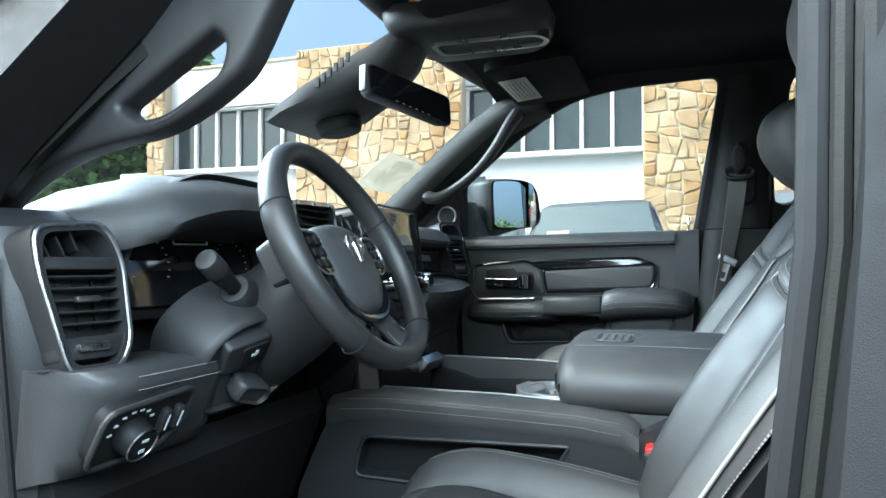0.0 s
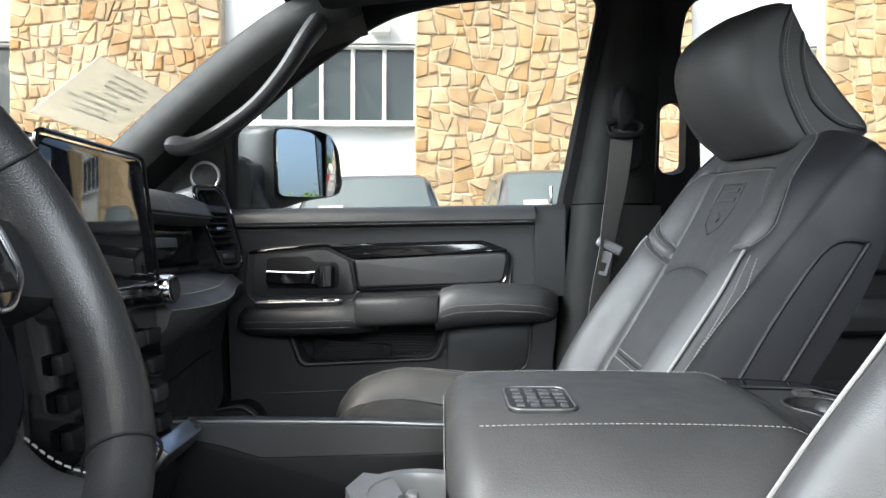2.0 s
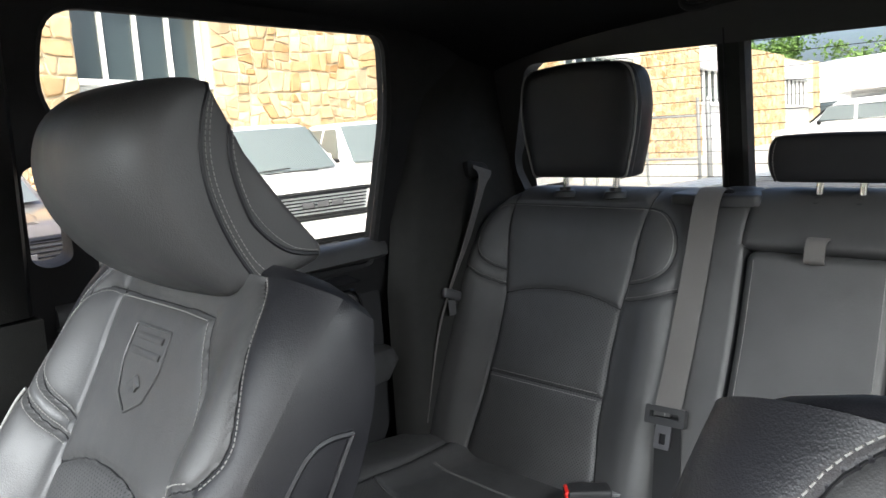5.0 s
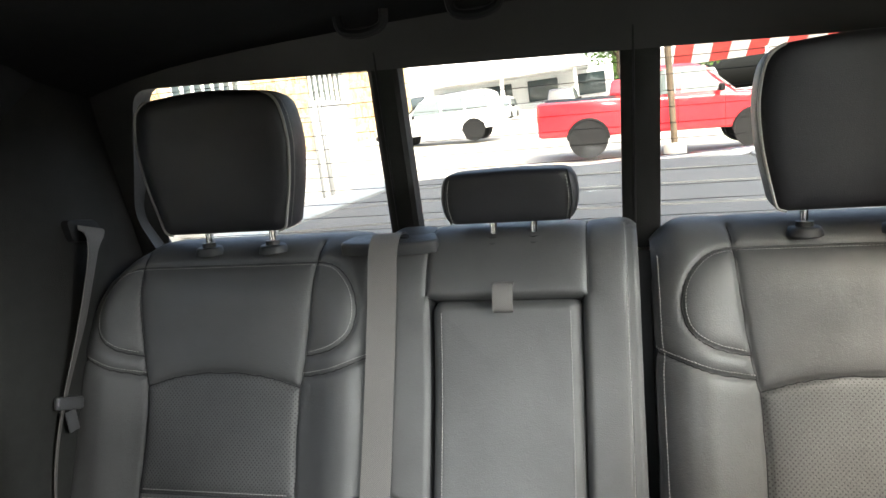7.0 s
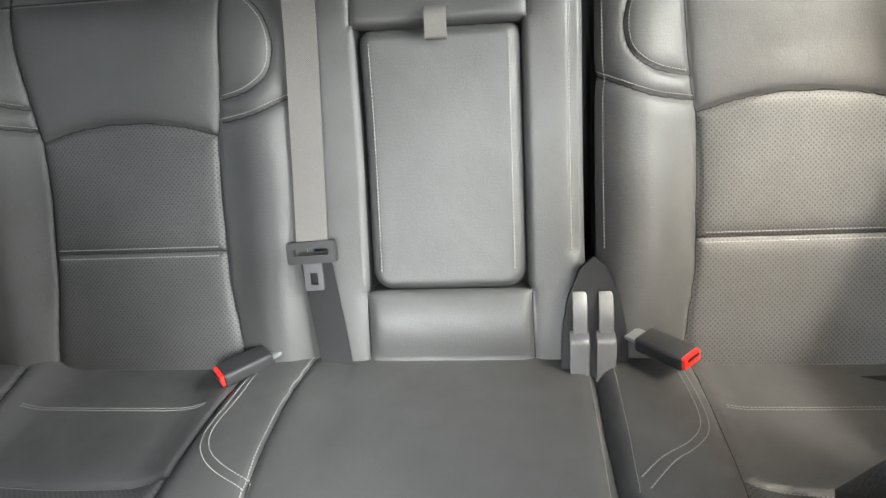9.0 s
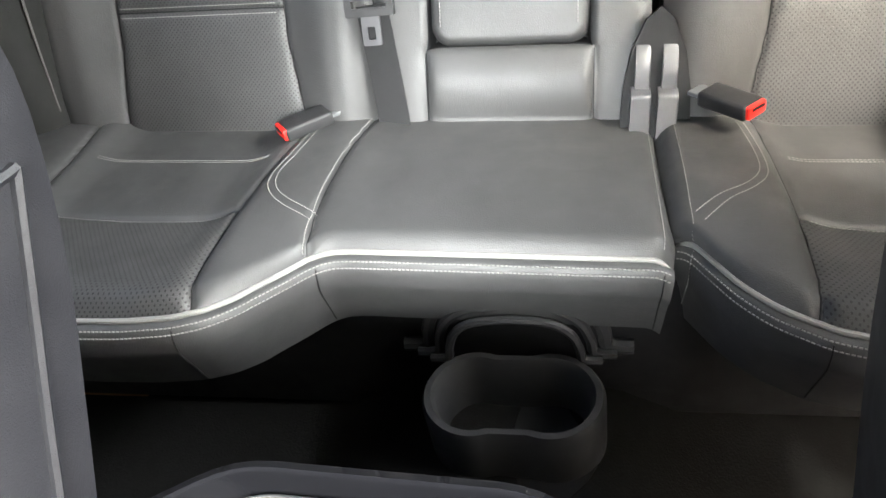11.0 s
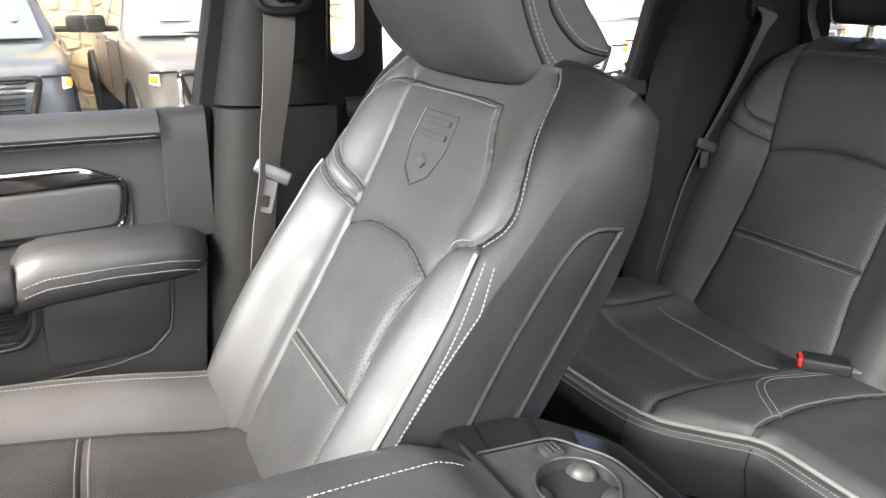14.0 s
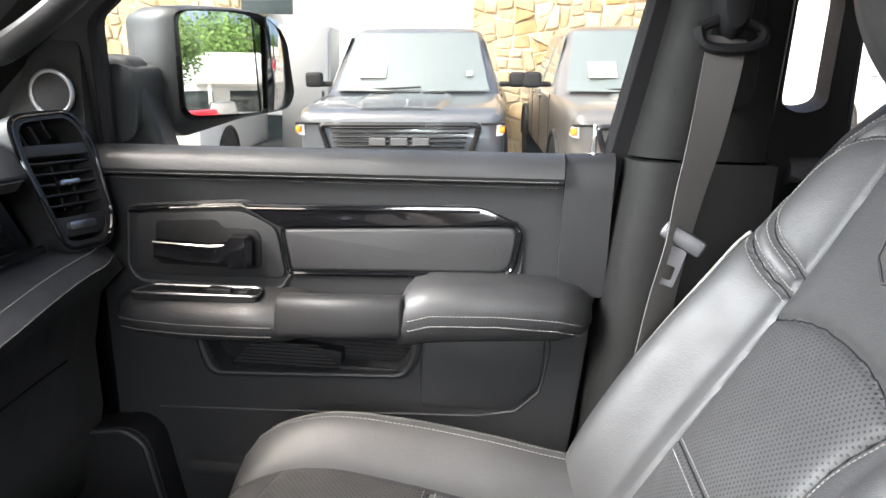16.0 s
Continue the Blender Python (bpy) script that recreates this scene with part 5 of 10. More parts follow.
    for sg in (-1, 1):
        pad.stitch(st, lobe[sg][1:-1], -sg * 0.006)
        pad.stitch(st, band[sg][1:], sg * 0.006)
        if sg * inb < 0 or yc < 0:
            pad.stitch(st, np.array([(sg * 0.262, v) if sg > 0 else (float(out(v)) + 0.012, v) for v in np.linspace(0.21 if sg > 0 else 0.46, 0.60, 40)]))
    return pad


FRONT_EDGE = knots1([(-0.80, 0.425), (-0.60, 0.438), (-0.48, 0.442), (-0.384, 0.437), (-0.345, 0.428), (-0.299, 0.403), (-0.268, 0.370), (-0.245, 0.330), (-0.228, 0.298), (-0.208, 0.285)])
FRONT_EDGE_WIDE = knots1([(-0.21, 0.333), (0.165, 0.331), (0.190, 0.334), (0.210, 0.346), (0.235, 0.374), (0.278, 0.417), (0.310, 0.437), (0.343, 0.448), (0.40, 0.456), (0.48, 0.460), (0.64, 0.460), (0.80, 0.450)])


def bench_cushion(lo_y, hi_y, reach, parent, st, insert, inner, loop, wide):
    """A sewn bench cushion. reach: depth of the seat at y; insert, inner, loop: seams as (y, depth)."""
    mid_y = (insert[0] + insert[1]) / 2
    APRON = 0.112
    ss = np.linspace(0, 1, 9)
    zs = [1.140, 1.147, 1.154, 1.160, 1.167, 1.173, 1.178, 1.180, 1.177]
    soft_reach = lambda y: sum(reach(y + k * 0.008) for k in (-1, 0, 1)) / 3

    def base(y, r):
        """r: 0 to 1 over the top, 1 to 2 down the front."""
        e = soft_reach(y)
        k = np.clip(r, 0, 1)
        q = np.clip(r - 1, 0, 1) * APRON
        dip = -0.013 * smooth01(0.17, 0.10, np.abs(y - mid_y)) * smooth01(0.98, 0.60, k)
        swell = 0.010 * smooth01(0.13, 0.19, np.abs(y - mid_y)) * smooth01(0.34, 0.26, np.abs(y - mid_y)) * smooth01(1.0, 0.6, k)
        lip = 0.014 * smooth01(0.93, 1.0, k)
        room = np.minimum(y - lo_y, hi_y - y)
        side = 0.022 * np.clip(1 - room / 0.022, 0, 1) ** 2
        x = 1.125 - e * k - 0.014 * (1 - np.exp(-q / 0.010)) + 0.30 * np.maximum(0, q - 0.035)
        z = np.interp(k * e, ss * 0.46, zs) + dip + swell - lip - side * (1 - 0.5 * (r > 1)) - q
        return np.stack([x, y, z], -1)
    to_r = lambda y, d: d / soft_reach(np.array([y]))[0]
    line2 = lambda knots: np.array([(p[0], to_r(*p)) for p in curve2(knots)])
    sides = [line2(insert[2]), line2(insert[3])]
    k_in = straight2([(insert[0], to_r(insert[0], 0.118)), (insert[1], to_r(insert[1], 0.118))])
    k_mid = line2([(insert[0], 0.268), ((insert[0] + insert[1]) / 2, 0.275), (insert[1], 0.262)])
    loop_ = line2(loop)
    edge_y = np.linspace(lo_y + 0.004, hi_y - 0.004, 160)
    rim = np.stack([edge_y, np.ones(160)], 1)
    seams = [*sides, k_mid, rim]
    if wide:
        seam_m = line2(inner)
        seams.append(seam_m)
    scale = 0.40
    grid_rows = np.concatenate([np.linspace(0.0, 1.0, 112), 1 + np.linspace(0.03, 1.0, 26)])

    class Sheet(Pad):
        def flipped(self, n):
            return n.mean(axis=(0, 1))[2] < 0
    pad = Sheet(lambda a, r: base(a, r / scale), lambda v: np.full(len(v), lo_y), lambda v: np.full(len(v), hi_y), grid_rows * scale, int((hi_y - lo_y) / 0.0045), [np.asarray(l) * (1, scale) for l in seams], 0.0065, 0.011)
    S = lambda line: np.asarray(line) * (1, scale)
    a_, b_ = S(sides[0]), S(sides[1])
    km, ki = S(k_mid), S(k_in)
    y_mid = (insert[0] + insert[1]) / 2
    body_behind(parent, lambda a, r: base(a, r / scale), lambda v: np.full(len(v), lo_y + 0.003), lambda v: np.full(len(v), hi_y - 0.003), np.linspace(0, 1.0, 16) * scale, 0.075, "cushion_shell", LEATHER_SIDE, 0.010)
    front = np.concatenate([km, b_[b_[:, 1] >= km[-1][1]], a_[a_[:, 1] >= km[0][1]][::-1]])
    rear = np.concatenate([a_[a_[:, 1] <= km[0][1]], km, b_[b_[:, 1] <= km[-1][1]][::-1]])
    regions = [("front_panel", LEATHER_PERF, "perforated black leather panel", front), ("rear_insert", LEATHER, "", rear), ("apron", LEATHER, "smooth black front of the cushion", np.array([(-2, scale), (2, scale), (2, 3), (-2, 3)]))]
    if wide:
        m_ = S(seam_m)
        regions.append(("middle_panel", LEATHER, "", np.concatenate([m_, np.array([(-1, scale), (-1, 0)])])))
    regions += [("bolster", LEATHER, "", np.array([(y_mid, -1), (2, -1), (2, 2), (y_mid, 2)])), ("bolster", LEATHER, "", None)]
    pad.cut(parent, regions)
    for l in (sides[0], sides[1]):
        pad.seam(parent, S(l))
    pad.seam(parent, km, r=0.0008)
    for off in (0.0, 0.0045):
        pad.stitch(st, ki[2:-2], off, width=0.0009)
    pad.stitch(st, km[2:-2], 0.004, width=0.0009)
    for off in (0.0, 0.009):
        pad.stitch(st, offset2(S(loop_), off)[1:], width=0.0011)
    if wide:
        pad.seam(parent, m_, r=0.0008)
        pad.stitch(st, m_[1:-1], -0.005)
        pad.stitch(st, S([(lo_y + 0.012, r) for r in np.linspace(0.05, 0.97, 60)]), width=0.0009)
    else:
        pad.stitch(st, S([(hi_y - 0.020, r) for r in np.linspace(0.05, 1.9, 60)]), width=0.0009)
    p, n = pad.at(S(rim), 0.003)
    part("piping", tube(p, 0.0034, 8), PIPING, parent, "pale contrast piping")
    for r in (1.062, 1.115):
        pad.stitch(st, S([(y, r) for y in edge_y]), width=0.0017)
    for y in ((0.340, 0.205, lo_y + 0.010) if wide else (-0.345,)):
        pad.seam(parent, S([(y, r) for r in np.linspace(1.08, 1.95, 12)]))
    return pad


# passenger side and middle of the bench are one piece, the driver side another
big = thing("rear_bench_seat", (0.9, 0.30, 0.82), "black leather rear bench, wide part with the folding armrest", "bench seat", "rear seats")
st = Stitches()
rear_back(0.476, -1, big, st)
bench_cushion(-0.205, 0.785, FRONT_EDGE_WIDE, big, st, (0.324, 0.646, [(0.286, 0.0), (0.310, 0.09), (0.322, 0.18), (0.326, 0.29), (0.329, 0.38), (0.323, 0.4425)], [(0.680, 0.0), (0.655, 0.13), (0.646, 0.27), (0.646, 0.38), (0.650, 0.459)]), [(0.205, 0.0), (0.216, 0.07), (0.222, 0.144), (0.220, 0.27), (0.213, 0.348)], [(0.292, 0.045), (0.299, 0.126), (0.307, 0.190), (0.296, 0.235), (0.266, 0.269), (0.222, 0.292)], True)
rear_headrest(big, 0.455, 0.270, 0.226, 1.718, 1.322, 0.10, st)
rear_headrest(big, -0.011, 0.210, 0.085, 1.707, 1.335, 0.09, st)

# middle of the back: recess for the armrest, pad above, roll below
REC = (0.150, 0.537, 0.122)


def middle_base(a, s_):
    well = smooth01(REC[0], REC[0] + 0.008, s_) * smooth01(REC[1], REC[1] - 0.008, s_) * smooth01(REC[2], REC[2] - 0.008, np.abs(a))
    roll = 0.012 * np.sin(np.pi * np.clip((s_ - 0.055) / 0.095, 0, 1)) * smooth01(0.13, 0.105, np.abs(a))
    edge = 0.014 * np.clip(1 - (0.197 - np.abs(a)) / 0.02, 0, 1) ** 2
    return rear_at(0.0 - a, s_, 0.004 + roll - 0.030 * well - edge)


m_seams = [straight2([(sg * 0.123, a), (sg * 0.122, b)]) for sg in (-1, 1) for a, b in ((0.02, 0.15), (0.537, 0.69))]
m_edge = straight2([(0.182, 0.21), (0.182, 0.66)])
mid = Pad(middle_base, lambda v: np.full(len(v), -0.196), lambda v: np.full(len(v), 0.194), np.linspace(0.03, 0.69, 170), 110, m_seams + [m_edge], 0.005, 0.009)
mid.cut(big, [("middle_foot", LEATHER, "", np.array([(-0.123, 0), (0.123, 0), (0.123, 0.150), (-0.123, 0.150)])), ("armrest_recess", DARK, "dark recess behind the armrest", np.array([(-0.1205, 0.152), (0.1205, 0.152), (0.1205, 0.535), (-0.1205, 0.535)])), ("middle_top", LEATHER, "", np.array([(-0.123, 0.53), (0.123, 0.53), (0.123, 0.8), (-0.123, 0.8)])), ("middle_side", LEATHER, "", np.array([(0, 0), (0.4, 0), (0.4, 0.8), (0, 0.8)])), ("middle_side", LEATHER, "", None)])
body_behind(big, middle_base, lambda v: np.full(len(v), -0.195), lambda v: np.full(len(v), 0.193), np.linspace(0.03, 0.69, 20), 0.085, "middle_back", LEATHER_SIDE, 0.034)
for line in m_seams:
    mid.seam(big, line)
mid.stitch(st, m_edge, 0.004)
st.finish(big)
arm = thing("folding_armrest", tuple(rear_at(0.0, np.array(0.2), 0.0)), "folded up black leather middle armrest with a grey pull loop", "armrest")


def arm_base(a, s_):
    """A cushion with rounded corners that fills the recess."""
    r = np.where(s_ < 0.34, 0.034, 0.020)
    dx, dy = np.maximum(np.abs(a) - (0.115 - r), 0), np.maximum(np.abs(s_ - 0.342) - (0.188 - r), 0)
    room = r - np.hypot(dx, dy)
    room = np.where((dx == 0) & (dy == 0), np.minimum(0.115 - np.abs(a), 0.188 - np.abs(s_ - 0.342)), room)
    return rear_at(0.0 - a, s_, 0.013 - 0.040 * (1 - np.sqrt(np.clip(1 - (1 - np.clip(room / 0.016, 0, 1)) ** 2, 0, 1))) + 0.003 * smooth01(0.0, 0.11, room))


a_side = [straight2([(sg * 0.101, 0.185), (sg * 0.101, 0.515)]) for sg in (-1, 1)]
pad_ = Pad(arm_base, lambda v: np.full(len(v), -0.1145), lambda v: np.full(len(v), 0.1145), np.linspace(0.1545, 0.5295, 120), 74, a_side, 0.001, 0.006, 0.0012)
pad_.cut(arm, [("pad", LEATHER, "", None)])
ast = Stitches()
for sg, l in zip((-1, 1), a_side):
    pad_.stitch(ast, l, sg * 0.004)
ast.finish(arm)
q = [V(rear_at(0.0, np.array(v), d)) for v, d in ((0.552, 0.010), (0.545, 0.026), (0.530, 0.030), (0.515, 0.028), (0.512, 0.022))]
part("pull_loop", ribbon(smooth_line(q, 14), 0.030, 0.004, (0, 1, 0)), WEBBING, arm, "grey webbing pull loop")

small = thing("rear_bench_seat", (0.9, -0.48, 0.82), "black leather rear bench, narrow driver side part", "bench seat", "rear seats")
st = Stitches()
rear_back(-0.490, 1, small, st)
bench_cushion(-0.785, -0.212, FRONT_EDGE, small, st, (-0.646, -0.345, [(-0.665, 0.0), (-0.648, 0.13), (-0.642, 0.27), (-0.642, 0.38), (-0.645, 0.437)], [(-0.335, 0.0), (-0.344, 0.06), (-0.347, 0.219), (-0.343, 0.321), (-0.339, 0.378), (-0.333, 0.423)]), None, [(-0.311, 0.040), (-0.319, 0.120), (-0.318, 0.175), (-0.300, 0.211), (-0.262, 0.240), (-0.232, 0.270)], False)
rear_headrest(small, -0.484, 0.262, 0.226, 1.712, 1.322, 0.10, st)
st.finish(small)
for yy, par in ((-0.196, big), (-0.232, small)):
    part("hinge_bracket", slab(round_poly([(1.078, 1.10), (1.098, 1.235), (1.13, 1.265), (1.20, 1.10)], 0.015), 0.020, FACE_DRIVER(yy)), BRACKET, par, "bare grey metal hinge bracket")
    part("hinge_cover", slab(round_poly([(1.060, 1.10), (1.076, 1.205), (1.12, 1.205), (1.12, 1.10)], 0.008), 0.027, FACE_DRIVER(yy - 0.002)), BRACKET, par)
# dark slab laid over the backs to draw the shaded notch between them
nm_ = basis((1.122, -0.206, 1.225), (0, -1, 0), (0.40, 0, 1))
arch_ = [(-0.048, -0.10), (-0.045, -0.03), (-0.036, 0.02), (-0.018, 0.062), (0.0, 0.078), (0.018, 0.062), (0.036, 0.02), (0.045, -0.03), (0.048, -0.10)]
part("notch_shade", slab(arch_, 0.012, nm_, 0.0, 1, 0.012), DARK, big, "raised dark slab for the shade in the notch between the seat backs")

# base of the rear bench: moulded board with an arched surround over a tray of two cup wells
base = thing("seat_base_panel", (0.8, YC, 0.80), "black plastic panel under the rear bench with cup holders", "seat base")
part("front_board", slab(round_poly([(-0.76, 0.82), (-0.76, 1.09), (0.76, 1.09), (0.76, 0.82)], 0.01), 0.26, FACE_FRONT(0.815) @ Matrix.Translation((-YC, 0, 0))), DARK, base)
arch = [(0.150, 0.972), (0.118, 0.976), (0.112, 1.005), (0.098, 1.040), (0.065, 1.066), (0.010, 1.074), (-0.010, 1.074), (-0.065, 1.066), (-0.098, 1.040), (-0.112, 1.005), (-0.118, 0.976), (-0.150, 0.972)]
for k, (scale_, dx_, r_) in enumerate(((1.0, 0.0, 0.010), (0.86, -0.012, 0.007), (0.74, -0.022, 0.006))):
    line = smooth_line([(0.806 + dx_, 0.002 + a * scale_, 0.962 + (b - 0.962) * (scale_ if k else 1.0)) for a, b in arch], 60)
    part("cup_surround", tube(line, r_, 8), PLASTIC, base, "moulded arch round the cup holders")
part("surround_plate", slab(round_poly([(-0.118, 0.93), (-0.112, 1.0), (-0.07, 1.060), (0.07, 1.060), (0.112, 1.0), (0.118, 0.93)], 0.03), 0.02, FACE_FRONT(0.800) @ Matrix.Translation((-0.002, 0, 0)), 0.004), DARK, base)
well_out = lambda r: [(0.730 + r * math.sin(q), 0.002 + sg * 0.047 + sg * r * math.cos(q)) for sg, qs in ((1, [math.pi * (-0.62 + 1.24 * i / 22) for i in range(23)]), (-1, [math.pi * (0.62 - 1.24 * i / 22) for i in range(23)])) for q in qs]
tray_rings = [[V((x, y, z)) for x, y in well_out(r)] for r, z in ((0.068, 0.84), (0.068, 0.962), (0.064, 0.970), (0.056, 0.970), (0.052, 0.962), (0.047, 0.88))]
part("cup_holder", loft(tray_rings, caps=False), PLASTIC, base, "black plastic tray of two cup wells")
part("well_floor", cyl((0.730, 0.002, 0.875), 0.11, 0.01, (0, 0, 1), 32), DARK, base)

# ---------------------------------------------------------------- doors
door = thing("front_door", (-0.2, 0.80, 0.95), "closed passenger front door with black leather and gloss black trim", "car door")
DY = 0.805
fd = FACE_DRIVER(DY)
st = Stitches()
POCKET = round_poly([(-0.436, 1.322, 0.01), (-0.405, 1.240, 0.018), (-0.124, 1.253, 0.03), (-0.108, 1.275, 0.02), (-0.102, 1.322, 0.01)], 0.02, 5)
grown = lambda loop, k, c=(-0.27, 1.285): [(c[0] + (x - c[0]) * (1 + k * 0.35), c[1] + (z - c[1]) * (1 + k)) for x, z in loop]
part("panel", pierced(round_poly([(-0.560, 1.02), (-0.585, 1.56), (0.168, 1.575), (0.150, 1.30), (0.125, 1.02), (0.05, 0.98), (-0.48, 0.98)], 0.02), grown(POCKET, 0.16), 0.05, fd), SOFT, door)
# padded top roll
rings = []
for i in range(21):
    x = -0.578 + 0.678 * i / 20
    zt = 1.572 + 0.014 * i / 20
    rings.append([V((x, DY - d, zt - h)) for d, h in ((-0.05, 0.0), (0.0, -0.004), (0.018, 0.002), (0.028, 0.014), (0.030, 0.028), (0.024, 0.036), (0.0, 0.040), (-0.05, 0.04))])
roll_ = part("top_roll", loft(rings), LEATHER_DARK, door, "padded black leather top roll")
for dz in (0.0375, 0.0475):
    st.line([(-0.565 + 0.66 * i / 20, DY - (0.027 if dz < 0.04 else 0.0065), 1.572 + 0.014 * i / 20 - dz + 0.004) for i in range(21)], (0, -1, 0.2), 0.0055, 0.004, 0.0011)
rings = []
for i in range(5):
    x = 0.102 + 0.066 * i / 4
    zt = 1.586 + 0.001 * i
    rings.append([V((x, DY - d, zt - h)) for d, h in ((-0.05, 0.0), (0.0, -0.003), (0.010, 0.002), (0.016, 0.012), (0.017, 0.05), (0.015, 0.14), (0.008, 0.20), (-0.05, 0.20))])
part("end_cap", loft(rings), PLASTIC, door)
part("lock_pin", join(cyl((0.140, DY + 0.006, 1.606), 0.0035, 0.05, (0, 0, 1), 10, edge=0.001), cyl((0.140, DY + 0.006, 1.588), 0.010, 0.006, (0, 0, 1), 16)), CHROME, door, "bright lock pin")
# recessed trim field
field = round_poly([(-0.535, 1.395, 0.02), (-0.53, 1.487, 0.015), (-0.352, 1.502, 0.01), (-0.298, 1.476, 0.01), (-0.02, 1.512, 0.03), (0.052, 1.486, 0.03), (0.050, 1.408, 0.02), (-0.285, 1.398, 0.01), (-0.300, 1.372, 0.02), (-0.52, 1.372, 0.02)], 0.015)
part("trim_rim", tube([fd @ V((x, z, 0.001)) for x, z in field], 0.0035, 6, closed=True), PLASTIC, door)
insert = round_poly([(-0.294, 1.466, 0.008), (0.045, 1.486, 0.02), (0.034, 1.418, 0.02), (-0.283, 1.404, 0.008)], 0.01)
part("insert", slab(insert, 0.014, fd, 0.006, 3, 0.010), LEATHER_DARK, door, "padded leather door insert")
part("insert_rim", tube([fd @ V((x, z, 0.006)) for x, z in round_poly([(-0.298, 1.468, 0.008), (0.050, 1.489, 0.022), (0.038, 1.413, 0.022), (-0.287, 1.399, 0.008)], 0.01)], 0.0032, 6, closed=True), GLOSS, door)
strip = round_poly([(-0.352, 1.500, 0.006), (-0.01, 1.511, 0.02), (0.022, 1.498, 0.01), (0.047, 1.489, 0.008), (-0.293, 1.470, 0.006), (-0.308, 1.477, 0.006)], 0.006)
part("gloss_strip", slab(strip, 0.012, fd, 0.004, 2, 0.012), GLOSS, door, "gloss black trim strip")
part("strip_edge", tube([fd @ V(p) for p in ((-0.345, 1.494, 0.014), (-0.2, 1.499, 0.0150), (-0.012, 1.5055, 0.015))], 0.0018, 6), GLOSS, door)
part("strip_edge", tube([fd @ V((x, z, 0.008)) for x, z in ((-0.525, 1.480), (-0.46, 1.490), (-0.356, 1.4985), (-0.305, 1.474), (-0.29, 1.468))], 0.003, 6), GLOSS, door)
# inner handle in its cup
part("handle_bezel", slab(round_poly([(-0.524, 1.385), (-0.520, 1.478), (-0.356, 1.490), (-0.305, 1.465), (-0.292, 1.39)], 0.015), 0.012, fd, 0.004, 2, 0.006), PLASTIC, door)
part("handle_cup", slab(round_poly([(-0.488, 1.402), (-0.488, 1.470), (-0.395, 1.474), (-0.385, 1.462), (-0.335, 1.462), (-0.328, 1.452), (-0.328, 1.402)], 0.012), 0.010, fd, 0.003, 2, 0.008), DARK, door, "dark handle recess")
lever = part("door_handle", loft([[fd @ V((x, z0, 0.012)), fd @ V((x, z1, 0.012)), fd @ V((x, z1 - 0.002, 0.030 * k)), fd @ V((x, z0 + 0.004, 0.034 * k))] for x, z0, z1, k in ((-0.484, 1.412, 0.0 + 1.442, 0.75), (-0.44, 1.411, 1.440, 0.95), (-0.39, 1.412, 1.440, 1.0), (-0.372, 1.410, 1.444, 1.05), (-0.366, 1.404, 1.455, 1.1), (-0.342, 1.406, 1.456, 1.0), (-0.336, 1.410, 1.450, 0.8))]), GLOSS, door, "gloss black door pull lever")
part("lever_edge", tube([fd @ V((x, z, 0.0285)) for x, z in ((-0.482, 1.4405), (-0.44, 1.439), (-0.40, 1.438), (-0.374, 1.440))], 0.0018, 6), CHROME, lever, "chrome edge")


def arm_section(x, z_top, thick, out, back=0.0):
    """Section of an armrest that stands out from the door."""
    r = min(thick * 0.45, 0.022)
    pts = [(0.0, z_top), (out - r * 1.5, z_top), (out - r * 0.5, z_top - r * 0.25), (out, z_top - r), (out + 0.002, z_top - thick * 0.55), (out - r * 0.3, z_top - thick + r * 0.5), (out - r * 1.4, z_top - thick), (0.0, z_top - thick - 0.008)]
    return [V((x, DY + 0.01 - d, z)) for d, z in pts]


front_rest = [(-0.545, 1.352, 0.045, 0.035), (-0.525, 1.366, 0.062, 0.062), (-0.49, 1.370, 0.066, 0.082), (-0.42, 1.371, 0.067, 0.092), (-0.33, 1.374, 0.067, 0.096), (-0.285, 1.376, 0.066, 0.096), (-0.262, 1.372, 0.060, 0.080), (-0.240, 1.356, 0.040, 0.058)]
part("switch_rest", loft([arm_section(*q) for q in front_rest]), LEATHER_DARK, door, "leather rest with window switches", sharp=75)
rear_rest = [(-0.115, 1.385, 0.068, 0.098), (-0.10, 1.405, 0.085, 0.100), (-0.07, 1.414, 0.088, 0.100), (0.02, 1.418, 0.085, 0.098), (0.10, 1.414, 0.078, 0.090), (0.135, 1.404, 0.066, 0.072), (0.152, 1.39, 0.045, 0.04)]
part("armrest", loft([arm_section(*q) for q in rear_rest]), LEATHER_DARK, door, "padded leather armrest", sharp=75)
bar_ = [(-0.284, 1.384, 0.054, 0.098), (-0.280, 1.388, 0.060, 0.103), (-0.19, 1.391, 0.061, 0.104), (-0.113, 1.395, 0.060, 0.104), (-0.107, 1.392, 0.054, 0.100)]
part("pull_bar", loft([[V((x, DY + 0.01 - d, z)) for d, z in [(out - 0.020 + 0.020 * math.copysign(abs(math.cos(q)) ** 0.6, math.cos(q)), zt - th / 2 + th / 2 * math.copysign(abs(math.sin(q)) ** 0.6, math.sin(q))) for q in [2 * math.pi * k / 24 for k in range(24)]]] for x, zt, th, out in bar_]), PLASTIC, door, "black plastic pull bar", sharp=60)
for dz in (0.034, 0.048):
    st.line([V((x, DY + 0.01 - out - 0.002 + (0.002 if dz > 0.04 else 0), zt - dz)) for x, zt, th, out in front_rest[1:-2]], (0, -1, 0), 0.0055, 0.004, 0.0011)
    st.line([V((x, DY + 0.01 - out - 0.002, zt - dz - 0.006)) for x, zt, th, out in rear_rest[1:-1]], (0, -1, 0), 0.0055, 0.004, 0.0011)
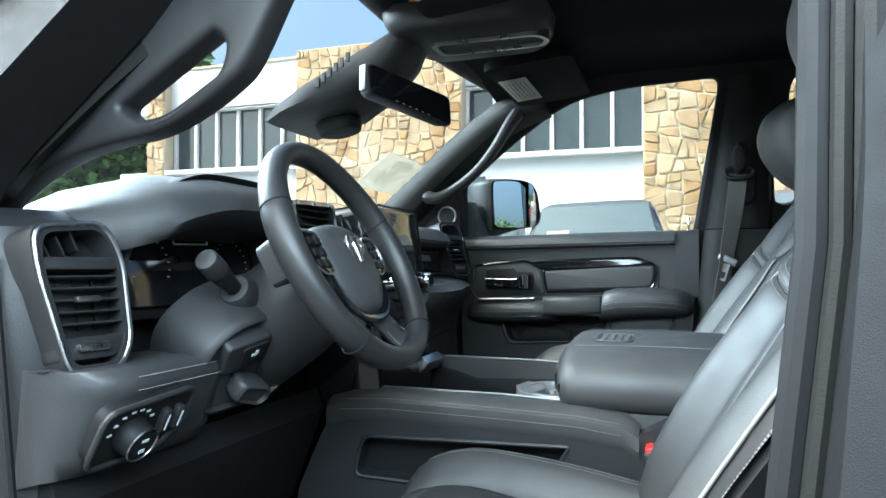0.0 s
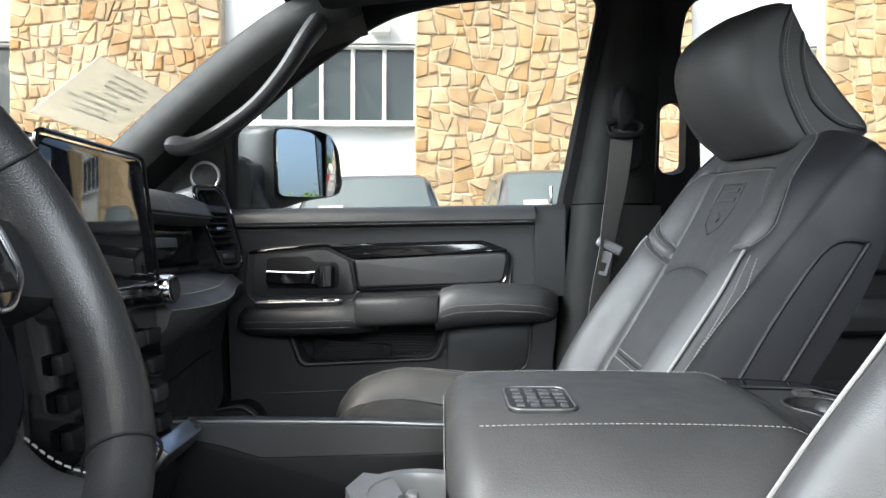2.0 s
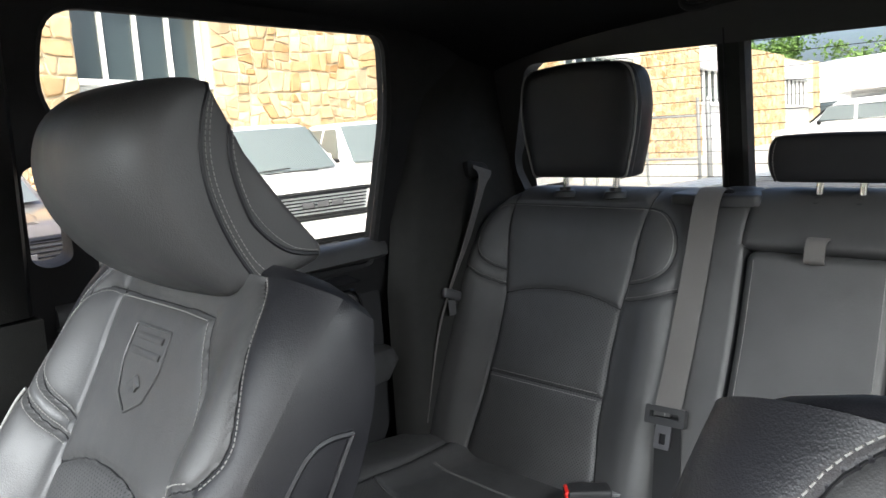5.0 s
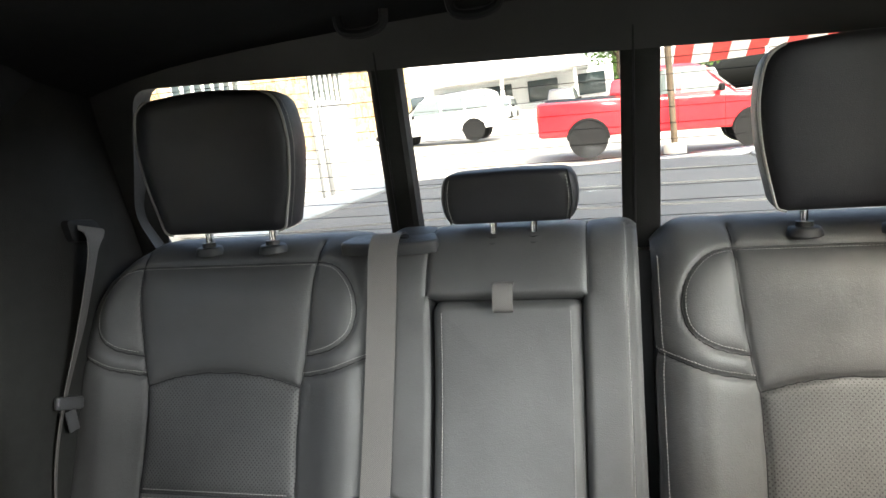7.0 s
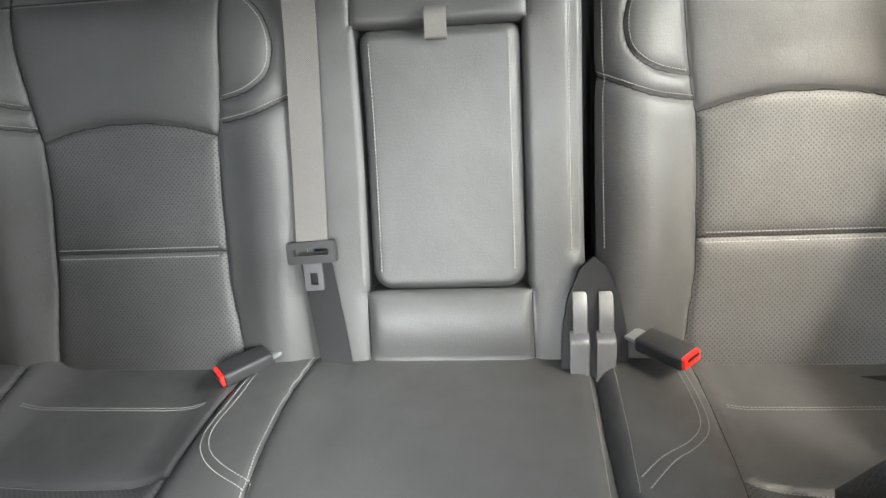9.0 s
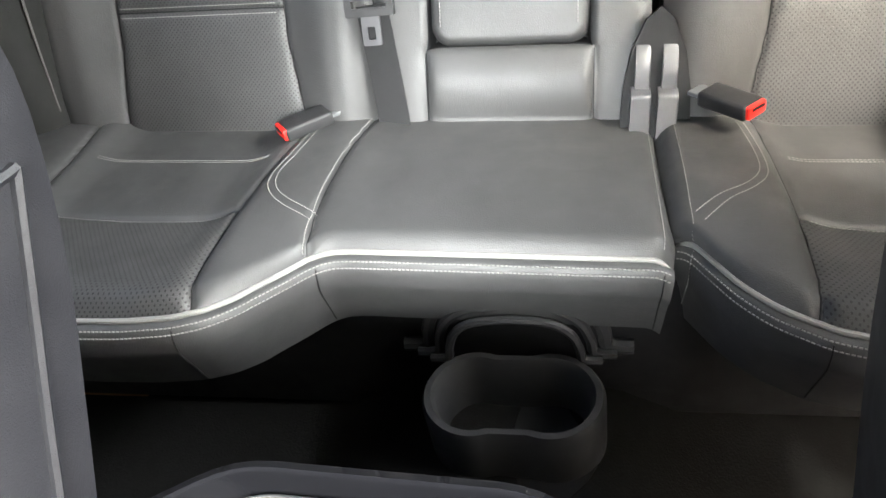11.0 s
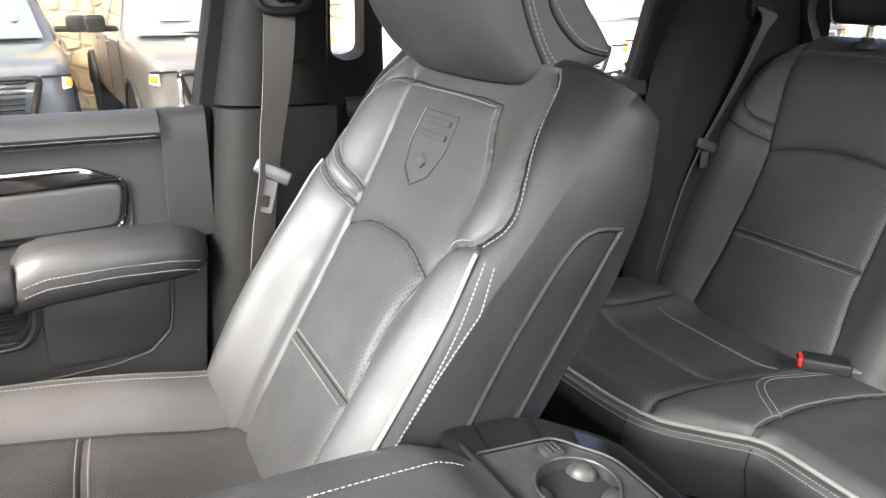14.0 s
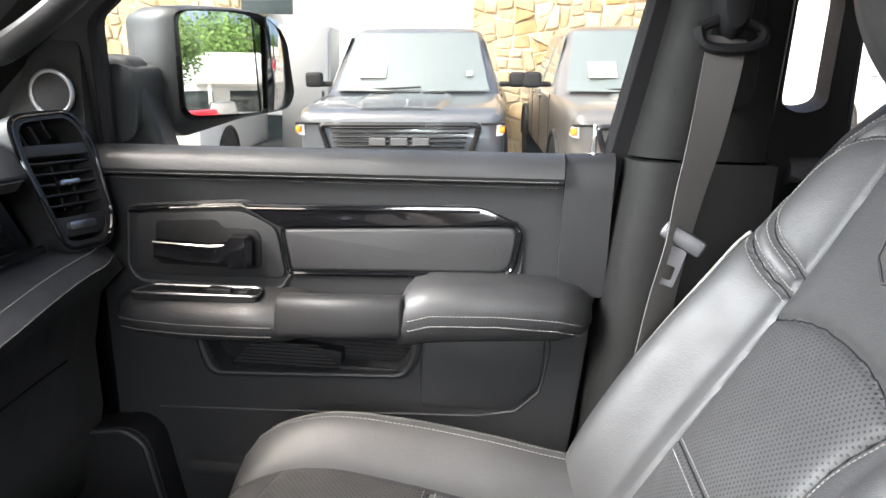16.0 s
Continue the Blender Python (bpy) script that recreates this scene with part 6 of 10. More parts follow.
sw = round_poly([(-0.500, 0.735), (-0.487, 0.778), (-0.320, 0.778), (-0.312, 0.735)], 0.012)
flat = basis((0, 0, 1.3865), (1, 0, 0.022), (0, 1, 0))
pl = part("switch_plate", slab(sw, 0.01, flat, 0.002, 2, 0.0), DARK, door, "dark switch plate with a bright rim")
part("plate_rim", tube([flat @ V((x, y, 0.0005)) for x, y in sw], 0.0016, 6, closed=True), SATIN, pl)
part("pull_cup", slab(round_poly([(-0.478, 0.742), (-0.470, 0.770), (-0.405, 0.770), (-0.405, 0.742)], 0.006), 0.004, flat, 0.001, 1, 0.002), DARK, pl)
part("switch", rbox((-0.375, 0.756, 1.3805), (0.035, 0.016, 0.008), 0.002), PLASTIC, pl)
part("switch", rbox((-0.338, 0.764, 1.3805), (0.014, 0.009, 0.006), 0.002), PLASTIC, pl)
part("switch", rbox((-0.338, 0.748, 1.3805), (0.014, 0.009, 0.006), 0.002), PLASTIC, pl)
# map pocket
part("pocket_lip", loft([[fd @ V((x, z, d)) for x, z in grown(POCKET, k)] for k, d in ((0.30, -0.001), (0.27, 0.004), (0.16, 0.007), (0.08, 0.006), (0.02, 0.001), (0.0, -0.006), (-0.03, -0.044))], caps=False), SOFT, door, "raised rim of the map pocket")
part("pocket_back", slab(grown(POCKET, 0.05), 0.004, fd, 0, 1, -0.040), DARK, door, "dark ribbed map pocket")
for i in range(10):
    part("pocket_rib", rbox((-0.170 + 0.0006 * i, DY + 0.038, 1.262 + i * 0.0062), (0.128, 0.004, 0.0030), 0.001, 1), PLASTIC, door)
part("bottle_guard", slab(round_poly([(-0.385, 1.240, 0.004), (-0.385, 1.290, 0.006), (-0.212, 1.274, 0.006), (-0.214, 1.248, 0.004)], 0.005), 0.026, fd, 0.002, 2, -0.012), DARK, door)
for i in range(7):
    part("pocket_rib", rbox((-0.300, DY + 0.0115, 1.249 + i * 0.0055), (0.165 - 0.010 * i, 0.003, 0.0026), 0.001, 1), PLASTIC, door)
part("pocket_floor", rbox((-0.165, DY + 0.02, 1.252), (0.10, 0.036, 0.006), 0.002, 1), PLASTIC, door)
part("lower_seam", tube([fd @ V((x, z, 0.0)) for x, z in ((-0.50, 1.168), (-0.2, 1.181), (0.0, 1.191), (0.055, 1.203), (0.088, 1.235), (0.098, 1.29), (0.10, 1.33))], 0.0022, 6), PLASTIC, door, "thin seam line")
part("lower_panel", slab(round_poly([(-0.09, 1.20), (-0.09, 1.33), (0.094, 1.33), (0.09, 1.245), (0.045, 1.205)], 0.015), 0.006, fd, 0.004, 2, 0.004), SOFT, door)
part("kick_rail", rbox((-0.23, DY + 0.0, 1.075), (0.45, 0.04, 0.035), 0.012), PLASTIC, door)
st.finish(door)

kick = thing("kick_panel", (-0.56, 0.76, 0.90), "black plastic kick panel in the passenger footwell", "trim panel")
kp_ = round_poly([(-0.70, 0.86, 0.01), (-0.70, 1.135, 0.01), (-0.52, 1.160, 0.025), (-0.492, 1.140, 0.025), (-0.440, 0.92, 0.02), (-0.44, 0.86, 0.01)], 0.02)
part("board", slab(kp_, 0.05, FACE_DRIVER(0.752), 0.004), DARK, kick)
part("raised_edge", tube([FACE_DRIVER(0.748) @ V((x * 1.0 - 0.006, z - 0.006, 0)) for x, z in kp_], 0.005, 8, closed=True), SOFT, kick, "paler raised edge")

# rear passenger door
rdoor = thing("rear_door", (0.8, 0.82, 0.95), "closed rear passenger door with black trim", "car door")
ry = 0.828
rf = FACE_DRIVER(ry)
part("panel", slab(round_poly([(0.40, 0.98), (0.40, 1.60), (1.06, 1.618), (1.06, 1.20), (0.90, 0.98)], 0.02), 0.05, rf, 0.006), SOFT, rdoor)
part("top_roll", loft([[V((x, ry - d, 1.600 + 0.02 * (x - 0.4) / 0.66 - h)) for d, h in ((-0.05, 0.0), (0.0, -0.004), (0.018, 0.002), (0.028, 0.014), (0.030, 0.035), (0.0, 0.048), (-0.05, 0.05))] for x in (0.40, 0.62, 0.84, 1.065)]), LEATHER_DARK, rdoor, "padded black leather top roll")
part("insert", slab(round_poly([(0.55, 1.44), (0.55, 1.505), (0.98, 1.515), (1.0, 1.45)], 0.02), 0.014, rf, 0.006, 3, 0.012), LEATHER_DARK, rdoor)
part("insert_rim", tube([rf @ V((x, z, 0.01)) for x, z in round_poly([(0.545, 1.434), (0.545, 1.51), (0.985, 1.521), (1.006, 1.445)], 0.02)], 0.0032, 6, closed=True), GLOSS, rdoor)
part("gloss_strip", slab(round_poly([(0.53, 1.53), (0.53, 1.545), (0.96, 1.555), (1.0, 1.535)], 0.006), 0.012, rf, 0.003, 2, 0.012), GLOSS, rdoor)
part("armrest", loft([[p + V((0, ry - DY, 0)) for p in arm_section(x, zt, th, out)] for x, zt, th, out in ((0.45, 1.37, 0.06, 0.06), (0.55, 1.385, 0.08, 0.09), (0.8, 1.395, 0.085, 0.095), (1.0, 1.395, 0.08, 0.09), (1.06, 1.38, 0.05, 0.05))]), LEATHER_DARK, rdoor)
drd = thing("rear_door", (0.8, -0.79, 0.95), "closed rear driver side door with black trim", "car door")
part("panel", slab(round_poly([(-1.06, 0.98), (-1.06, 1.60), (-0.30, 1.60), (-0.30, 0.98)], 0.02), 0.05, basis((0, -0.775, 0), (-1, 0, 0), (0, 0, 1)), 0.006), SOFT, drd)
part("top_roll", tube([(0.30, -0.765, 1.59), (1.07, -0.765, 1.60)], 0.025, 10), LEATHER_DARK, drd)

# ---------------------------------------------------------------- passenger door mirror
wm = thing("wing_mirror", (-0.46, 0.95, 1.58), "large black door mirror with a convex strip", "wing mirror")
gm = basis((-0.442, 1.000, 1.700), (0.66, 0.75, 0.02), (0.02, 0.0, 1))
shape = [(x * 1.07 + 0.006, y) for x, y in round_poly([(-0.092, -0.088, 0.022), (-0.096, 0.076, 0.020), (-0.02, 0.084, 0.03), (0.050, 0.082, 0.05), (0.090, 0.050, 0.05), (0.104, -0.050, 0.03), (0.092, -0.074, 0.02), (0.03, -0.084, 0.03)], 0.03, 6)]


def shell_ring(k, z, sx, chin):
    """Outline of the mirror shell, z in front of the rim, with its chin drawn down."""
    out = []
    for x, y in shape:
        low = step(-0.03, -0.085, y) * math.exp(-((x + 0.055) / 0.05) ** 2)
        out.append(gm @ V((x * k + sx, y * k - chin * low, z)))
    return out


part("housing", loft([shell_ring(*q) for q in ((1.0, -0.036, 0, 0.0), (1.0, 0.000, 0, 0.0), (1.012, 0.004, -0.002, 0.006), (1.03, 0.001, -0.004, 0.018), (1.06, -0.006, -0.010, 0.027), (1.08, -0.030, -0.020, 0.027), (1.06, -0.065, -0.030, 0.020), (0.98, -0.095, -0.040, 0.01), (0.80, -0.118, -0.045, 0.0), (0.40, -0.130, -0.045, 0.0))], caps=False), SOFT, wm, "black mirror housing")
part("backing", slab([(x * 0.99, y * 0.99) for x, y in shape], 0.004, gm, 0, 1, -0.034), DARK, wm)
gl = basis(gm @ V((-0.012, 0.0, 0.0)), (0.545, 0.838, 0.0), (-0.032, 0.020, 1))
cut_x = 0.062
pane_ = []
for (xa_, ya_), (xb_, yb_) in zip(shape, shape[1:] + shape[:1]):
    if xa_ <= cut_x:
        pane_.append((xa_, ya_))
    if (xa_ - cut_x) * (xb_ - cut_x) < 0:
        pane_.append((cut_x, ya_ + (yb_ - ya_) * (cut_x - xa_) / (xb_ - xa_)))
part("mirror_glass", slab([(x * 0.975 + 0.012, y * 0.975) for x, y in pane_], 0.006, gl, 0.0, 1, 0.0), MIRROR, wm, "reflecting mirror glass")
strip_rows = []
for i in range(9):
    u = i / 8
    x = 0.0625 + 0.0505 * u
    top = 0.079 - 0.046 * max(0.0, (u - 0.12) / 0.88) ** 1.9
    bot = -0.080 + 0.012 * u ** 2
    strip_rows.append([gm @ V((x, bot + (top - bot) * v / 10, 0.002 + 0.007 * (1 - (2 * v / 10 - 1) ** 2) * 0.6 + 0.004 * math.sin(math.pi * u) + 0.012 * (1 - u) - 0.012)) for v in range(11)])
cs = bmesh.new()
grid_ = [[cs.verts.new(p) for p in row] for row in strip_rows]
for i in range(8):
    for k in range(10):
        cs.faces.new((grid_[i][k], grid_[i + 1][k], grid_[i + 1][k + 1], grid_[i][k + 1]))
bmesh.ops.solidify(cs, geom=cs.faces[:], thickness=0.003)
part("convex_strip", cs, MIRROR, wm, "convex strip of the mirror")
part("strip_line", tube([gm @ V((0.0620, 0.080, 0.004)), gm @ V((0.0620, -0.081, 0.004))], 0.0016, 5), DARK, wm)
arm_rings = []
for x, y, hw, z0, z1 in ((-0.580, 0.852, 0.040, 1.575, 1.690), (-0.572, 0.885, 0.038, 1.592, 1.688), (-0.558, 0.920, 0.036, 1.612, 1.690), (-0.545, 0.950, 0.034, 1.622, 1.700), (-0.535, 0.972, 0.034, 1.625, 1.720), (-0.520, 1.000, 0.034, 1.63, 1.722)):
    arm_rings.append([V((x + hw * math.copysign(abs(math.cos(q)) ** 0.45, math.cos(q)), y + 0.3 * hw * math.cos(q), (z0 + z1) / 2 + (z1 - z0) / 2 * math.copysign(abs(math.sin(q)) ** 0.45, math.sin(q)))) for q in [2 * math.pi * k / 24 for k in range(24)]])
part("arm", loft(arm_rings), SOFT, wm, "black mirror arm")
part("foot", slab(round_poly([(-0.62, 1.55), (-0.62, 1.705), (-0.555, 1.705), (-0.515, 1.60), (-0.50, 1.55)], 0.02), 0.05, FACE_DRIVER(0.875), 0.012, 3), SOFT, wm)

# ---------------------------------------------------------------- dashboard
dash = thing("dashboard", (-0.7, YC, 1.0), "black soft skinned dashboard with stitched leather pads and gloss trim", "dashboard")
st = Stitches()


def dash_top(y):
    """Profile of the upper dash at y."""
    hood = step(-0.72, -0.60, y) * step(-0.24, -0.34, y)
    lift = 0.030 * hood
    back = 0.02 * hood
    end = step(0.66, 0.79, y - YC) + 1.35 * step(0.50, 0.82, YC - y)
    drop = 0.045 * end
    q = 0.085 * step(0.60, 0.69, y) + 0.11 * step(-0.63, -0.71, y)
    return [(-1.16 + 0.08 * abs(y), 1.465), (-1.02, 1.52 - drop * 0.5), (-0.88, 1.565 + lift * 0.5 - drop), (-0.76, 1.590 + lift * 0.9 - drop), (-0.66 - q * 0.3, 1.598 + lift - drop), (-0.595 + back - q * 0.7, 1.594 + lift * 0.8 - drop), (-0.556 + back - q, 1.578 + lift * 0.6 - drop), (-0.540 + back - q, 1.555 + lift * 0.5 - drop), (-0.552 + back * 0.5 - q, 1.535 + lift * 0.5 - drop), (-0.66, 1.53), (-0.9, 1.46), (-1.16, 1.44)]


ys = [-0.785 + 1.61 * i / 64 for i in range(65)]
part("top_pad", loft([[V((x, y, z)) for x, z in dash_top(y)] for y in ys]), DASH_TOP, dash, "soft black upper dash pad", sharp=60)
line = [V((dash_top(y)[4][0] + 0.01, y, dash_top(y)[4][1] + 0.002)) for y in [-0.70 + 0.02 * i for i in range(24)]]
st.line(line, (0, 0, 1))
pl_ = [V((-0.5385, y, 1.549)) for y in [0.16 + 0.02 * i for i in range(23)]]
st.line(pl_, (1, 0, 0))
part("pad_seam", tube([V((-0.5395, y, 1.5525)) for y in [0.16 + 0.02 * i for i in range(23)]], 0.0018, 6), DARK, dash)

# passenger side: recess with gloss panel, shelf edge, lower pad
part("recess", slab(round_poly([(0.12, 1.455), (0.12, 1.545), (0.60, 1.545), (0.66, 1.455)], 0.01), 0.05, FACE_REAR(-0.585), 0.004), DARK, dash)
part("gloss_panel", slab(round_poly([(0.13, 1.465), (0.13, 1.525), (0.585, 1.525), (0.62, 1.465)], 0.008), 0.012, FACE_REAR(-0.575), 0.003), GLOSS, dash, "gloss black passenger panel")
part("badge", slab(round_poly([(0.40, 1.495), (0.40, 1.512), (0.50, 1.512), (0.51, 1.495)], 0.003), 0.003, FACE_REAR(-0.573), 0.001), STEEL, dash, "grey badge with unreadable bars")
part("shelf_trim", tube([(-0.552, 0.12, 1.457), (-0.552, 0.635, 1.457)], 0.006, 8), GLOSS, dash)


def dash_low(y):
    a = step(0.10, 0.20, y)
    e = step(0.80, 0.70, y)
    w = 0.10 * step(0.22, 0.76, y)
    return [(-0.64, 1.455), (-0.56 - w * 0.5, 1.452), (-0.50 + 0.02 * a * e - w, 1.446), (-0.462 + 0.025 * a * e - w, 1.436), (-0.445 + 0.028 * a * e - w, 1.420), (-0.448 + 0.02 * a - w, 1.400), (-0.475 - w * 0.9, 1.36), (-0.53 - w * 0.5, 1.28), (-0.575, 1.18), (-0.60, 1.05), (-0.75, 0.95), (-0.95, 1.0), (-0.95, 1.40)]


yl = [0.13 + 0.645 * i / 26 for i in range(27)]
part("lower_pad", loft([[V((x, y, z)) for x, z in dash_low(y)] for y in yl]), LEATHER, dash, "stitched leather lower dash pad", sharp=50)
for k, dz in ((3, 0.001), (4, 0.0)):
    st.line([V((dash_low(y)[k][0] + 0.001, y, dash_low(y)[k][1] + dz)) for y in yl], (0.6, 0, 0.8))
part("glovebox_line", tube([V((dash_low(y)[7][0] + 0.0005, y, 1.28)) for y in yl[2:24]], 0.002, 6), DARK, dash)


# vent towers at the ends
def vent_tower(y0, z0, slant, lean, x0, rake, rim):
    """An upright oval air vent at an end of the dash. slant: its sideways lean."""
    m = basis((x0, y0, z0), (lean, 1, 0), (rake, slant, 1))
    outer = round_poly([(-0.040, -0.100, 0.02), (-0.066, 0.030, 0.03), (-0.066, 0.086, 0.025), (0.040, 0.094, 0.03), (0.062, 0.045, 0.03), (0.058, -0.066, 0.02), (0.036, -0.100, 0.02)], 0.03, 5)
    inner = [(x * 0.80 + 0.001, y * 0.87) for x, y in outer]
    v = part("air_vent", ring_slab(outer, inner, 0.05, m, 0.012), PLASTIC, dash, "oval air vent with a gloss rim")
    part("vent_rim", tube([m @ V((x * 0.93, y * 0.955, 0.012)) for x, y in outer], 0.0032, 8, closed=True), rim, v, "smooth rim round the vent")
    part("vent_well", slab(inner, 0.01, m, 0, 1, -0.028), DARK, v, "dark vent interior")
    part("vent_bridge", slab(round_poly([(-0.052, 0.030), (-0.050, 0.046), (0.050, 0.046), (0.054, 0.030)], 0.004), 0.03, m, 0.003, 2, 0.010), PLASTIC, v)
    part("vent_foot", slab(round_poly([(-0.046, -0.080), (-0.048, -0.052), (0.050, -0.052), (0.046, -0.070), (0.03, -0.080)], 0.006), 0.03, m, 0.003, 2, 0.008), PLASTIC, v)
    part("thumb_wheel", slab(round_poly([(-0.022, -0.071), (-0.022, -0.060), (0.022, -0.060), (0.022, -0.071)], 0.004), 0.01, m, 0.002, 2, 0.014), SATIN, v)
    for i in range(5):
        part("slat", rbox((0.0, -0.036 + i * 0.0145, -0.004), (0.098, 0.0028, 0.022), 0.001, 1, m @ Matrix.Rotation(radians(0), 4, 'X')), PLASTIC, v)
    for dx in (-0.026, 0.0, 0.026):
        part("fin", rbox((dx, -0.008, -0.018), (0.003, 0.07, 0.016), 0.001, 1, m), DARK, v)
    part("slider", rbox((0.0, -0.007, 0.010), (0.034, 0.008, 0.010), 0.003, 2, m), SATIN, v, "bright vent slider")
    for dx in (-0.02, 0.0, 0.02):
        part("fin", rbox((dx, 0.064, -0.006), (0.003, 0.026, 0.02), 0.001, 1, m @ Matrix.Rotation(radians(20), 4, 'Z')), DARK, v)
    return m


vent_tower(-0.742, 1.447, -0.35, 0.10, -0.572, -0.25, SATIN)
vent_tower(0.722, 1.534, -0.10, 0.27, -0.576, -0.36, GLOSS)

# left end skin of the dash
ends = []
for z, xf, yb in ((1.555, -0.66, -0.80), (1.53, -0.62, -0.822), (1.45, -0.585, -0.83), (1.36, -0.572, -0.825), (1.25, -0.565, -0.815), (1.10, -0.56, -0.80), (0.95, -0.56, -0.79)):
    ends.append([V((xf, -0.66, z)), V((xf + 0.002, -0.70, z)), V((xf, yb + 0.05, z)), V((xf - 0.02, yb + 0.02, z)), V((xf - 0.05, yb, z)), V((xf - 0.16, yb - 0.02, z)), V((-1.0, yb - 0.02, z)), V((-1.0, -0.66, z))])
part("end_skin", loft(ends), SOFT, dash, "grained end of the dash")
part("end_seam", tube([V((-0.618, -0.822, 1.50)), V((-0.600, -0.826, 1.40)), V((-0.592, -0.822, 1.30)), V((-0.585, -0.812, 1.15)), V((-0.58, -0.80, 0.98))], 0.004, 6), DARK, dash)

# driver knee pad with the lamp switch
knee = []
for y, k in ((-0.805, -0.2), (-0.795, 0.15), (-0.785, 0.40), (-0.770, 0.68), (-0.750, 0.88), (-0.725, 0.98), (-0.70, 1.0), (-0.64, 1.0), (-0.59, 1.0), (-0.565, 0.95), (-0.555, 0.7)):
    knee.append([V((-0.60, y, 1.362)), V((-0.56, y, 1.362)), V((-0.56 + 0.058 * k, y, 1.360 + 0.004 * (y + 0.68))), V((-0.56 + 0.072 * k, y, 1.345)), V((-0.56 + 0.068 * k, y, 1.328)), V((-0.56 + 0.055 * k, y, 1.30)), V((-0.56 + 0.04 * k, y, 1.26)), V((-0.56 + 0.02 * k, y, 1.235)), V((-0.60, y, 1.225))])
part("knee_pad", loft(knee), LEATHER_DARK, dash, "stitched leather knee pad", sharp=60)
for z_, x_ in ((1.350, -0.4885), (1.334, -0.4885)):
    st.line([V((x_, -0.735 + 0.16 * i / 10, z_)) for i in range(11)], (1, 0, 0.3))
lm = basis((-0.500, -0.716, 1.290), (0.05, 1, 0.05), (0.55, 0, 1))
lp = part("lamp_switch_panel", slab(round_poly([(-0.072, -0.038), (-0.068, 0.034), (0.062, 0.040), (0.066, -0.010), (0.03, -0.040)], 0.018), 0.02, lm, 0.003, 2, 0.006), DARK, dash, "black lamp switch panel")
part("panel_rim", tube([lm @ V((x, y, 0.006)) for x, y in round_poly([(-0.075, -0.041), (-0.071, 0.037), (0.065, 0.043), (0.069, -0.010), (0.032, -0.043)], 0.018)], 0.004, 8, closed=True), PLASTIC, lp)
part("knob", cyl(lm @ V((-0.026, -0.002, 0.018)), 0.024, 0.026, lm.to_3x3() @ V((0, 0, 1)), 28, 0.021, 0.003), DARK, lp, "round black lamp knob")
part("knob_ring", tube([lm @ V((-0.026 + 0.0215 * math.cos(a * math.pi / 16), -0.002 + 0.0215 * math.sin(a * math.pi / 16), 0.031)) for a in range(32)], 0.0014, 6, closed=True), SATIN, lp)
for a in range(7):
    an = radians(35 + a * 22)
    part("mark", rbox((-0.026 + 0.033 * math.cos(an), -0.002 + 0.033 * math.sin(an), 0.0075), (0.006, 0.003, 0.001), 0, 1, lm), GAUGE, lp)
for i in range(2):
    part("thumb_wheel", rbox((0.022 + 0.022 * i, 0.006, 0.010), (0.012, 0.034, 0.014), 0.004, 2, lm), PLASTIC, lp)
    part("mark", rbox((0.022 + 0.022 * i, 0.006, 0.0175), (0.002, 0.022, 0.001), 0, 1, lm), GAUGE, lp)
part("mark", rbox((-0.026, 0.005, 0.0325), (0.010, 0.004, 0.001), 0, 1, lm), GAUGE, lp)
part("mark", rbox((-0.026, -0.010, 0.0325), (0.008, 0.005, 0.001), 0, 1, lm), GAUGE, lp)
# lower dash behind the driver's legs
part("lower_board", loft([[V((-0.565, y, 1.24)), V((-0.55, y, 1.20)), V((-0.62, y, 1.02)), V((-0.75, y, 0.92)), V((-0.9, y, 0.95)), V((-0.9, y, 1.24))] for y in (-0.79, -0.6, -0.4, -0.17)]), DARK, dash)

# instrument binnacle and hood
cl = basis((-0.675, -0.415, 1.488), (0, 1, 0), (-0.22, 0, 1))
part("binnacle", slab(round_poly([(-0.20, -0.09), (-0.20, 0.045), (-0.15, 0.085), (0.15, 0.085), (0.20, 0.04), (0.20, -0.09)], 0.03), 0.03, cl, 0.004, 2, -0.004), DARK, dash)
scr = part("gauge_screen", slab(round_poly([(-0.165, -0.072, 0.02), (-0.180, 0.03, 0.03), (-0.13, 0.072, 0.03), (0.13, 0.072, 0.03), (0.17, 0.03, 0.03), (0.15, -0.072, 0.02)], 0.02), 0.006, cl, 0.002, 1, 0.006), SCREEN, dash, "dark reflecting instrument screen")
for gx in (-0.105, 0.105):
    for a in range(15):
        an = radians(-30 + a * 17)
        part("gauge_mark", rbox((gx + 0.043 * math.cos(an), -0.004 + 0.043 * math.sin(an), 0.0065), (0.005, 0.0016, 0.0008), 0, 1, cl), GAUGE, scr)
part("gauge_bar", ring_slab(round_poly([(-0.045, 0.028), (-0.045, 0.042), (0.045, 0.046), (0.045, 0.030)], 0.002, 2), [(x * 0.92, 0.036 + (y - 0.036) * 0.6) for x, y in round_poly([(-0.045, 0.028), (-0.045, 0.042), (0.045, 0.046), (0.045, 0.030)], 0.002, 2)], 0.001, cl, 0.0072), GAUGE, scr)
hood_out = [(-0.222, -0.10), (-0.225, 0.02), (-0.18, 0.085), (-0.10, 0.118), (0.0, 0.124), (0.10, 0.118), (0.16, 0.085), (0.20, 0.02), (0.20, -0.10)]
hood_rings = []
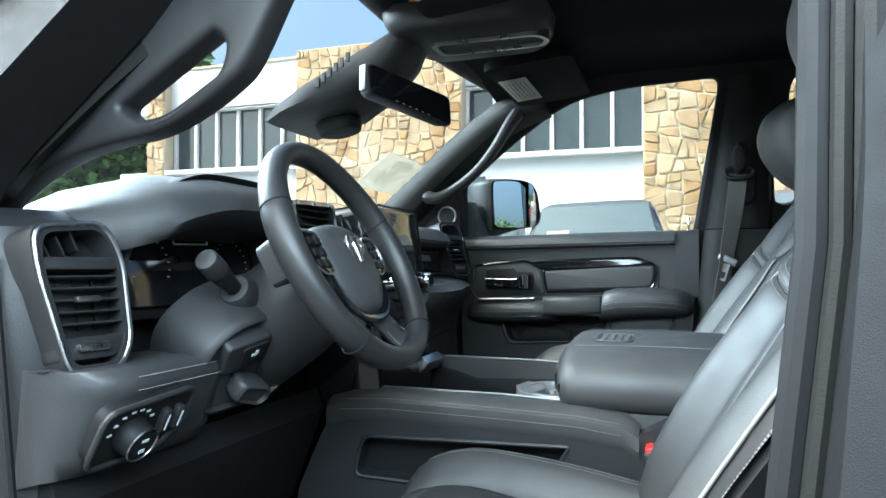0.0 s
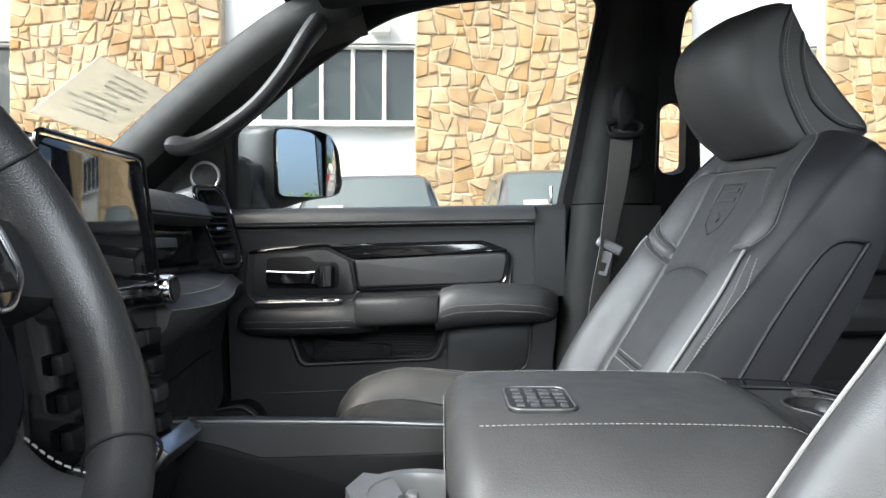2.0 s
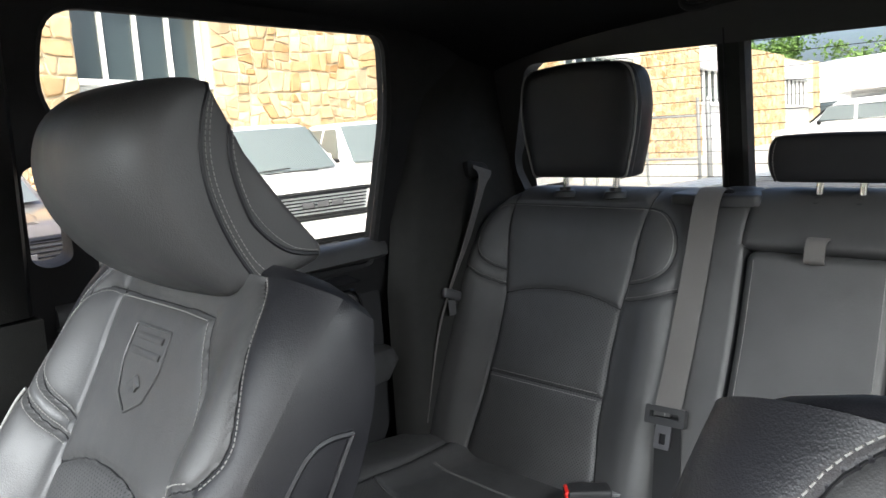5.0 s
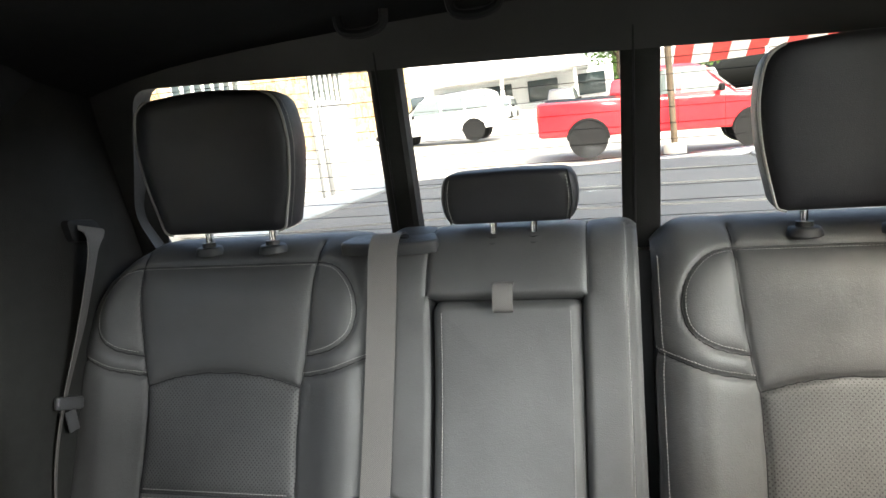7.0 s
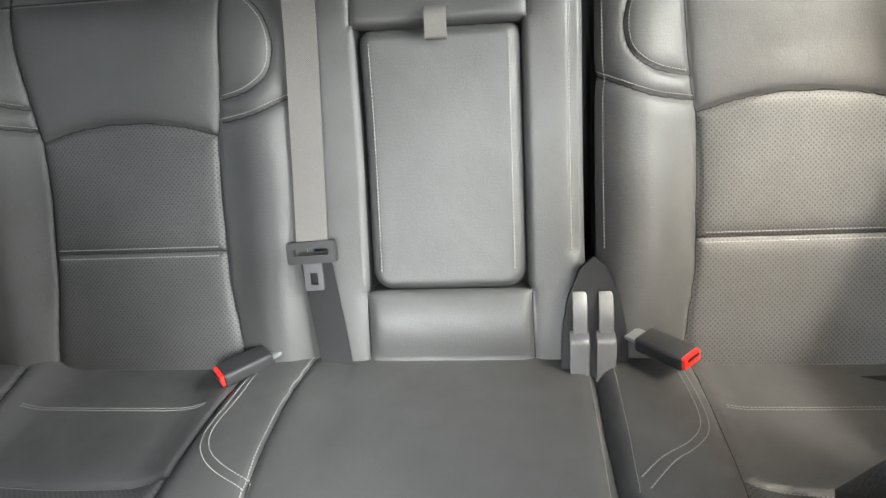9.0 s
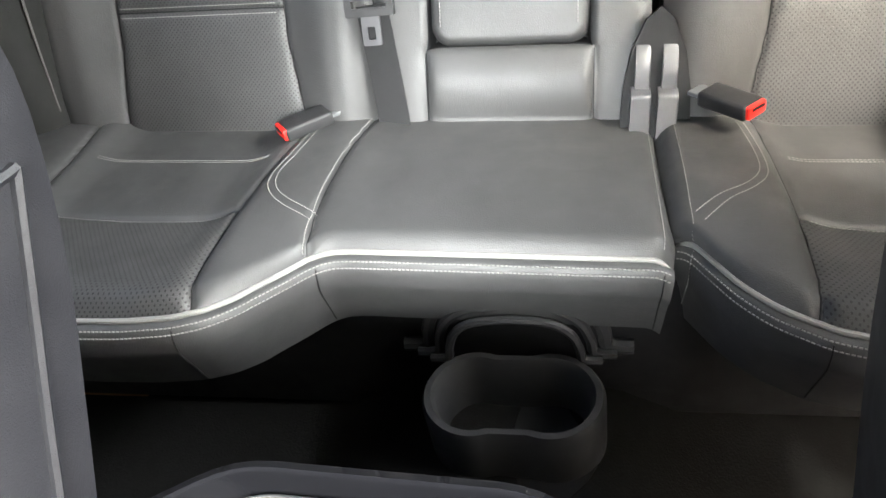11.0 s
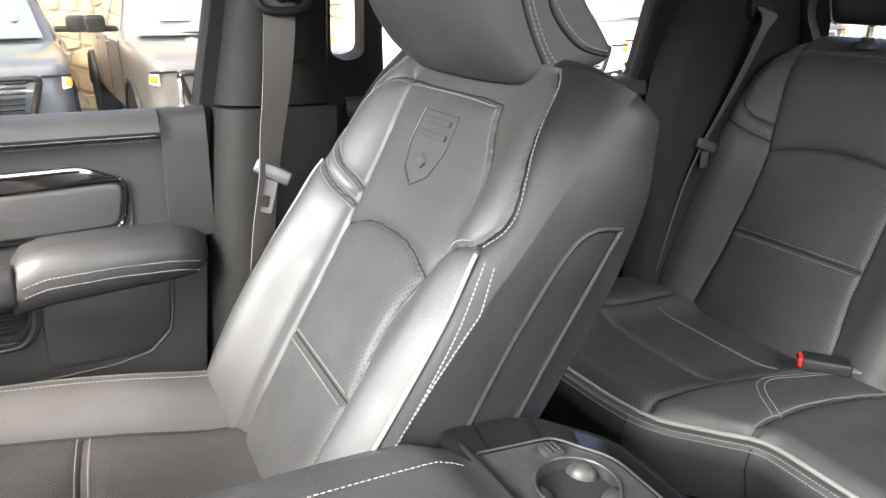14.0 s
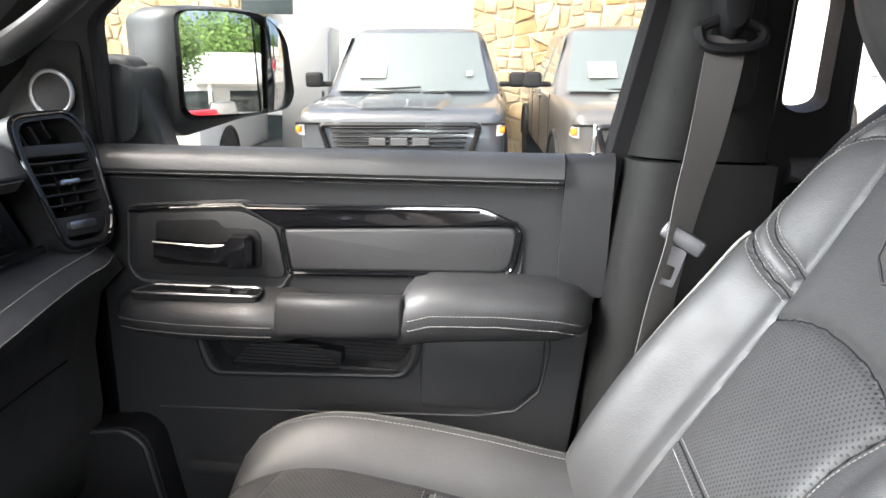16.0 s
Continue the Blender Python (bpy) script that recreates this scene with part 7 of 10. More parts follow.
for dz, k in ((-0.02, 0.97), (0.03, 0.985), (0.075, 0.99), (0.115, 0.985), (0.122, 0.955), (0.105, 0.915), (0.05, 0.90), (0.0, 0.90)):
    hood_rings.append([cl @ V((cr(hood_out, i / 40)[0] * k, cr(hood_out, i / 40)[1] * k - 0.10 * 0 , dz * (0.25 + 0.75 * step(-0.10, 0.09, cr(hood_out, i / 40)[1])))) for i in range(41)])
part("hood", loft(hood_rings, closed=False, caps=False), DASH_TOP, dash, "hooded instrument cowl", sharp=60)
ht = [p + V((0.002, 0, 0.003)) for p in hood_rings[2][4:37]]
st.line(ht, (0, 0, 1))

part("core", rbox((-0.84, YC, 1.29), (0.26, 1.50, 0.44), 0.01), DARK, dash)
part("bulkhead", rbox((-0.985, YC, 1.12), (0.04, 1.56, 0.80), 0.005), DARK, dash)

# centre stack: screen, vents, knobs
cs_m = basis((-0.452, 0.0, 1.50), (0, 1, 0), (-0.13, 0, 1))
part("stack_body", slab(round_poly([(-0.165, -0.30, 0.02), (-0.165, 0.11, 0.03), (0.125, 0.11, 0.03), (0.125, -0.30, 0.02)], 0.02), 0.16, cs_m, 0.006, 2, -0.012), GLOSS, dash, "gloss black centre stack")
ms = part("centre_screen", slab(round_poly([(-0.118, -0.042), (-0.118, 0.104), (0.100, 0.104), (0.100, -0.042)], 0.012), 0.012, cs_m, 0.003, 2, 0.002), SCREEN, dash, "dark upright touch screen")
part("screen_rim", tube([cs_m @ V((x, y, 0.003)) for x, y in round_poly([(-0.121, -0.045), (-0.121, 0.107), (0.103, 0.107), (0.103, -0.045)], 0.014)], 0.0025, 6, closed=True), GLOSS, ms)
part("stack_top", slab(round_poly([(-0.15, 0.0), (-0.15, 0.045), (0.11, 0.045), (0.11, 0.0)], 0.01), 0.02, basis((-0.50, 0, 1.592), (0, 1, 0), (-1, 0, 0.1)), 0.004), PLASTIC, dash)
for i in range(5):
    part("stack_button", rbox((-0.085 + i * 0.042, 0.022, 0.003), (0.034, 0.022, 0.006), 0.003, 2, basis((-0.50, 0, 1.592), (0, 1, 0), (-1, 0, 0.1))), GLOSS, dash)
for yk in (-0.088, 0.112):
    k_ = part("stack_knob", cyl((-0.445, yk, 1.447), 0.019, 0.034, (1, 0, 0.1), 28, 0.018, 0.002), CHROME, dash, "chrome volume knob")
    part("knob_face", cyl((-0.4275, yk, 1.449), 0.0145, 0.003, (1, 0, 0.1), 24), GLOSS, k_)
for r in range(4):
    for c in range(5):
        part("stack_button", rbox((-0.10 + c * 0.046, -0.105 - r * 0.034, -0.006), (0.036, 0.018, 0.012), 0.003, 2, cs_m), DARK if (r + c) % 3 else PLASTIC, dash)
# centre and driver side air vents beside the screen
cv = basis((-0.53, -0.245, 1.575), (0, 1, 0), (-0.15, 0, 1))
part("centre_vent", ring_slab(round_poly([(-0.095, -0.035), (-0.095, 0.024), (0.065, 0.028), (0.065, -0.035)], 0.01), round_poly([(-0.083, -0.027), (-0.083, 0.017), (0.055, 0.020), (0.055, -0.027)], 0.006), 0.06, cv, 0.01), SATIN, dash, "air vent with a satin metal rim")
part("vent_well", slab([(-0.085, -0.03), (-0.085, 0.02), (0.058, 0.022), (0.058, -0.03)], 0.01, cv, 0, 1, -0.03), DARK, dash)
for i in range(3):
    part("slat", rbox((-0.014, -0.018 + i * 0.014, -0.006), (0.138, 0.0026, 0.022), 0.001, 1, cv), PLASTIC, dash)
part("toggle_pad", slab(round_poly([(-0.02, -0.012), (-0.02, 0.012), (0.10, 0.012), (0.10, -0.012)], 0.004), 0.03, basis((-0.415, 0.06, 1.275), (0, 1, 0), (-0.8, 0, 0.6)), 0.003), SATIN, dash, "row of bright toggle switches")
st.finish(dash)

# sheet taped inside the windscreen
wsn = V((-0.555, 0, 0.68)).normalized()
pm = basis((-0.688, 0.505, 1.756), (0, 1, 0), (0.68 / 0.88, 0, 0.555 / 0.88))
sheet = thing("paper_sheet", (-0.70, 0.505, 1.75), "cream printed paper sheet stuck inside the windscreen", "paper sheet")
part("page", slab([(-0.135, -0.082), (-0.132, 0.060), (0.142, 0.060), (0.145, -0.082)], 0.0012, pm, 0, 1, -0.006), PAPER, sheet)
rnd = random.Random(5)
for i in range(8):
    w = rnd.uniform(0.03, 0.09)
    part("print_bar", rbox((rnd.uniform(-0.03, 0.03), 0.040 - i * 0.0125, -0.0078), (w * 2, 0.0025, 0.0006), 0, 1, pm), INK, sheet)

# ---------------------------------------------------------------- steering wheel and column
WC = V((-0.352, -0.446, 1.499))
wn_ = V((math.cos(0.50), 0.03, math.sin(0.50))).normalized()
wx = V((0, 1, 0))
wx = (wx - wn_ * wx.dot(wn_)).normalized()
wy = wn_.cross(wx)
wmx = Matrix(((wx.x, wy.x, wn_.x, WC.x), (wx.y, wy.y, wn_.y, WC.y), (wx.z, wy.z, wn_.z, WC.z), (0, 0, 0, 1)))
wheel = thing("steering_wheel", tuple(WC), "black leather steering wheel with cross stitching and a chrome badge", "steering wheel")
st = Stitches()
RW = 0.1795
n = 96
rim = []
for i in range(n):
    a = 2 * math.pi * i / n
    low_ = math.exp(-((math.sin(a) + 1) / 0.25) ** 2)
    grip = 1.0 + 0.12 * math.exp(-((abs(math.sin(a) - 0.25)) / 0.35) ** 2)
    c_ = V((math.cos(a) * RW, math.sin(a) * (RW - 0.006 * low_), 0))
    d_ = V((math.cos(a), math.sin(a), 0))
    rim.append([wmx @ (c_ + d_ * 0.0172 * grip * math.cos(q) + V((0, 0, 1)) * 0.0205 * grip * math.sin(q)) for q in [2 * math.pi * j / 16 for j in range(16)]])
bm = bmesh.new()
rows = [[bm.verts.new(p) for p in r] for r in rim]
for i in range(n):
    for j in range(16):
        bm.faces.new((rows[i][j], rows[(i + 1) % n][j], rows[(i + 1) % n][(j + 1) % 16], rows[i][(j + 1) % 16]))
bmesh.ops.recalc_face_normals(bm, faces=bm.faces)
part("rim", bm, LEATHER_RIM, wheel, "smooth black leather rim")
for a in (22, 158, 228, 312):
    an = radians(a)
    d_ = V((math.cos(an), math.sin(an), 0))
    part("rim_seam", tube([wmx @ (d_ * (RW + 0.0192 * math.cos(q)) + V((0, 0, 0.0226 * math.sin(q)))) for q in [2 * math.pi * j / 20 for j in range(20)]], 0.0012, 5, closed=True), DARK, wheel)
# cross stitches along the inside of the rim
for a0, a1 in ((28, 152), (-40, 12), (168, 222)):
    for k in range(int((a1 - a0) * 1.05)):
        an, an2 = radians(a0 + k / 1.05), radians(a0 + (k + 0.8) / 1.05)
        p1 = lambda q, z: wmx @ V((math.cos(q) * (RW - 0.0188), math.sin(q) * (RW - 0.0188), z))
        st.line([p1(an, -0.005), p1(an2, 0.005)], wmx.to_3x3() @ V((-math.cos(an), -math.sin(an), 0)), 0.1, 0.02, 0.0011)
        st.line([p1(an, 0.005), p1(an2, -0.005)], wmx.to_3x3() @ V((-math.cos(an), -math.sin(an), 0)), 0.1, 0.02, 0.0011)
# the hub lies a little behind the rim
hbx = wmx @ Matrix.Translation((0.0, -0.010, -0.020))
# airbag cover
hub = [(-0.078, 0.035, 0.03), (-0.060, 0.068, 0.03), (0.0, 0.078, 0.05), (0.060, 0.068, 0.03), (0.078, 0.035, 0.03), (0.072, -0.035, 0.03), (0.035, -0.078, 0.03), (-0.035, -0.078, 0.03), (-0.072, -0.035, 0.03)]
hp = round_poly(hub, 0.03, 5)
part("airbag_cover", loft([[hbx @ V((x * k * 1.07, y * k * 0.98 - 0.006, z)) for x, y in hp] for k, z in ((1.0, -0.045), (1.04, -0.02), (1.03, 0.002), (0.98, 0.014), (0.86, 0.021), (0.6, 0.026), (0.3, 0.028), (0.02, 0.0285))]), DASH_TOP, wheel, "grained black airbag cover", sharp=60)
bd = part("badge", loft([[hbx @ V((x, y + 0.014, z)) for x, y in round_poly([(-0.020 * k, 0.020 * k), (0.020 * k, 0.020 * k), (0.022 * k, -0.004 * k), (0.0, -0.024 * k), (-0.022 * k, -0.004 * k)], 0.006, 3)] for k, z in ((1.0, 0.024), (1.0, 0.0285), (0.85, 0.0305))]), SATIN, wheel, "chrome badge shape")
for sx in (-1, 1):
    part("horn_shape", tube(smooth_line([hbx @ V((sx * 0.002, 0.028, 0.032)), hbx @ V((sx * 0.016, 0.032, 0.033)), hbx @ V((sx * 0.023, 0.020, 0.032)), hbx @ V((sx * 0.016, 0.010, 0.031)), hbx @ V((sx * 0.012, 0.016, 0.031))], 14), [0.0070 - 0.003 * i / 14 for i in range(15)], 10, flat=0.6, up=wn_), SATIN, bd)
part("horn_shape", tube([hbx @ V((0, 0.032, 0.033)), hbx @ V((0, 0.012, 0.033)), hbx @ V((0, -0.006, 0.031))], [0.009, 0.008, 0.005], 10, flat=0.5, up=wn_), SATIN, bd)
# spokes
for sx in (-1, 1):
    up_ = [(0.060, 0.038), (0.060, -0.030), (0.120, -0.022), (0.172, -0.030), (0.174, 0.030), (0.120, 0.040)]
    part("spoke", loft([[hbx @ V((sx * x * 1.0, y * k + 0.012, z)) for x, y in round_poly(up_, 0.012, 3)] for k, z in ((1.0, -0.03), (1.08, -0.01), (1.05, 0.002), (0.92, 0.008))]), SOFT, wheel)
    pad_ = round_poly([(0.074, 0.046), (0.070, -0.016), (0.098, -0.022), (0.128, 0.0), (0.130, 0.034), (0.118, 0.048)], 0.012, 4)
    pd = part("switch_pad", slab([(sx * x, y) for x, y in pad_][::sx], 0.02, hbx, 0.003, 2, 0.016), GLOSS, wheel, "gloss black switch pad")
    part("pad_rim", tube([hbx @ V((sx * x * 1.01, y * 1.02, 0.0155)) for x, y in pad_], 0.0016, 8, closed=True), SATIN, pd)
    for i in range(3):
        for j in range(2):
            part("key", rbox((sx * (0.086 + 0.02 * j), 0.032 - i * 0.018, 0.017), (0.016, 0.012, 0.004), 0.002, 2, hbx), DARK, pd)
    leg = [(0.020, -0.07), (0.062, -0.055), (0.105, -0.118), (0.128, -0.132), (0.080, -0.170), (0.058, -0.166), (0.045, -0.115)]
    lg = smooth_line([hbx @ V((sx * 0.030, -0.060, -0.010)), hbx @ V((sx * 0.048, -0.088, -0.004)), hbx @ V((sx * 0.068, -0.120, -0.002)), hbx @ V((sx * 0.084, -0.140, 0.006)), hbx @ V((sx * 0.090, -0.148, 0.010))], 20)
    part("spoke", tube(lg, [0.036 - 0.012 * math.sin(math.pi * i / 20) - 0.010 * (i / 20) ** 3 for i in range(21)], 16, flat=0.45, up=wn_), LEATHER_DARK, wheel, "leather wrapped lower spoke")
    for off in (-0.016, 0.016):
        st.line([p + (lg[-1] - lg[0]).normalized().cross(wn_) * off * 1.5 + wn_ * 0.006 for p in lg[7:18]], wn_)
part("lower_trim", tube(smooth_line([hbx @ V((-0.082, -0.02, 0.010)), hbx @ V((-0.070, -0.062, 0.010)), hbx @ V((-0.03, -0.088, 0.010)), hbx @ V((0.03, -0.088, 0.010)), hbx @ V((0.070, -0.062, 0.010)), hbx @ V((0.082, -0.02, 0.010))], 30), 0.009, 8, flat=0.6), GLOSS, wheel, "gloss trim under the airbag cover")
st.finish(wheel)

col = thing("steering_column", tuple(WC - wn_ * 0.12), "black plastic steering column with a stalk", "steering column")
sec = lambda w, h: [(math.cos(q) * w * (0.5 + 0.5 * abs(math.cos(q)) ** 0.5) * 1.0, math.sin(q) * h) for q in [2 * math.pi * j / 28 for j in range(28)]]
part("shroud", loft([[wmx @ V((x, y - dy, z)) for x, y in sec(w, h)] for w, h, z, dy in ((0.072, 0.070, -0.052, 0.012), (0.082, 0.080, -0.065, 0.014), (0.086, 0.088, -0.12, 0.022), (0.088, 0.090, -0.20, 0.03), (0.085, 0.085, -0.34, 0.03))]), SOFT, col)
part("shroud_gap", tube([wmx @ V((x * 0.99, y * 0.99 - 0.0135, -0.061)) for x, y in sec(0.081, 0.079)], 0.003, 6, closed=True), DARK, col)
sb = wmx @ V((-0.085, 0.012, -0.15))
se = V((-0.478, -0.628, 1.492))
part("stalk_base", cyl(sb.lerp(se, 0.08), 0.030, 0.03, (se - sb), 24, 0.022, 0.004), SOFT, col)
part("stalk", tube([sb, sb.lerp(se, 0.35), sb.lerp(se, 0.62), sb.lerp(se, 0.66)], [0.0105, 0.012, 0.0155, 0.016], 16), DARK, col, "black control stalk")
part("stalk_end", cyl(sb.lerp(se, 0.84), 0.0170, (se - sb).length * 0.34, (se - sb), 24, 0.0162, 0.004), PLASTIC, col, "round twist end of the stalk")
# brake release and pedal switch in the moulded cover under the column
bx = basis((-0.478, -0.545, 1.338), (0.30, 1, 0.10), (0.42, -0.10, 1))
bb = thing("brake_release", (-0.47, -0.56, 1.345), "black parking brake release handle and pedal switch under the column", "brake release")
hs_ = round_poly([(-0.062, -0.072, 0.03), (-0.070, 0.030, 0.03), (-0.02, 0.072, 0.03), (0.085, 0.080, 0.02), (0.12, 0.03, 0.03), (0.085, -0.070, 0.03)], 0.03, 5)
part("housing", loft([[bx @ V((x * k, y * k, z)) for x, y in hs_] for k, z in ((1.25, -0.10), (1.18, -0.05), (1.08, -0.012), (1.0, 0.0), (0.93, 0.002), (0.90, -0.006))]), SOFT, bb, "moulded black cover", sharp=50)
sp_ = basis(bx @ V((0.0, 0.022, 0.006)), tuple(bx.to_3x3() @ V((1, 0.12, 0))), tuple(bx.to_3x3() @ V((-0.12, 1, 0.25))))
part("switch_block", slab(round_poly([(-0.040, -0.026), (-0.040, 0.028), (0.036, 0.030), (0.036, -0.024)], 0.010), 0.03, sp_, 0.004, 3, 0.004), SOFT, bb)
sw_ = part("switch", slab(round_poly([(-0.014, -0.018), (-0.014, 0.020), (0.030, 0.022), (0.030, -0.016)], 0.005), 0.012, sp_, 0.002, 2, 0.007), DARK, bb, "black rocker switch")
part("mark", rbox((0.006, 0.004, 0.0075), (0.010, 0.005, 0.0008), 0, 1, sp_), GAUGE, sw_)
part("mark", rbox((0.010, 0.008, 0.0075), (0.005, 0.006, 0.0008), 0, 1, sp_), GAUGE, sw_)
hd_ = basis(bx @ V((0.012, -0.034, 0.012)), tuple(bx.to_3x3() @ V((0.85, -0.35, 0))), tuple(bx.to_3x3() @ V((0.35, 0.85, 0.2))))
ho_ = round_poly([(-0.030, -0.018), (-0.032, 0.014), (0.022, 0.018), (0.036, 0.0), (0.026, -0.018)], 0.010, 4)
part("handle", loft([[hd_ @ V((x * k, y * k, z)) for x, y in ho_] for k, z in ((0.85, -0.02), (1.0, -0.008), (1.04, 0.006), (0.98, 0.014), (0.82, 0.017), (0.70, 0.012))]), PLASTIC, bb, "black pull handle", sharp=50)
part("handle_slot", slab(round_poly([(0.030, -0.022), (0.030, 0.004), (0.072, 0.010), (0.072, -0.014)], 0.006), 0.004, bx, 0, 1, 0.003), DARK, bb)

# ---------------------------------------------------------------- centre console
con = thing("centre_console", (-0.1, YC, 0.86), "black centre console with padded lid, open tray and rear cup holders", "centre console")
st = Stitches()
# side walls
for s in (-1, 1):
    y1 = YC + s * 0.222
    face = basis((0, y1, 0), (1, 0, 0), (0, 0, 1)) if s < 0 else basis((0, y1, 0), (-1, 0, 0), (0, 0, 1))
    sx = 1 if s < 0 else -1
    body = [(-0.62, 0.84), (-0.60, 1.05), (-0.52, 1.215), (-0.46, 1.232), (0.045, 1.205), (0.12, 1.245), (0.30, 1.235), (0.385, 1.12), (0.39, 0.84)]
    slot = round_poly([(-0.475, 1.09, 0.02), (-0.455, 1.168, 0.02), (-0.06, 1.180, 0.01), (-0.10, 1.12, 0.02), (-0.16, 1.085, 0.02)], 0.02)
    part("side_wall", pierced([(sx * x, z) for x, z in round_poly(body, 0.02)], [(sx * x, z) for x, z in slot], 0.045, face), SOFT, con)
    part("storage_slot", slab([(sx * x, z) for x, z in slot], 0.004, face, 0, 1, -0.043), DARK, con, "dark side storage slot")
    part("slot_lip", tube([face @ V((sx * x, z, 0.001)) for x, z in slot], 0.004, 6, closed=True), SOFT, con)
    rail = []
    for x, zt in ((-0.53, 1.238), (-0.48, 1.252), (-0.40, 1.255), (-0.2, 1.252), (-0.05, 1.248), (0.03, 1.238), (0.055, 1.222)):
        rail.append([V((x, YC + s * a, zt + b)) for a, b in ((0.170, -0.07), (0.170, -0.004), (0.176, 0.0), (0.186, 0.0), (0.214, -0.006), (0.226, -0.018), (0.229, -0.040), (0.222, -0.055))])
    part("side_rail", loft(rail), LEATHER, con, "stitched leather side rail")
    part("rail_edge", tube([V((x, YC + s * 0.173, zt + 0.001)) for x, zt in ((-0.52, 1.240), (-0.48, 1.252), (-0.2, 1.252), (0.0, 1.245))], 0.0022, 6), STEEL, con)
    for a, b in ((0.2235, -0.012), (0.2295, -0.030)):
        st.line([V((x, YC + s * a, zt + b)) for x, zt in ((-0.50, 1.248), (-0.40, 1.255), (-0.2, 1.252), (-0.05, 1.248), (0.03, 1.238))], (0, s, 0.6))
# tray between the rails
part("tray", rbox((-0.28, YC, 1.10), (0.46, 0.34, 0.10), 0.01), DARK, con, "dark open tray")
for s in (-1, 1):
    part("tray_wall", slab([(sx_, z) for sx_, z in round_poly([(-0.50, 1.12), (-0.50, 1.24), (-0.40, 1.222), (-0.345, 1.205), (-0.06, 1.215), (-0.06, 1.12)], 0.01)], 0.006, FACE_DRIVER(YC + s * 0.166) if s > 0 else FACE_DRIVER(YC - 0.160), 0.002), DARK, con)
cupf = part("front_cup_holder", loft([[V((-0.125 + 0.062 * k * math.cos(q), YC + 0.075 * s_ + 0.058 * k * math.sin(q), z)) for q in [2 * math.pi * j / 28 for j in range(28)]] for s_ in (0,) for k, z in ((1.25, 1.15), (1.25, 1.222), (1.18, 1.230), (0.95, 1.230), (0.90, 1.222), (0.86, 1.15))], caps=False), STEEL, con, "grey metal trimmed cup holder")
part("cup_divider", loft([[V((-0.195 + dx, YC + yy, z)) for dx, yy in ((0, -0.03), (0.035, -0.035), (0.05, 0.0), (0.035, 0.05), (0, 0.06), (-0.015, 0.015))] for z in (1.15, 1.20, 1.228)]), STEEL, con, "pale grey cup holder divider")
part("cup_tongue", rbox((-0.135, YC + 0.02, 1.208), (0.016, 0.02, 0.03), 0.006), STEEL, con)
# lid
lid_rings = []
n_l = 24
for i in range(n_l + 1):
    f = i / n_l
    x = -0.098 + 0.372 * f
    k = step(-0.01, 0.10, f) if f < 0.12 else 1.0
    front = 1 - (1 - min(f / 0.07, 1.0)) ** 2
    top = 1.318 + 0.020 * front + 0.004 * math.sin(math.pi * f) - 0.018 * step(0.86, 1.0, f)
    low_ = 1.232 + 0.030 * (1 - front) + 0.0 * f
    w = 0.150 + 0.040 * front
    lid_rings.append([V((x, YC + yy, z)) for yy, z in ((-w, low_ + 0.010), (-w - 0.010, low_ + 0.03), (-w - 0.006, top - 0.052), (-w + 0.008, top - 0.030), (-w + 0.040, top - 0.012), (-w * 0.56, top - 0.002), (0, top + 0.002), (w * 0.56, top - 0.002), (w - 0.040, top - 0.012), (w - 0.008, top - 0.030), (w + 0.006, top - 0.052), (w + 0.010, low_ + 0.03), (w, low_ + 0.010), (w * 0.9, low_), (-w * 0.9, low_))])
lid = part("lid", loft(lid_rings), LEATHER, con, "padded leather console lid", sharp=60)
for s in (5, 7):
    st.line([r[s] + V((0, 0, 0.0012)) for r in lid_rings[2:-1]], (0, -0.2 if s == 5 else 0.2, 1))
fr = [V((-0.0995, YC + yy, 1.300)) for yy in np.linspace(-0.14, 0.14, 20)]
st.line(fr, (-1, 0, 0.5))
em = basis((0.0, 0.0, 1.3415), (1, 0, 0), (0, 1, 0))
emb = part("badge_plate", slab(round_poly([(-0.036, -0.046), (-0.036, 0.046), (0.036, 0.046), (0.036, -0.046)], 0.016), 0.004, em, 0.0015, 2, 0.0015), DUSTY_BLACK, con, "embossed grey badge with raised shapes")
part("badge_rim", tube([em @ V((x, y, 0.0015)) for x, y in round_poly([(-0.034, -0.044), (-0.034, 0.044), (0.034, 0.044), (0.034, -0.044)], 0.016)], 0.0014, 6, closed=True), BRACKET, emb)
rnd = random.Random(3)
for i in range(5):
    for j in range(4):
        part("raised_bar", rbox((-0.022 + j * 0.0148, -0.030 + i * 0.015, 0.0022), (rnd.uniform(0.007, 0.012), rnd.uniform(0.004, 0.010), 0.0022), 0.0006, 1, em), BRACKET, emb)
# bin under the lid and the part behind it with two cup holders
part("bin", loft([[V((x, YC + a, z)) for a, z in ((-0.19, 0.86), (-0.195, 1.20), (-0.185, 1.236), (0.185, 1.236), (0.195, 1.20), (0.19, 0.86))] for x in (-0.06, 0.1, 0.27)]), SOFT, con)
plate_in = [(0.279, -0.137, 0.006), (0.279, 0.130, 0.006), (0.360, 0.121, 0.010), (0.394, 0.069, 0.015), (0.393, -0.076, 0.015), (0.352, -0.139, 0.010)]
top_out = [(0.270, -0.182, 0.012), (0.270, 0.176, 0.012), (0.362, 0.158, 0.02), (0.412, 0.090, 0.025), (0.410, -0.096, 0.025), (0.362, -0.168, 0.02)]
tray_z = 1.312
cm = basis((0, YC, tray_z), (1, 0, 0), (0, 1, 0))
CUP_A, CUP_B = (0.342, 0.057), (0.336, -0.073)
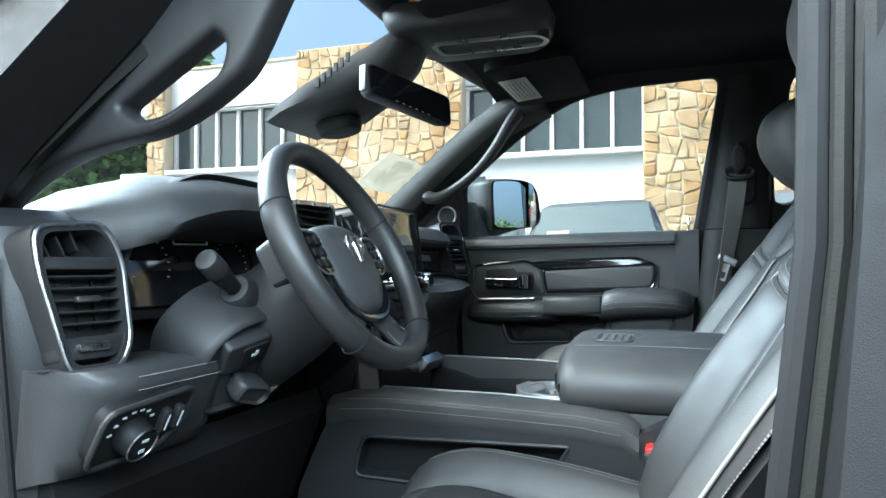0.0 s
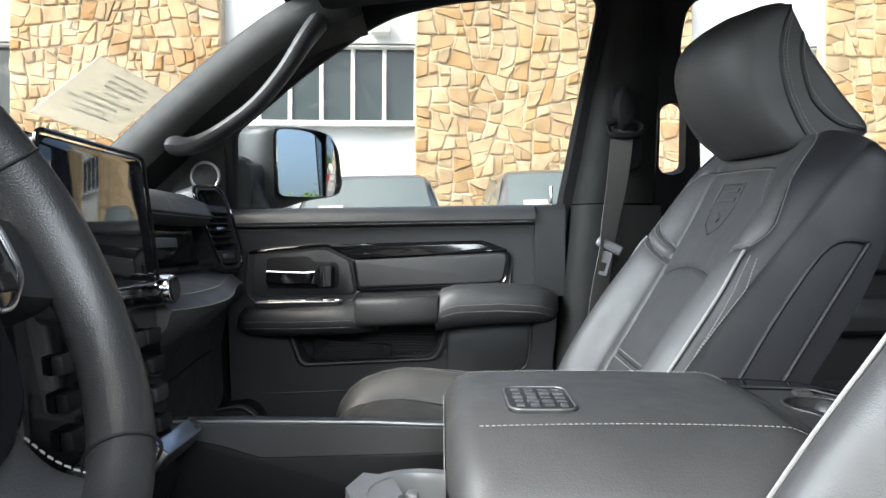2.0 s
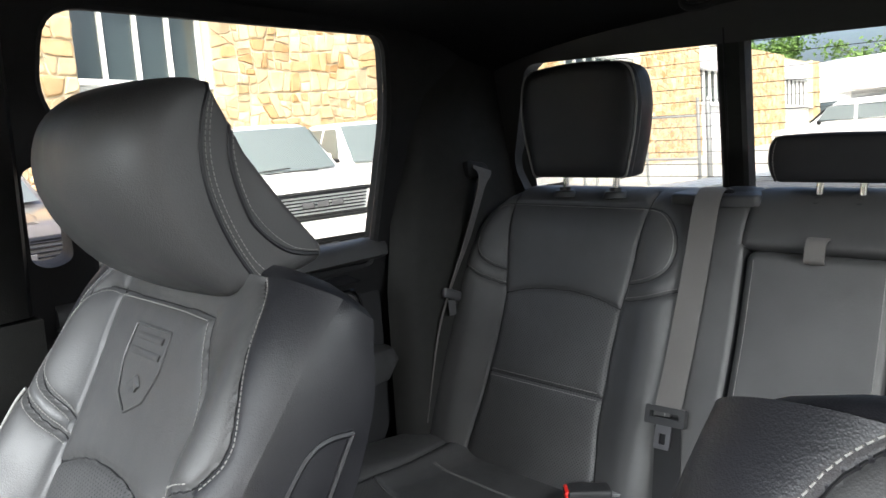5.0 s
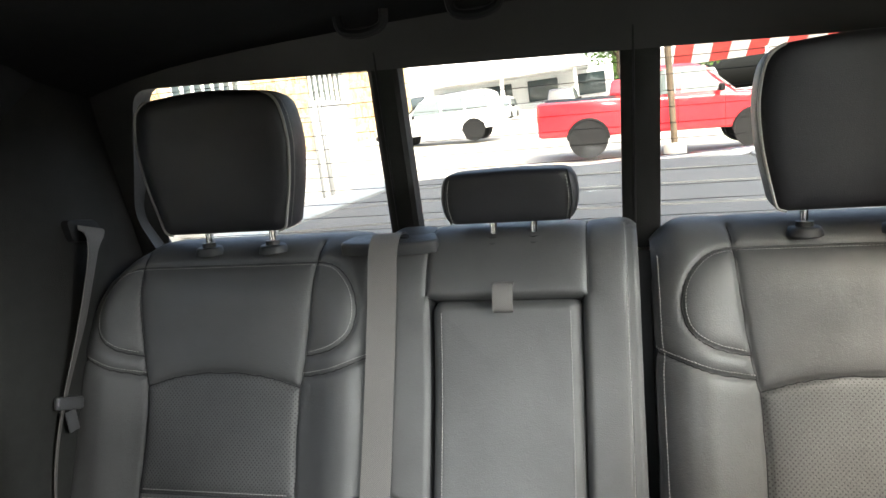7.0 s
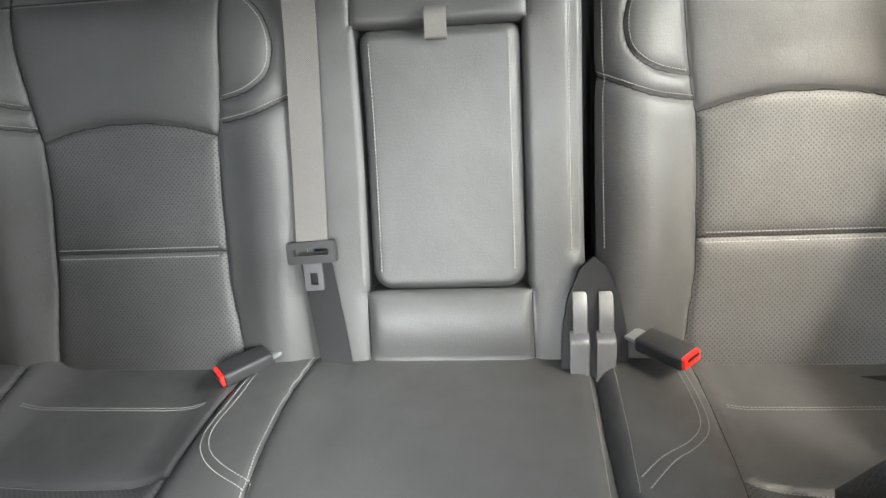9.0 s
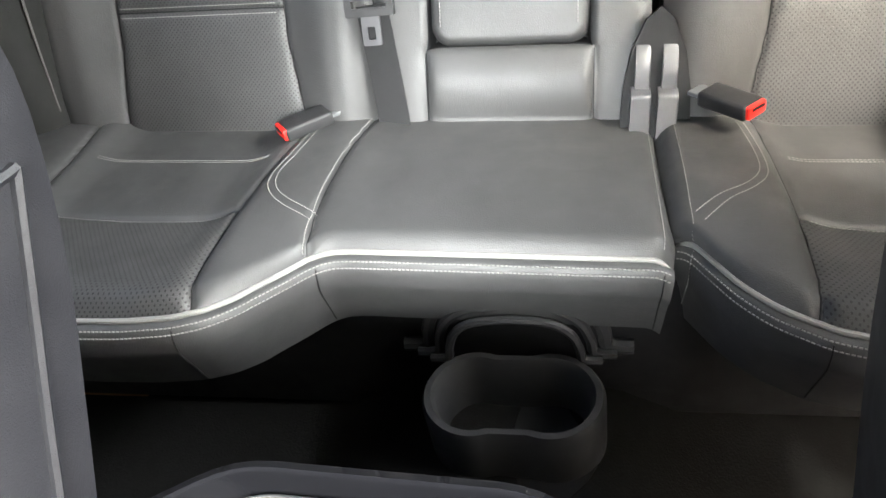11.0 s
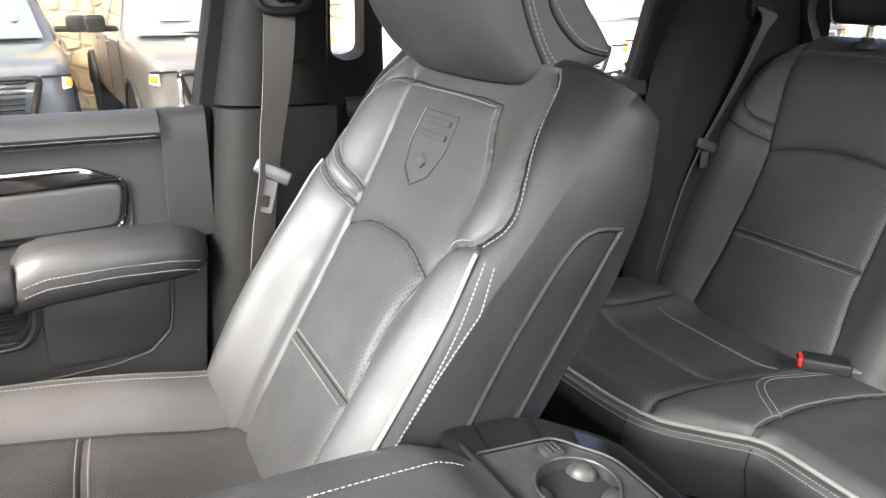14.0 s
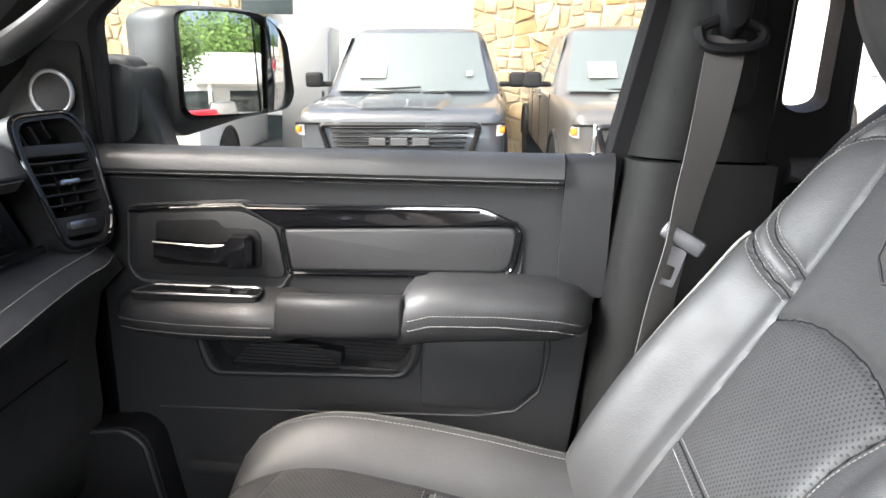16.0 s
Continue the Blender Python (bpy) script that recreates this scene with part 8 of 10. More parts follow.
arc_ = lambda c, r, a, b: [(c[0] + r * math.cos(radians(a + (b - a) * i / 22)), c[1] + r * math.sin(radians(a + (b - a) * i / 22))) for i in range(23)]
cup_hole = arc_(CUP_A, 0.038, -46, 228) + [(0.322, 0.016), (0.326, -0.006), (0.321, -0.030)] + arc_(CUP_B, 0.038, 132, 406) + [(0.356, -0.030), (0.354, -0.010), (0.357, 0.014)]
bm = bmesh.new()
edges = []
for loop in (round_poly(plate_in, 0.01, 4), cup_hole):
    vs = [bm.verts.new((x, y, 0)) for x, y in loop]
    edges += [bm.edges.new((vs[i - 1], vs[i])) for i in range(len(vs))]
bmesh.ops.triangle_fill(bm, use_beauty=True, edges=edges)
g_ = bmesh.ops.extrude_face_region(bm, geom=bm.faces[:])
bmesh.ops.translate(bm, vec=(0, 0, -0.02), verts=[v for v in g_["geom"] if isinstance(v, bmesh.types.BMVert)])
bmesh.ops.recalc_face_normals(bm, faces=bm.faces)
bm.transform(cm)
rp = part("rear_cup_plate", bm, DUSTY, con, "dusty grey cup holder plate")
po = round_poly(top_out, 0.02, 4)
part("plate_border", ring_slab(po, round_poly(plate_in, 0.01, 4), 0.03, cm, 0.003), GLOSS, rp, "dusty gloss black border")
part("border_edge", tube([cm @ V((x, y, 0.0035)) for x, y in round_poly(plate_in, 0.01, 4)], 0.0012, 6, closed=True), PLASTIC, rp, "thin edge round the plate")
part("border_foot", tube([cm @ V((x, y, -0.004)) for x, y in po], 0.008, 8, closed=True), GLOSS, rp)
hc = (sum(p[0] for p in cup_hole) / len(cup_hole), sum(p[1] for p in cup_hole) / len(cup_hole))
part("hole_edge", tube([cm @ V((x, y, 0.0005)) for x, y in cup_hole], 0.0016, 6, closed=True), DUSTY, rp)
cw = part("cup_well", loft([[cm @ V((hc[0] + (x - hc[0]) * k, hc[1] + (y - hc[1]) * k, z)) for x, y in cup_hole] for k, z in ((1.0, 0.0), (0.985, -0.012), (0.97, -0.05), (0.93, -0.125), (0.10, -0.128))], caps=False), DUSTY_BLACK, rp, "dusty black cup well")
for cup, ang in ((CUP_A, 42), (CUP_A, -40), (CUP_A, 165), (CUP_B, 34), (CUP_B, -52), (CUP_B, 200)):
    bmk = bmesh.new()
    bmesh.ops.create_uvsphere(bmk, u_segments=18, v_segments=12, radius=0.0205)
    bmesh.ops.scale(bmk, vec=(0.75, 0.95, 1.25), verts=bmk.verts)
    bmk.transform(cm @ Matrix.Translation((cup[0] + 0.034 * math.cos(radians(ang)), cup[1] + 0.034 * math.sin(radians(ang)), -0.026)) @ Matrix.Rotation(radians(ang), 4, 'Z'))
    part("grip_knob", bmk, DUSTY, cw, "rounded rubber grip knob")
for cup in (CUP_A, CUP_B):
    part("well_ring", tube([cm @ V((cup[0] + 0.028 * math.cos(q * math.pi / 14), cup[1] + 0.028 * math.sin(q * math.pi / 14), -0.108)) for q in range(28)], 0.003, 6, closed=True), DARK, cw)
for x, y in ((0.349, 0.106), (0.334, -0.124)):
    tb = part("release_tab", rbox((x, y, 0.001), (0.022, 0.018, 0.008), 0.003, 2, cm), DUSTY, rp)
    for k in (-1, 0, 1):
        part("tab_rib", rbox((x + 0.005 * k, y, 0.0055), (0.0018, 0.015, 0.0018), 0.0005, 1, cm), DUSTY, tb)
part("lid_trim", tube([V((0.2745, YC + yy, 1.317 - 0.02 * abs(yy / 0.19) ** 6)) for yy in np.linspace(-0.19, 0.19, 30)], 0.0035, 8), DARK, con)
part("rear_face", loft([[cm @ V((x, y * 1.0, z)) for x, y in po] for z in (-0.012, -0.10, -0.20, -0.46)]), SOFT, con)
part("floor_channel", rbox((-0.1, YC, 0.92), (0.95, 0.40, 0.14), 0.03), SOFT, con)
st.finish(con)

# ---------------------------------------------------------------- belts and buckles
def buckle(name, base_at, tip_at, label, wide=0.040, thick=0.022, red_end=True):
    b = thing(name, base_at, label, "belt buckle", "belt buckles")
    a, c = V(base_at), V(tip_at)
    d = (c - a).normalized()
    side = d.cross(V((0, 0, 1))).normalized()
    up = side.cross(d).normalized()
    m = Matrix(((side.x, up.x, d.x, a.x), (side.y, up.y, d.y, a.y), (side.z, up.z, d.z, a.z), (0, 0, 0, 1)))
    ln = (c - a).length
    part("body", rbox((0, 0, ln * 0.55), (wide, thick, ln * 0.86), 0.005, 3, m), PLASTIC, b, "black plastic buckle body")
    part("release_button", rbox((0, -0.0 + 0.001, ln * 0.98), (wide * 0.86, thick * 0.82, ln * 0.10 if ln > 0.06 else 0.012), 0.003, 2, m), RED, b, "red release button")
    part("slot", rbox((0, thick * 0.25, ln * 1.035), (wide * 0.55, 0.0035, 0.002), 0, 1, m), DARK, b)
    part("strap", rbox((0, 0, ln * 0.04), (wide * 0.7, 0.006, ln * 0.3), 0.001, 1, m), STEEL, b, "grey metal tongue strap")
    return b


buckle("belt_buckle", (0.105, -0.205, 1.06), (0.075, -0.205, 1.185), "black seat belt buckle with red button beside the console", 0.045, 0.026)
buckle("belt_buckle", (1.105, 0.285, 1.165), (1.045, 0.352, 1.168), "rear belt buckle lying on the bench cushion")
buckle("belt_buckle", (1.095, -0.245, 1.165), (1.030, -0.305, 1.170), "rear belt buckle lying on the bench cushion")

belt = thing("seat_belt", (0.25, 0.72, 1.1), "grey front passenger seat belt hanging on the door pillar", "seat belt")
wb = [V((0.272, 0.715, 1.742)), V((0.268, 0.710, 1.70)), V((0.258, 0.706, 1.62)), V((0.246, 0.704, 1.55)), V((0.238, 0.703, 1.49)), V((0.225, 0.705, 1.40)), V((0.215, 0.71, 1.25)), V((0.21, 0.72, 0.98))]
tw_ = [V((1, 0.1, 0.08)), V((1, 0.1, 0.05)), V((1, 0.35, 0)), V((1, 0.6, 0)), V((1, 0.8, 0)), V((1, 0.6, 0)), V((1, 0.3, 0)), V((1, 0.2, 0))]
part("webbing", ribbon(smooth_line(wb, 40), 0.047, 0.0015, [V(cr(tw_, i / 40)) for i in range(41)]), WEBBING, belt, "grey woven webbing")
part("guide_ring", tube(smooth_line([(0.238, 0.714, 1.752), (0.245, 0.708, 1.732), (0.275, 0.705, 1.728), (0.306, 0.708, 1.734), (0.310, 0.714, 1.752), (0.275, 0.714, 1.765), (0.238, 0.714, 1.752)], 30), 0.007, 8), DARK, belt, "black belt guide ring")
part("guide_cover", loft([[V((0.276 + 0.02 * math.cos(q) * k, 0.714 - dy, 1.785 + 0.045 * math.sin(q) * k)) for q in [2 * math.pi * j / 20 for j in range(20)]] for k, dy in ((1.1, -0.02), (1.0, 0.006), (0.75, 0.016), (0.3, 0.018))]), DARK, belt)
part("latch_head", rbox((0, 0, 0), (0.056, 0.014, 0.022), 0.005, 2, Matrix.Translation((0.243, 0.697, 1.500)) @ Matrix.Rotation(radians(28), 4, 'Y') @ Matrix.Rotation(radians(-20), 4, 'Z')), LATCH, belt, "grey latch plate")
part("latch_tongue", ring_slab(round_poly([(-0.012, -0.03), (-0.012, 0.02), (0.012, 0.02), (0.012, -0.03)], 0.005), round_poly([(-0.006, -0.022), (-0.006, -0.004), (0.006, -0.004), (0.006, -0.022)], 0.002), 0.003, basis((0.232, 0.694, 1.470), (0.9, -0.3, -0.25), (0.25, 0, 1))), LATCH, belt, "steel latch tongue")

belt = thing("seat_belt", (1.2, 0.74, 1.2), "grey rear outer seat belt on the corner pillar", "seat belt")
wb = [V((1.290, 0.705, 1.755)), V((1.275, 0.695, 1.72)), V((1.235, 0.715, 1.60)), V((1.185, 0.735, 1.48)), V((1.15, 0.745, 1.38)), V((1.11, 0.755, 1.20))]
part("webbing", ribbon(smooth_line(wb, 30), 0.047, 0.0015, [V((0.9, 0.2, 0.5)).lerp(V((1.0, 0.5, 0.2)), i / 30) for i in range(31)]), WEBBING, belt, "grey woven webbing")
part("latch_head", rbox((0, 0, 0), (0.056, 0.014, 0.022), 0.005, 2, Matrix.Translation((1.182, 0.727, 1.478)) @ Matrix.Rotation(radians(20), 4, 'Y')), LATCH, belt)
part("latch_tongue", rbox((1.175, 0.722, 1.45), (0.022, 0.003, 0.035), 0.001), LATCH, belt)

belt = thing("seat_belt", (1.2, 0.19, 1.2), "grey rear middle seat belt running down the bench back", "seat belt")


def on_back(y, z, off):
    xs = np.interp(z, [p[1] for p in R_SPINE], [p[0] for p in R_SPINE])
    return V((float(xs) - off, y, z))


wb = [V((1.345, 0.188, 1.694)), V((1.312, 0.188, 1.698)), V((1.284, 0.189, 1.674)), on_back(0.190, 1.60, 0.022), on_back(0.194, 1.50, 0.022), on_back(0.196, 1.40, 0.024), on_back(0.195, 1.330, 0.032)]
part("webbing", ribbon(smooth_line(wb, 40), 0.047, 0.0015, (0, 1, 0)), WEBBING, belt, "grey woven webbing")
lo_ = [on_back(0.194, 1.315, 0.028), on_back(0.188, 1.26, 0.020), on_back(0.179, 1.20, 0.018), on_back(0.170, 1.13, 0.020)]
part("lower_webbing", ribbon(smooth_line(lo_, 16), 0.047, 0.0015, (0, 1, 0)), DARK, belt, "dark lower webbing")
lb = basis(on_back(0.195, 1.318, 0.036), (0, -1, 0.05), (0.38, 0, 1))
part("latch_head", ring_slab(round_poly([(-0.036, -0.016), (-0.036, 0.016), (0.036, 0.016), (0.036, -0.016)], 0.004), round_poly([(-0.026, -0.004), (-0.026, 0.006), (0.026, 0.006), (0.026, -0.004)], 0.001), 0.012, lb, 0.006), PLASTIC, belt, "black latch plate")
part("latch_tongue", ring_slab(round_poly([(-0.014, -0.056), (-0.014, -0.012), (0.014, -0.012), (0.014, -0.056)], 0.004), round_poly([(-0.006, -0.048), (-0.006, -0.03), (0.006, -0.03), (0.006, -0.048)], 0.002), 0.003, lb, 0.004), LATCH, belt, "steel latch tongue")
gd = thing("belt_guide", (1.315, 0.172, 1.675), "black plastic belt guide on top of the bench back", "belt guide")
part("plate", slab(round_poly([(-0.085, -0.022), (-0.07, 0.03), (0.07, 0.03), (0.085, -0.022), (0.04, -0.032), (-0.04, -0.032)], 0.015), 0.02, basis((1.330, 0.188, 1.690), (0, -1, 0), (1, 0, 0.1)), 0.006, 3), PLASTIC, gd)
part("slot", slab(round_poly([(-0.03, -0.006), (-0.03, 0.006), (0.03, 0.006), (0.03, -0.006)], 0.004), 0.004, basis((1.330, 0.188, 1.690), (0, -1, 0), (1, 0, 0.1)), 0, 1, 0.003), DARK, gd)

# ---------------------------------------------------------------- things on the roof and windscreen
for s, lab in ((1, "black cloth passenger sun visor with a white label"), (-1, "black cloth driver sun visor with a label")):
    vz = thing("sun_visor", (-0.25, YC + s * 0.38, 1.985), lab, "sun visor", "sun visors")
    vm = basis((-0.235, YC + s * 0.39, 1.975), (0.99, 0, 0.10), (0, 1, 0.0))
    part("board", slab(round_poly([(-0.10, -0.205), (-0.10, 0.205), (0.115, 0.185), (0.115, -0.20)], 0.03), 0.022, vm @ Matrix.Translation((0, 0, 0.011)), 0.006, 3), HEADLINER, vz)
    bl = slab(round_poly([(-0.10, -0.205), (-0.10, 0.205), (0.115, 0.185), (0.115, -0.20)], 0.03), 0.010, vm @ Matrix.Rotation(math.pi, 4, 'X') @ Matrix.Translation((0, 0, 0.012)), 0.006, 3)
    part("board", bl, HEADLINER, vz)
    lb_ = part("label", rbox((-0.045, -s * 0.02, -0.0235), (0.07, 0.22 if s > 0 else 0.12, 0.001), 0, 1, vm), PAPER, vz, "white warning label")
    for i in range(6):
        part("print_bar", rbox((-0.072 + i * 0.010, -s * 0.02, -0.0243), (0.003, 0.16 if s > 0 else 0.09, 0.0004), 0, 1, vm), INK, lb_)
    if s < 0:
        part("label_stripe", rbox((-0.080, 0.02, -0.0242), (0.014, 0.11, 0.0006), 0, 1, vm), AMBER, lb_)

oc = thing("overhead_console", (-0.25, YC, 1.97), "black overhead console with chrome framed lamps", "overhead console")
om = basis((-0.275, YC, 1.985), (1, 0, 0), (0, -1, 0))
prof_o = round_poly([(-0.175, -0.13, 0.06), (-0.185, 0.13, 0.06), (0.10, 0.12, 0.05), (0.135, 0.06, 0.05), (0.135, -0.06, 0.05), (0.10, -0.12, 0.05)], 0.05, 5)
part("body", loft([[om @ V((x * k, y * k, z)) for x, y in prof_o] for k, z in ((1.08, -0.03), (1.05, 0.0), (1.0, 0.014), (0.9, 0.022), (0.5, 0.026), (0.02, 0.027))]), PLASTIC, oc, sharp=60)
part("lamp_bezel", ring_slab(round_poly([(-0.13, -0.042), (-0.13, 0.042), (0.10, 0.042), (0.125, 0.0), (0.10, -0.042)], 0.02), round_poly([(-0.118, -0.032), (-0.118, 0.032), (0.095, 0.032), (0.112, 0.0), (0.095, -0.032)], 0.016), 0.02, om @ Matrix.Translation((0.02, 0, 0.012)), 0.02), SATIN, oc, "satin metal lamp bezel")
part("lamp_lens", slab(round_poly([(-0.115, -0.03), (-0.115, 0.03), (-0.07, 0.03), (-0.07, -0.03)], 0.006), 0.01, om @ Matrix.Translation((0.02, 0, 0.02)), 0.002), LENS, oc, "clear lamp lens")
part("lamp_lens", slab(round_poly([(0.05, -0.03), (0.05, 0.03), (0.088, 0.03), (0.10, 0.0), (0.088, -0.03)], 0.006), 0.01, om @ Matrix.Translation((0.02, 0, 0.02)), 0.002), LENS, oc, "clear lamp lens")
part("button_plate", slab(round_poly([(-0.066, -0.03), (-0.066, 0.03), (0.046, 0.03), (0.046, -0.03)], 0.004), 0.01, om @ Matrix.Translation((0.02, 0, 0.02)), 0.002), DARK, oc)
part("assist_button", rbox((0.045, 0.0, 0.0235), (0.028, 0.022, 0.004), 0.002, 1, om), RED, oc, "small red lidded button")
for dx in (-0.025, 0.005):
    part("button", rbox((dx, 0.0, 0.0235), (0.022, 0.03, 0.004), 0.002, 1, om), PLASTIC, oc)

cam_box = thing("camera_housing", (-0.55, YC, 1.86), "black plastic camera housing on the windscreen", "camera housing")
rings = []
for f, w, top_, dep in ((0.0, 0.115, 0.0, 0.012), (0.12, 0.13, 0.0, 0.03), (0.35, 0.125, 0.0, 0.062), (0.6, 0.10, 0.0, 0.075), (0.85, 0.075, 0.0, 0.062), (1.0, 0.06, 0.0, 0.03)):
    c_ = V((-0.735, YC - 0.015, 1.800)).lerp(V((-0.43, YC - 0.015, 1.995)), f)
    rings.append([c_ + V((0, yy, 0)) + wsn * d for yy, d in ((-w, 0.0), (w, 0.0), (w * 1.0, -dep * 0.55), (w * 0.8, -dep * 0.9), (w * 0.3, -dep), (-w * 0.3, -dep), (-w * 0.8, -dep * 0.9), (-w, -dep * 0.55))])
part("shell", loft(rings), PLASTIC, cam_box, sharp=50)
for i in range(6):
    c_ = V((-0.665 + i * 0.012, YC - 0.15 + 0.0 * i, 1.838 + i * 0.008))
    part("slot", rbox((-0.60 + i * 0.014, YC - 0.139, 1.868 + i * 0.0095), (0.009, 0.004, 0.020), 0.001, 1), DARK, cam_box)
part("sensor_grille", cyl((-0.62, YC + 0.0, 1.800), 0.048, 0.03, (-0.2, 0, 1), 24, 0.055, 0.006), DARK, cam_box, "ribbed sensor cover")

rv = thing("rear_view_mirror", (-0.42, 0.0, 1.86), "black rear view mirror with a dark digital display", "rear view mirror")
mm = basis((-0.420, -0.035, 1.842), (0.38, 1, -0.12), (-0.06, 0.14, 1))
rs = round_poly([(-0.128, -0.032), (-0.134, 0.030), (0.125, 0.036), (0.130, -0.030)], 0.016, 4)
part("housing", loft([[mm @ V((x * k, y * k, z)) for x, y in rs] for k, z in ((0.80, -0.034), (0.95, -0.026), (1.03, -0.008), (1.03, 0.002), (1.0, 0.005))]), PLASTIC, rv)
part("mirror_glass", slab([(x * 0.965, y * 0.93) for x, y in rs], 0.002, mm, 0.0, 1, 0.007), SCREEN, rv, "dark reflecting mirror glass")
part("end_cap", rbox((-0.133, 0, -0.006), (0.010, 0.055, 0.018), 0.004, 2, mm), LATCH, rv)
part("stem", tube([mm @ V((0, 0.01, -0.03)), (-0.475, YC, 1.89), (-0.50, YC, 1.93)], 0.014, 10), PLASTIC, rv)
for i in range(6):
    part("button", rbox((-0.05 + i * 0.02, -0.027, 0.0072), (0.008, 0.002, 0.001), 0, 1, mm), INK, rv)

rl = thing("roof_lamp", (0.52, 0.19, 1.99), "black roof lamp surround in the lining", "roof lamp")
part("surround", slab(round_poly([(-0.07, -0.06), (-0.05, 0.07), (0.07, 0.05), (0.06, -0.07)], 0.03), 0.03, basis((0.52, 0.17, 2.012), (1, 0, 0), (0, -1, 0)), 0.006, 3), DARK, rl)
part("rim", tube([basis((0.52, 0.17, 2.012), (1, 0, 0), (0, -1, 0)) @ V((x, y, 0.0)) for x, y in round_poly([(-0.07, -0.06), (-0.05, 0.07), (0.07, 0.05), (0.06, -0.07)], 0.03)], 0.002, 6, closed=True), SATIN, rl)
for yy in (-0.04, 0.10):
    hk = thing("coat_hook", (1.12, yy - 0.02, 1.985), "small black hook under the roof", "hook", "roof hooks")
    part("hook", tube(smooth_line([(1.10, yy - 0.03, 1.99), (1.10, yy - 0.025, 1.972), (1.10, yy, 1.966), (1.10, yy + 0.025, 1.972), (1.10, yy + 0.03, 1.99)], 16), 0.006, 8), DARK, hk)

# ---------------------------------------------------------------- outside
def lot(x, y):
    """Height of the sloping car park."""
    return 0.035 * min(max(x, -30), 60) + 0.055 * min(max(y, -10), 14)


def ground_sheet(name, x0, x1, y0, y1, nx, ny, lift, mat, label):
    bm = bmesh.new()
    rows = []
    for i in range(nx + 1):
        x = x0 + (x1 - x0) * i / nx
        rows.append([bm.verts.new((x, y0 + (y1 - y0) * j / ny, lot(x, y0 + (y1 - y0) * j / ny) + lift)) for j in range(ny + 1)])
    for a, b in zip(rows, rows[1:]):
        for j in range(ny):
            bm.faces.new((a[j], b[j], b[j + 1], a[j + 1]))
    return solo(name, bm, mat, label, name, kind="structure")


ground_sheet("ground", -600, 600, -600, 600, 120, 120, -0.03, CONCRETE, "pale dry ground reaching to the horizon")
ground_sheet("road", -40, 13, -40, 11.7, 53, 50, 0.0, ASPHALT, "worn grey asphalt of the car park")
solo("grass", join(*[rbox((-22 + i * 0.0, 6 + 0 * i, lot(-22, 6) + 0.02), (12, 18, 0.1), 0.02) for i in range(1)]), GRASS, "strip of green grass", "grass", kind="stuff")

WALL_Y = 11.8
building = thing("building", (0, WALL_Y, 0.6), "white painted building with stone panels and ribbon windows", "building")
wall = part("wall", join(rbox((15.5, WALL_Y + 0.35, 2.1), (56.5, 0.5, 3.1), 0.01), rbox((15.5, WALL_Y + 0.35, 5.51), (56.5, 0.5, 0.97), 0.01)), STUCCO, building, "white painted wall with flaking patches")
part("roof_edge", rbox((15.5, WALL_Y + 0.34, 6.02), (56.7, 0.56, 0.06), 0.01), MORTAR, building)
part("rear_wall", rbox((15.5, WALL_Y + 4.5, 3.2), (56.5, 0.3, 5.6), 0.01), STUCCO, building)
for x0, x1 in ((-11.25, -7.77), (-4.03, -0.58), (4.35, 6.70), (10.75, 13.2), (18.2, 22.9), (27.8, 32.7), (37.7, 42.2)):
    win = part("window", rbox(((x0 + x1) / 2, WALL_Y + 0.35, 4.34), (x1 - x0, 0.06, 1.42), 0.0), PANE, building, "dark window band behind white bars")
    part("sill", rbox(((x0 + x1) / 2, WALL_Y + 0.02, 3.60), (x1 - x0, 0.30, 0.10), 0.01), WHITE, win)
    k = max(2, round((x1 - x0) / 0.62))
    for i in range(k + 1):
        part("mullion", rbox((x0 + (x1 - x0) * i / k, WALL_Y + 0.28, 4.34), (0.07, 0.10, 1.40), 0.008), WHITE, win)
    part("head", rbox(((x0 + x1) / 2, WALL_Y + 0.2, 5.06), (x1 - x0, 0.2, 0.05), 0.008), WHITE, win)
part("vent_box", rbox((-1.2, WALL_Y - 0.05, 5.35), (0.35, 0.25, 0.28), 0.01), WHITE, building)


def split_cell(poly, at, normal):
    """Cuts a convex polygon in two by a line."""
    f = lambda p: (p[0] - at[0]) * normal[0] + (p[1] - at[1]) * normal[1]
    one, two = [], []
    for i in range(len(poly)):
        p, q = poly[i - 1], poly[i]
        fp, fq = f(p), f(q)
        (one if fp <= 0 else two).append(p)
        if fp * fq < 0:
            t = fp / (fp - fq)
            c = (p[0] + (q[0] - p[0]) * t, p[1] + (q[1] - p[1]) * t)
            one.append(c)
            two.append(c)
    return one, two


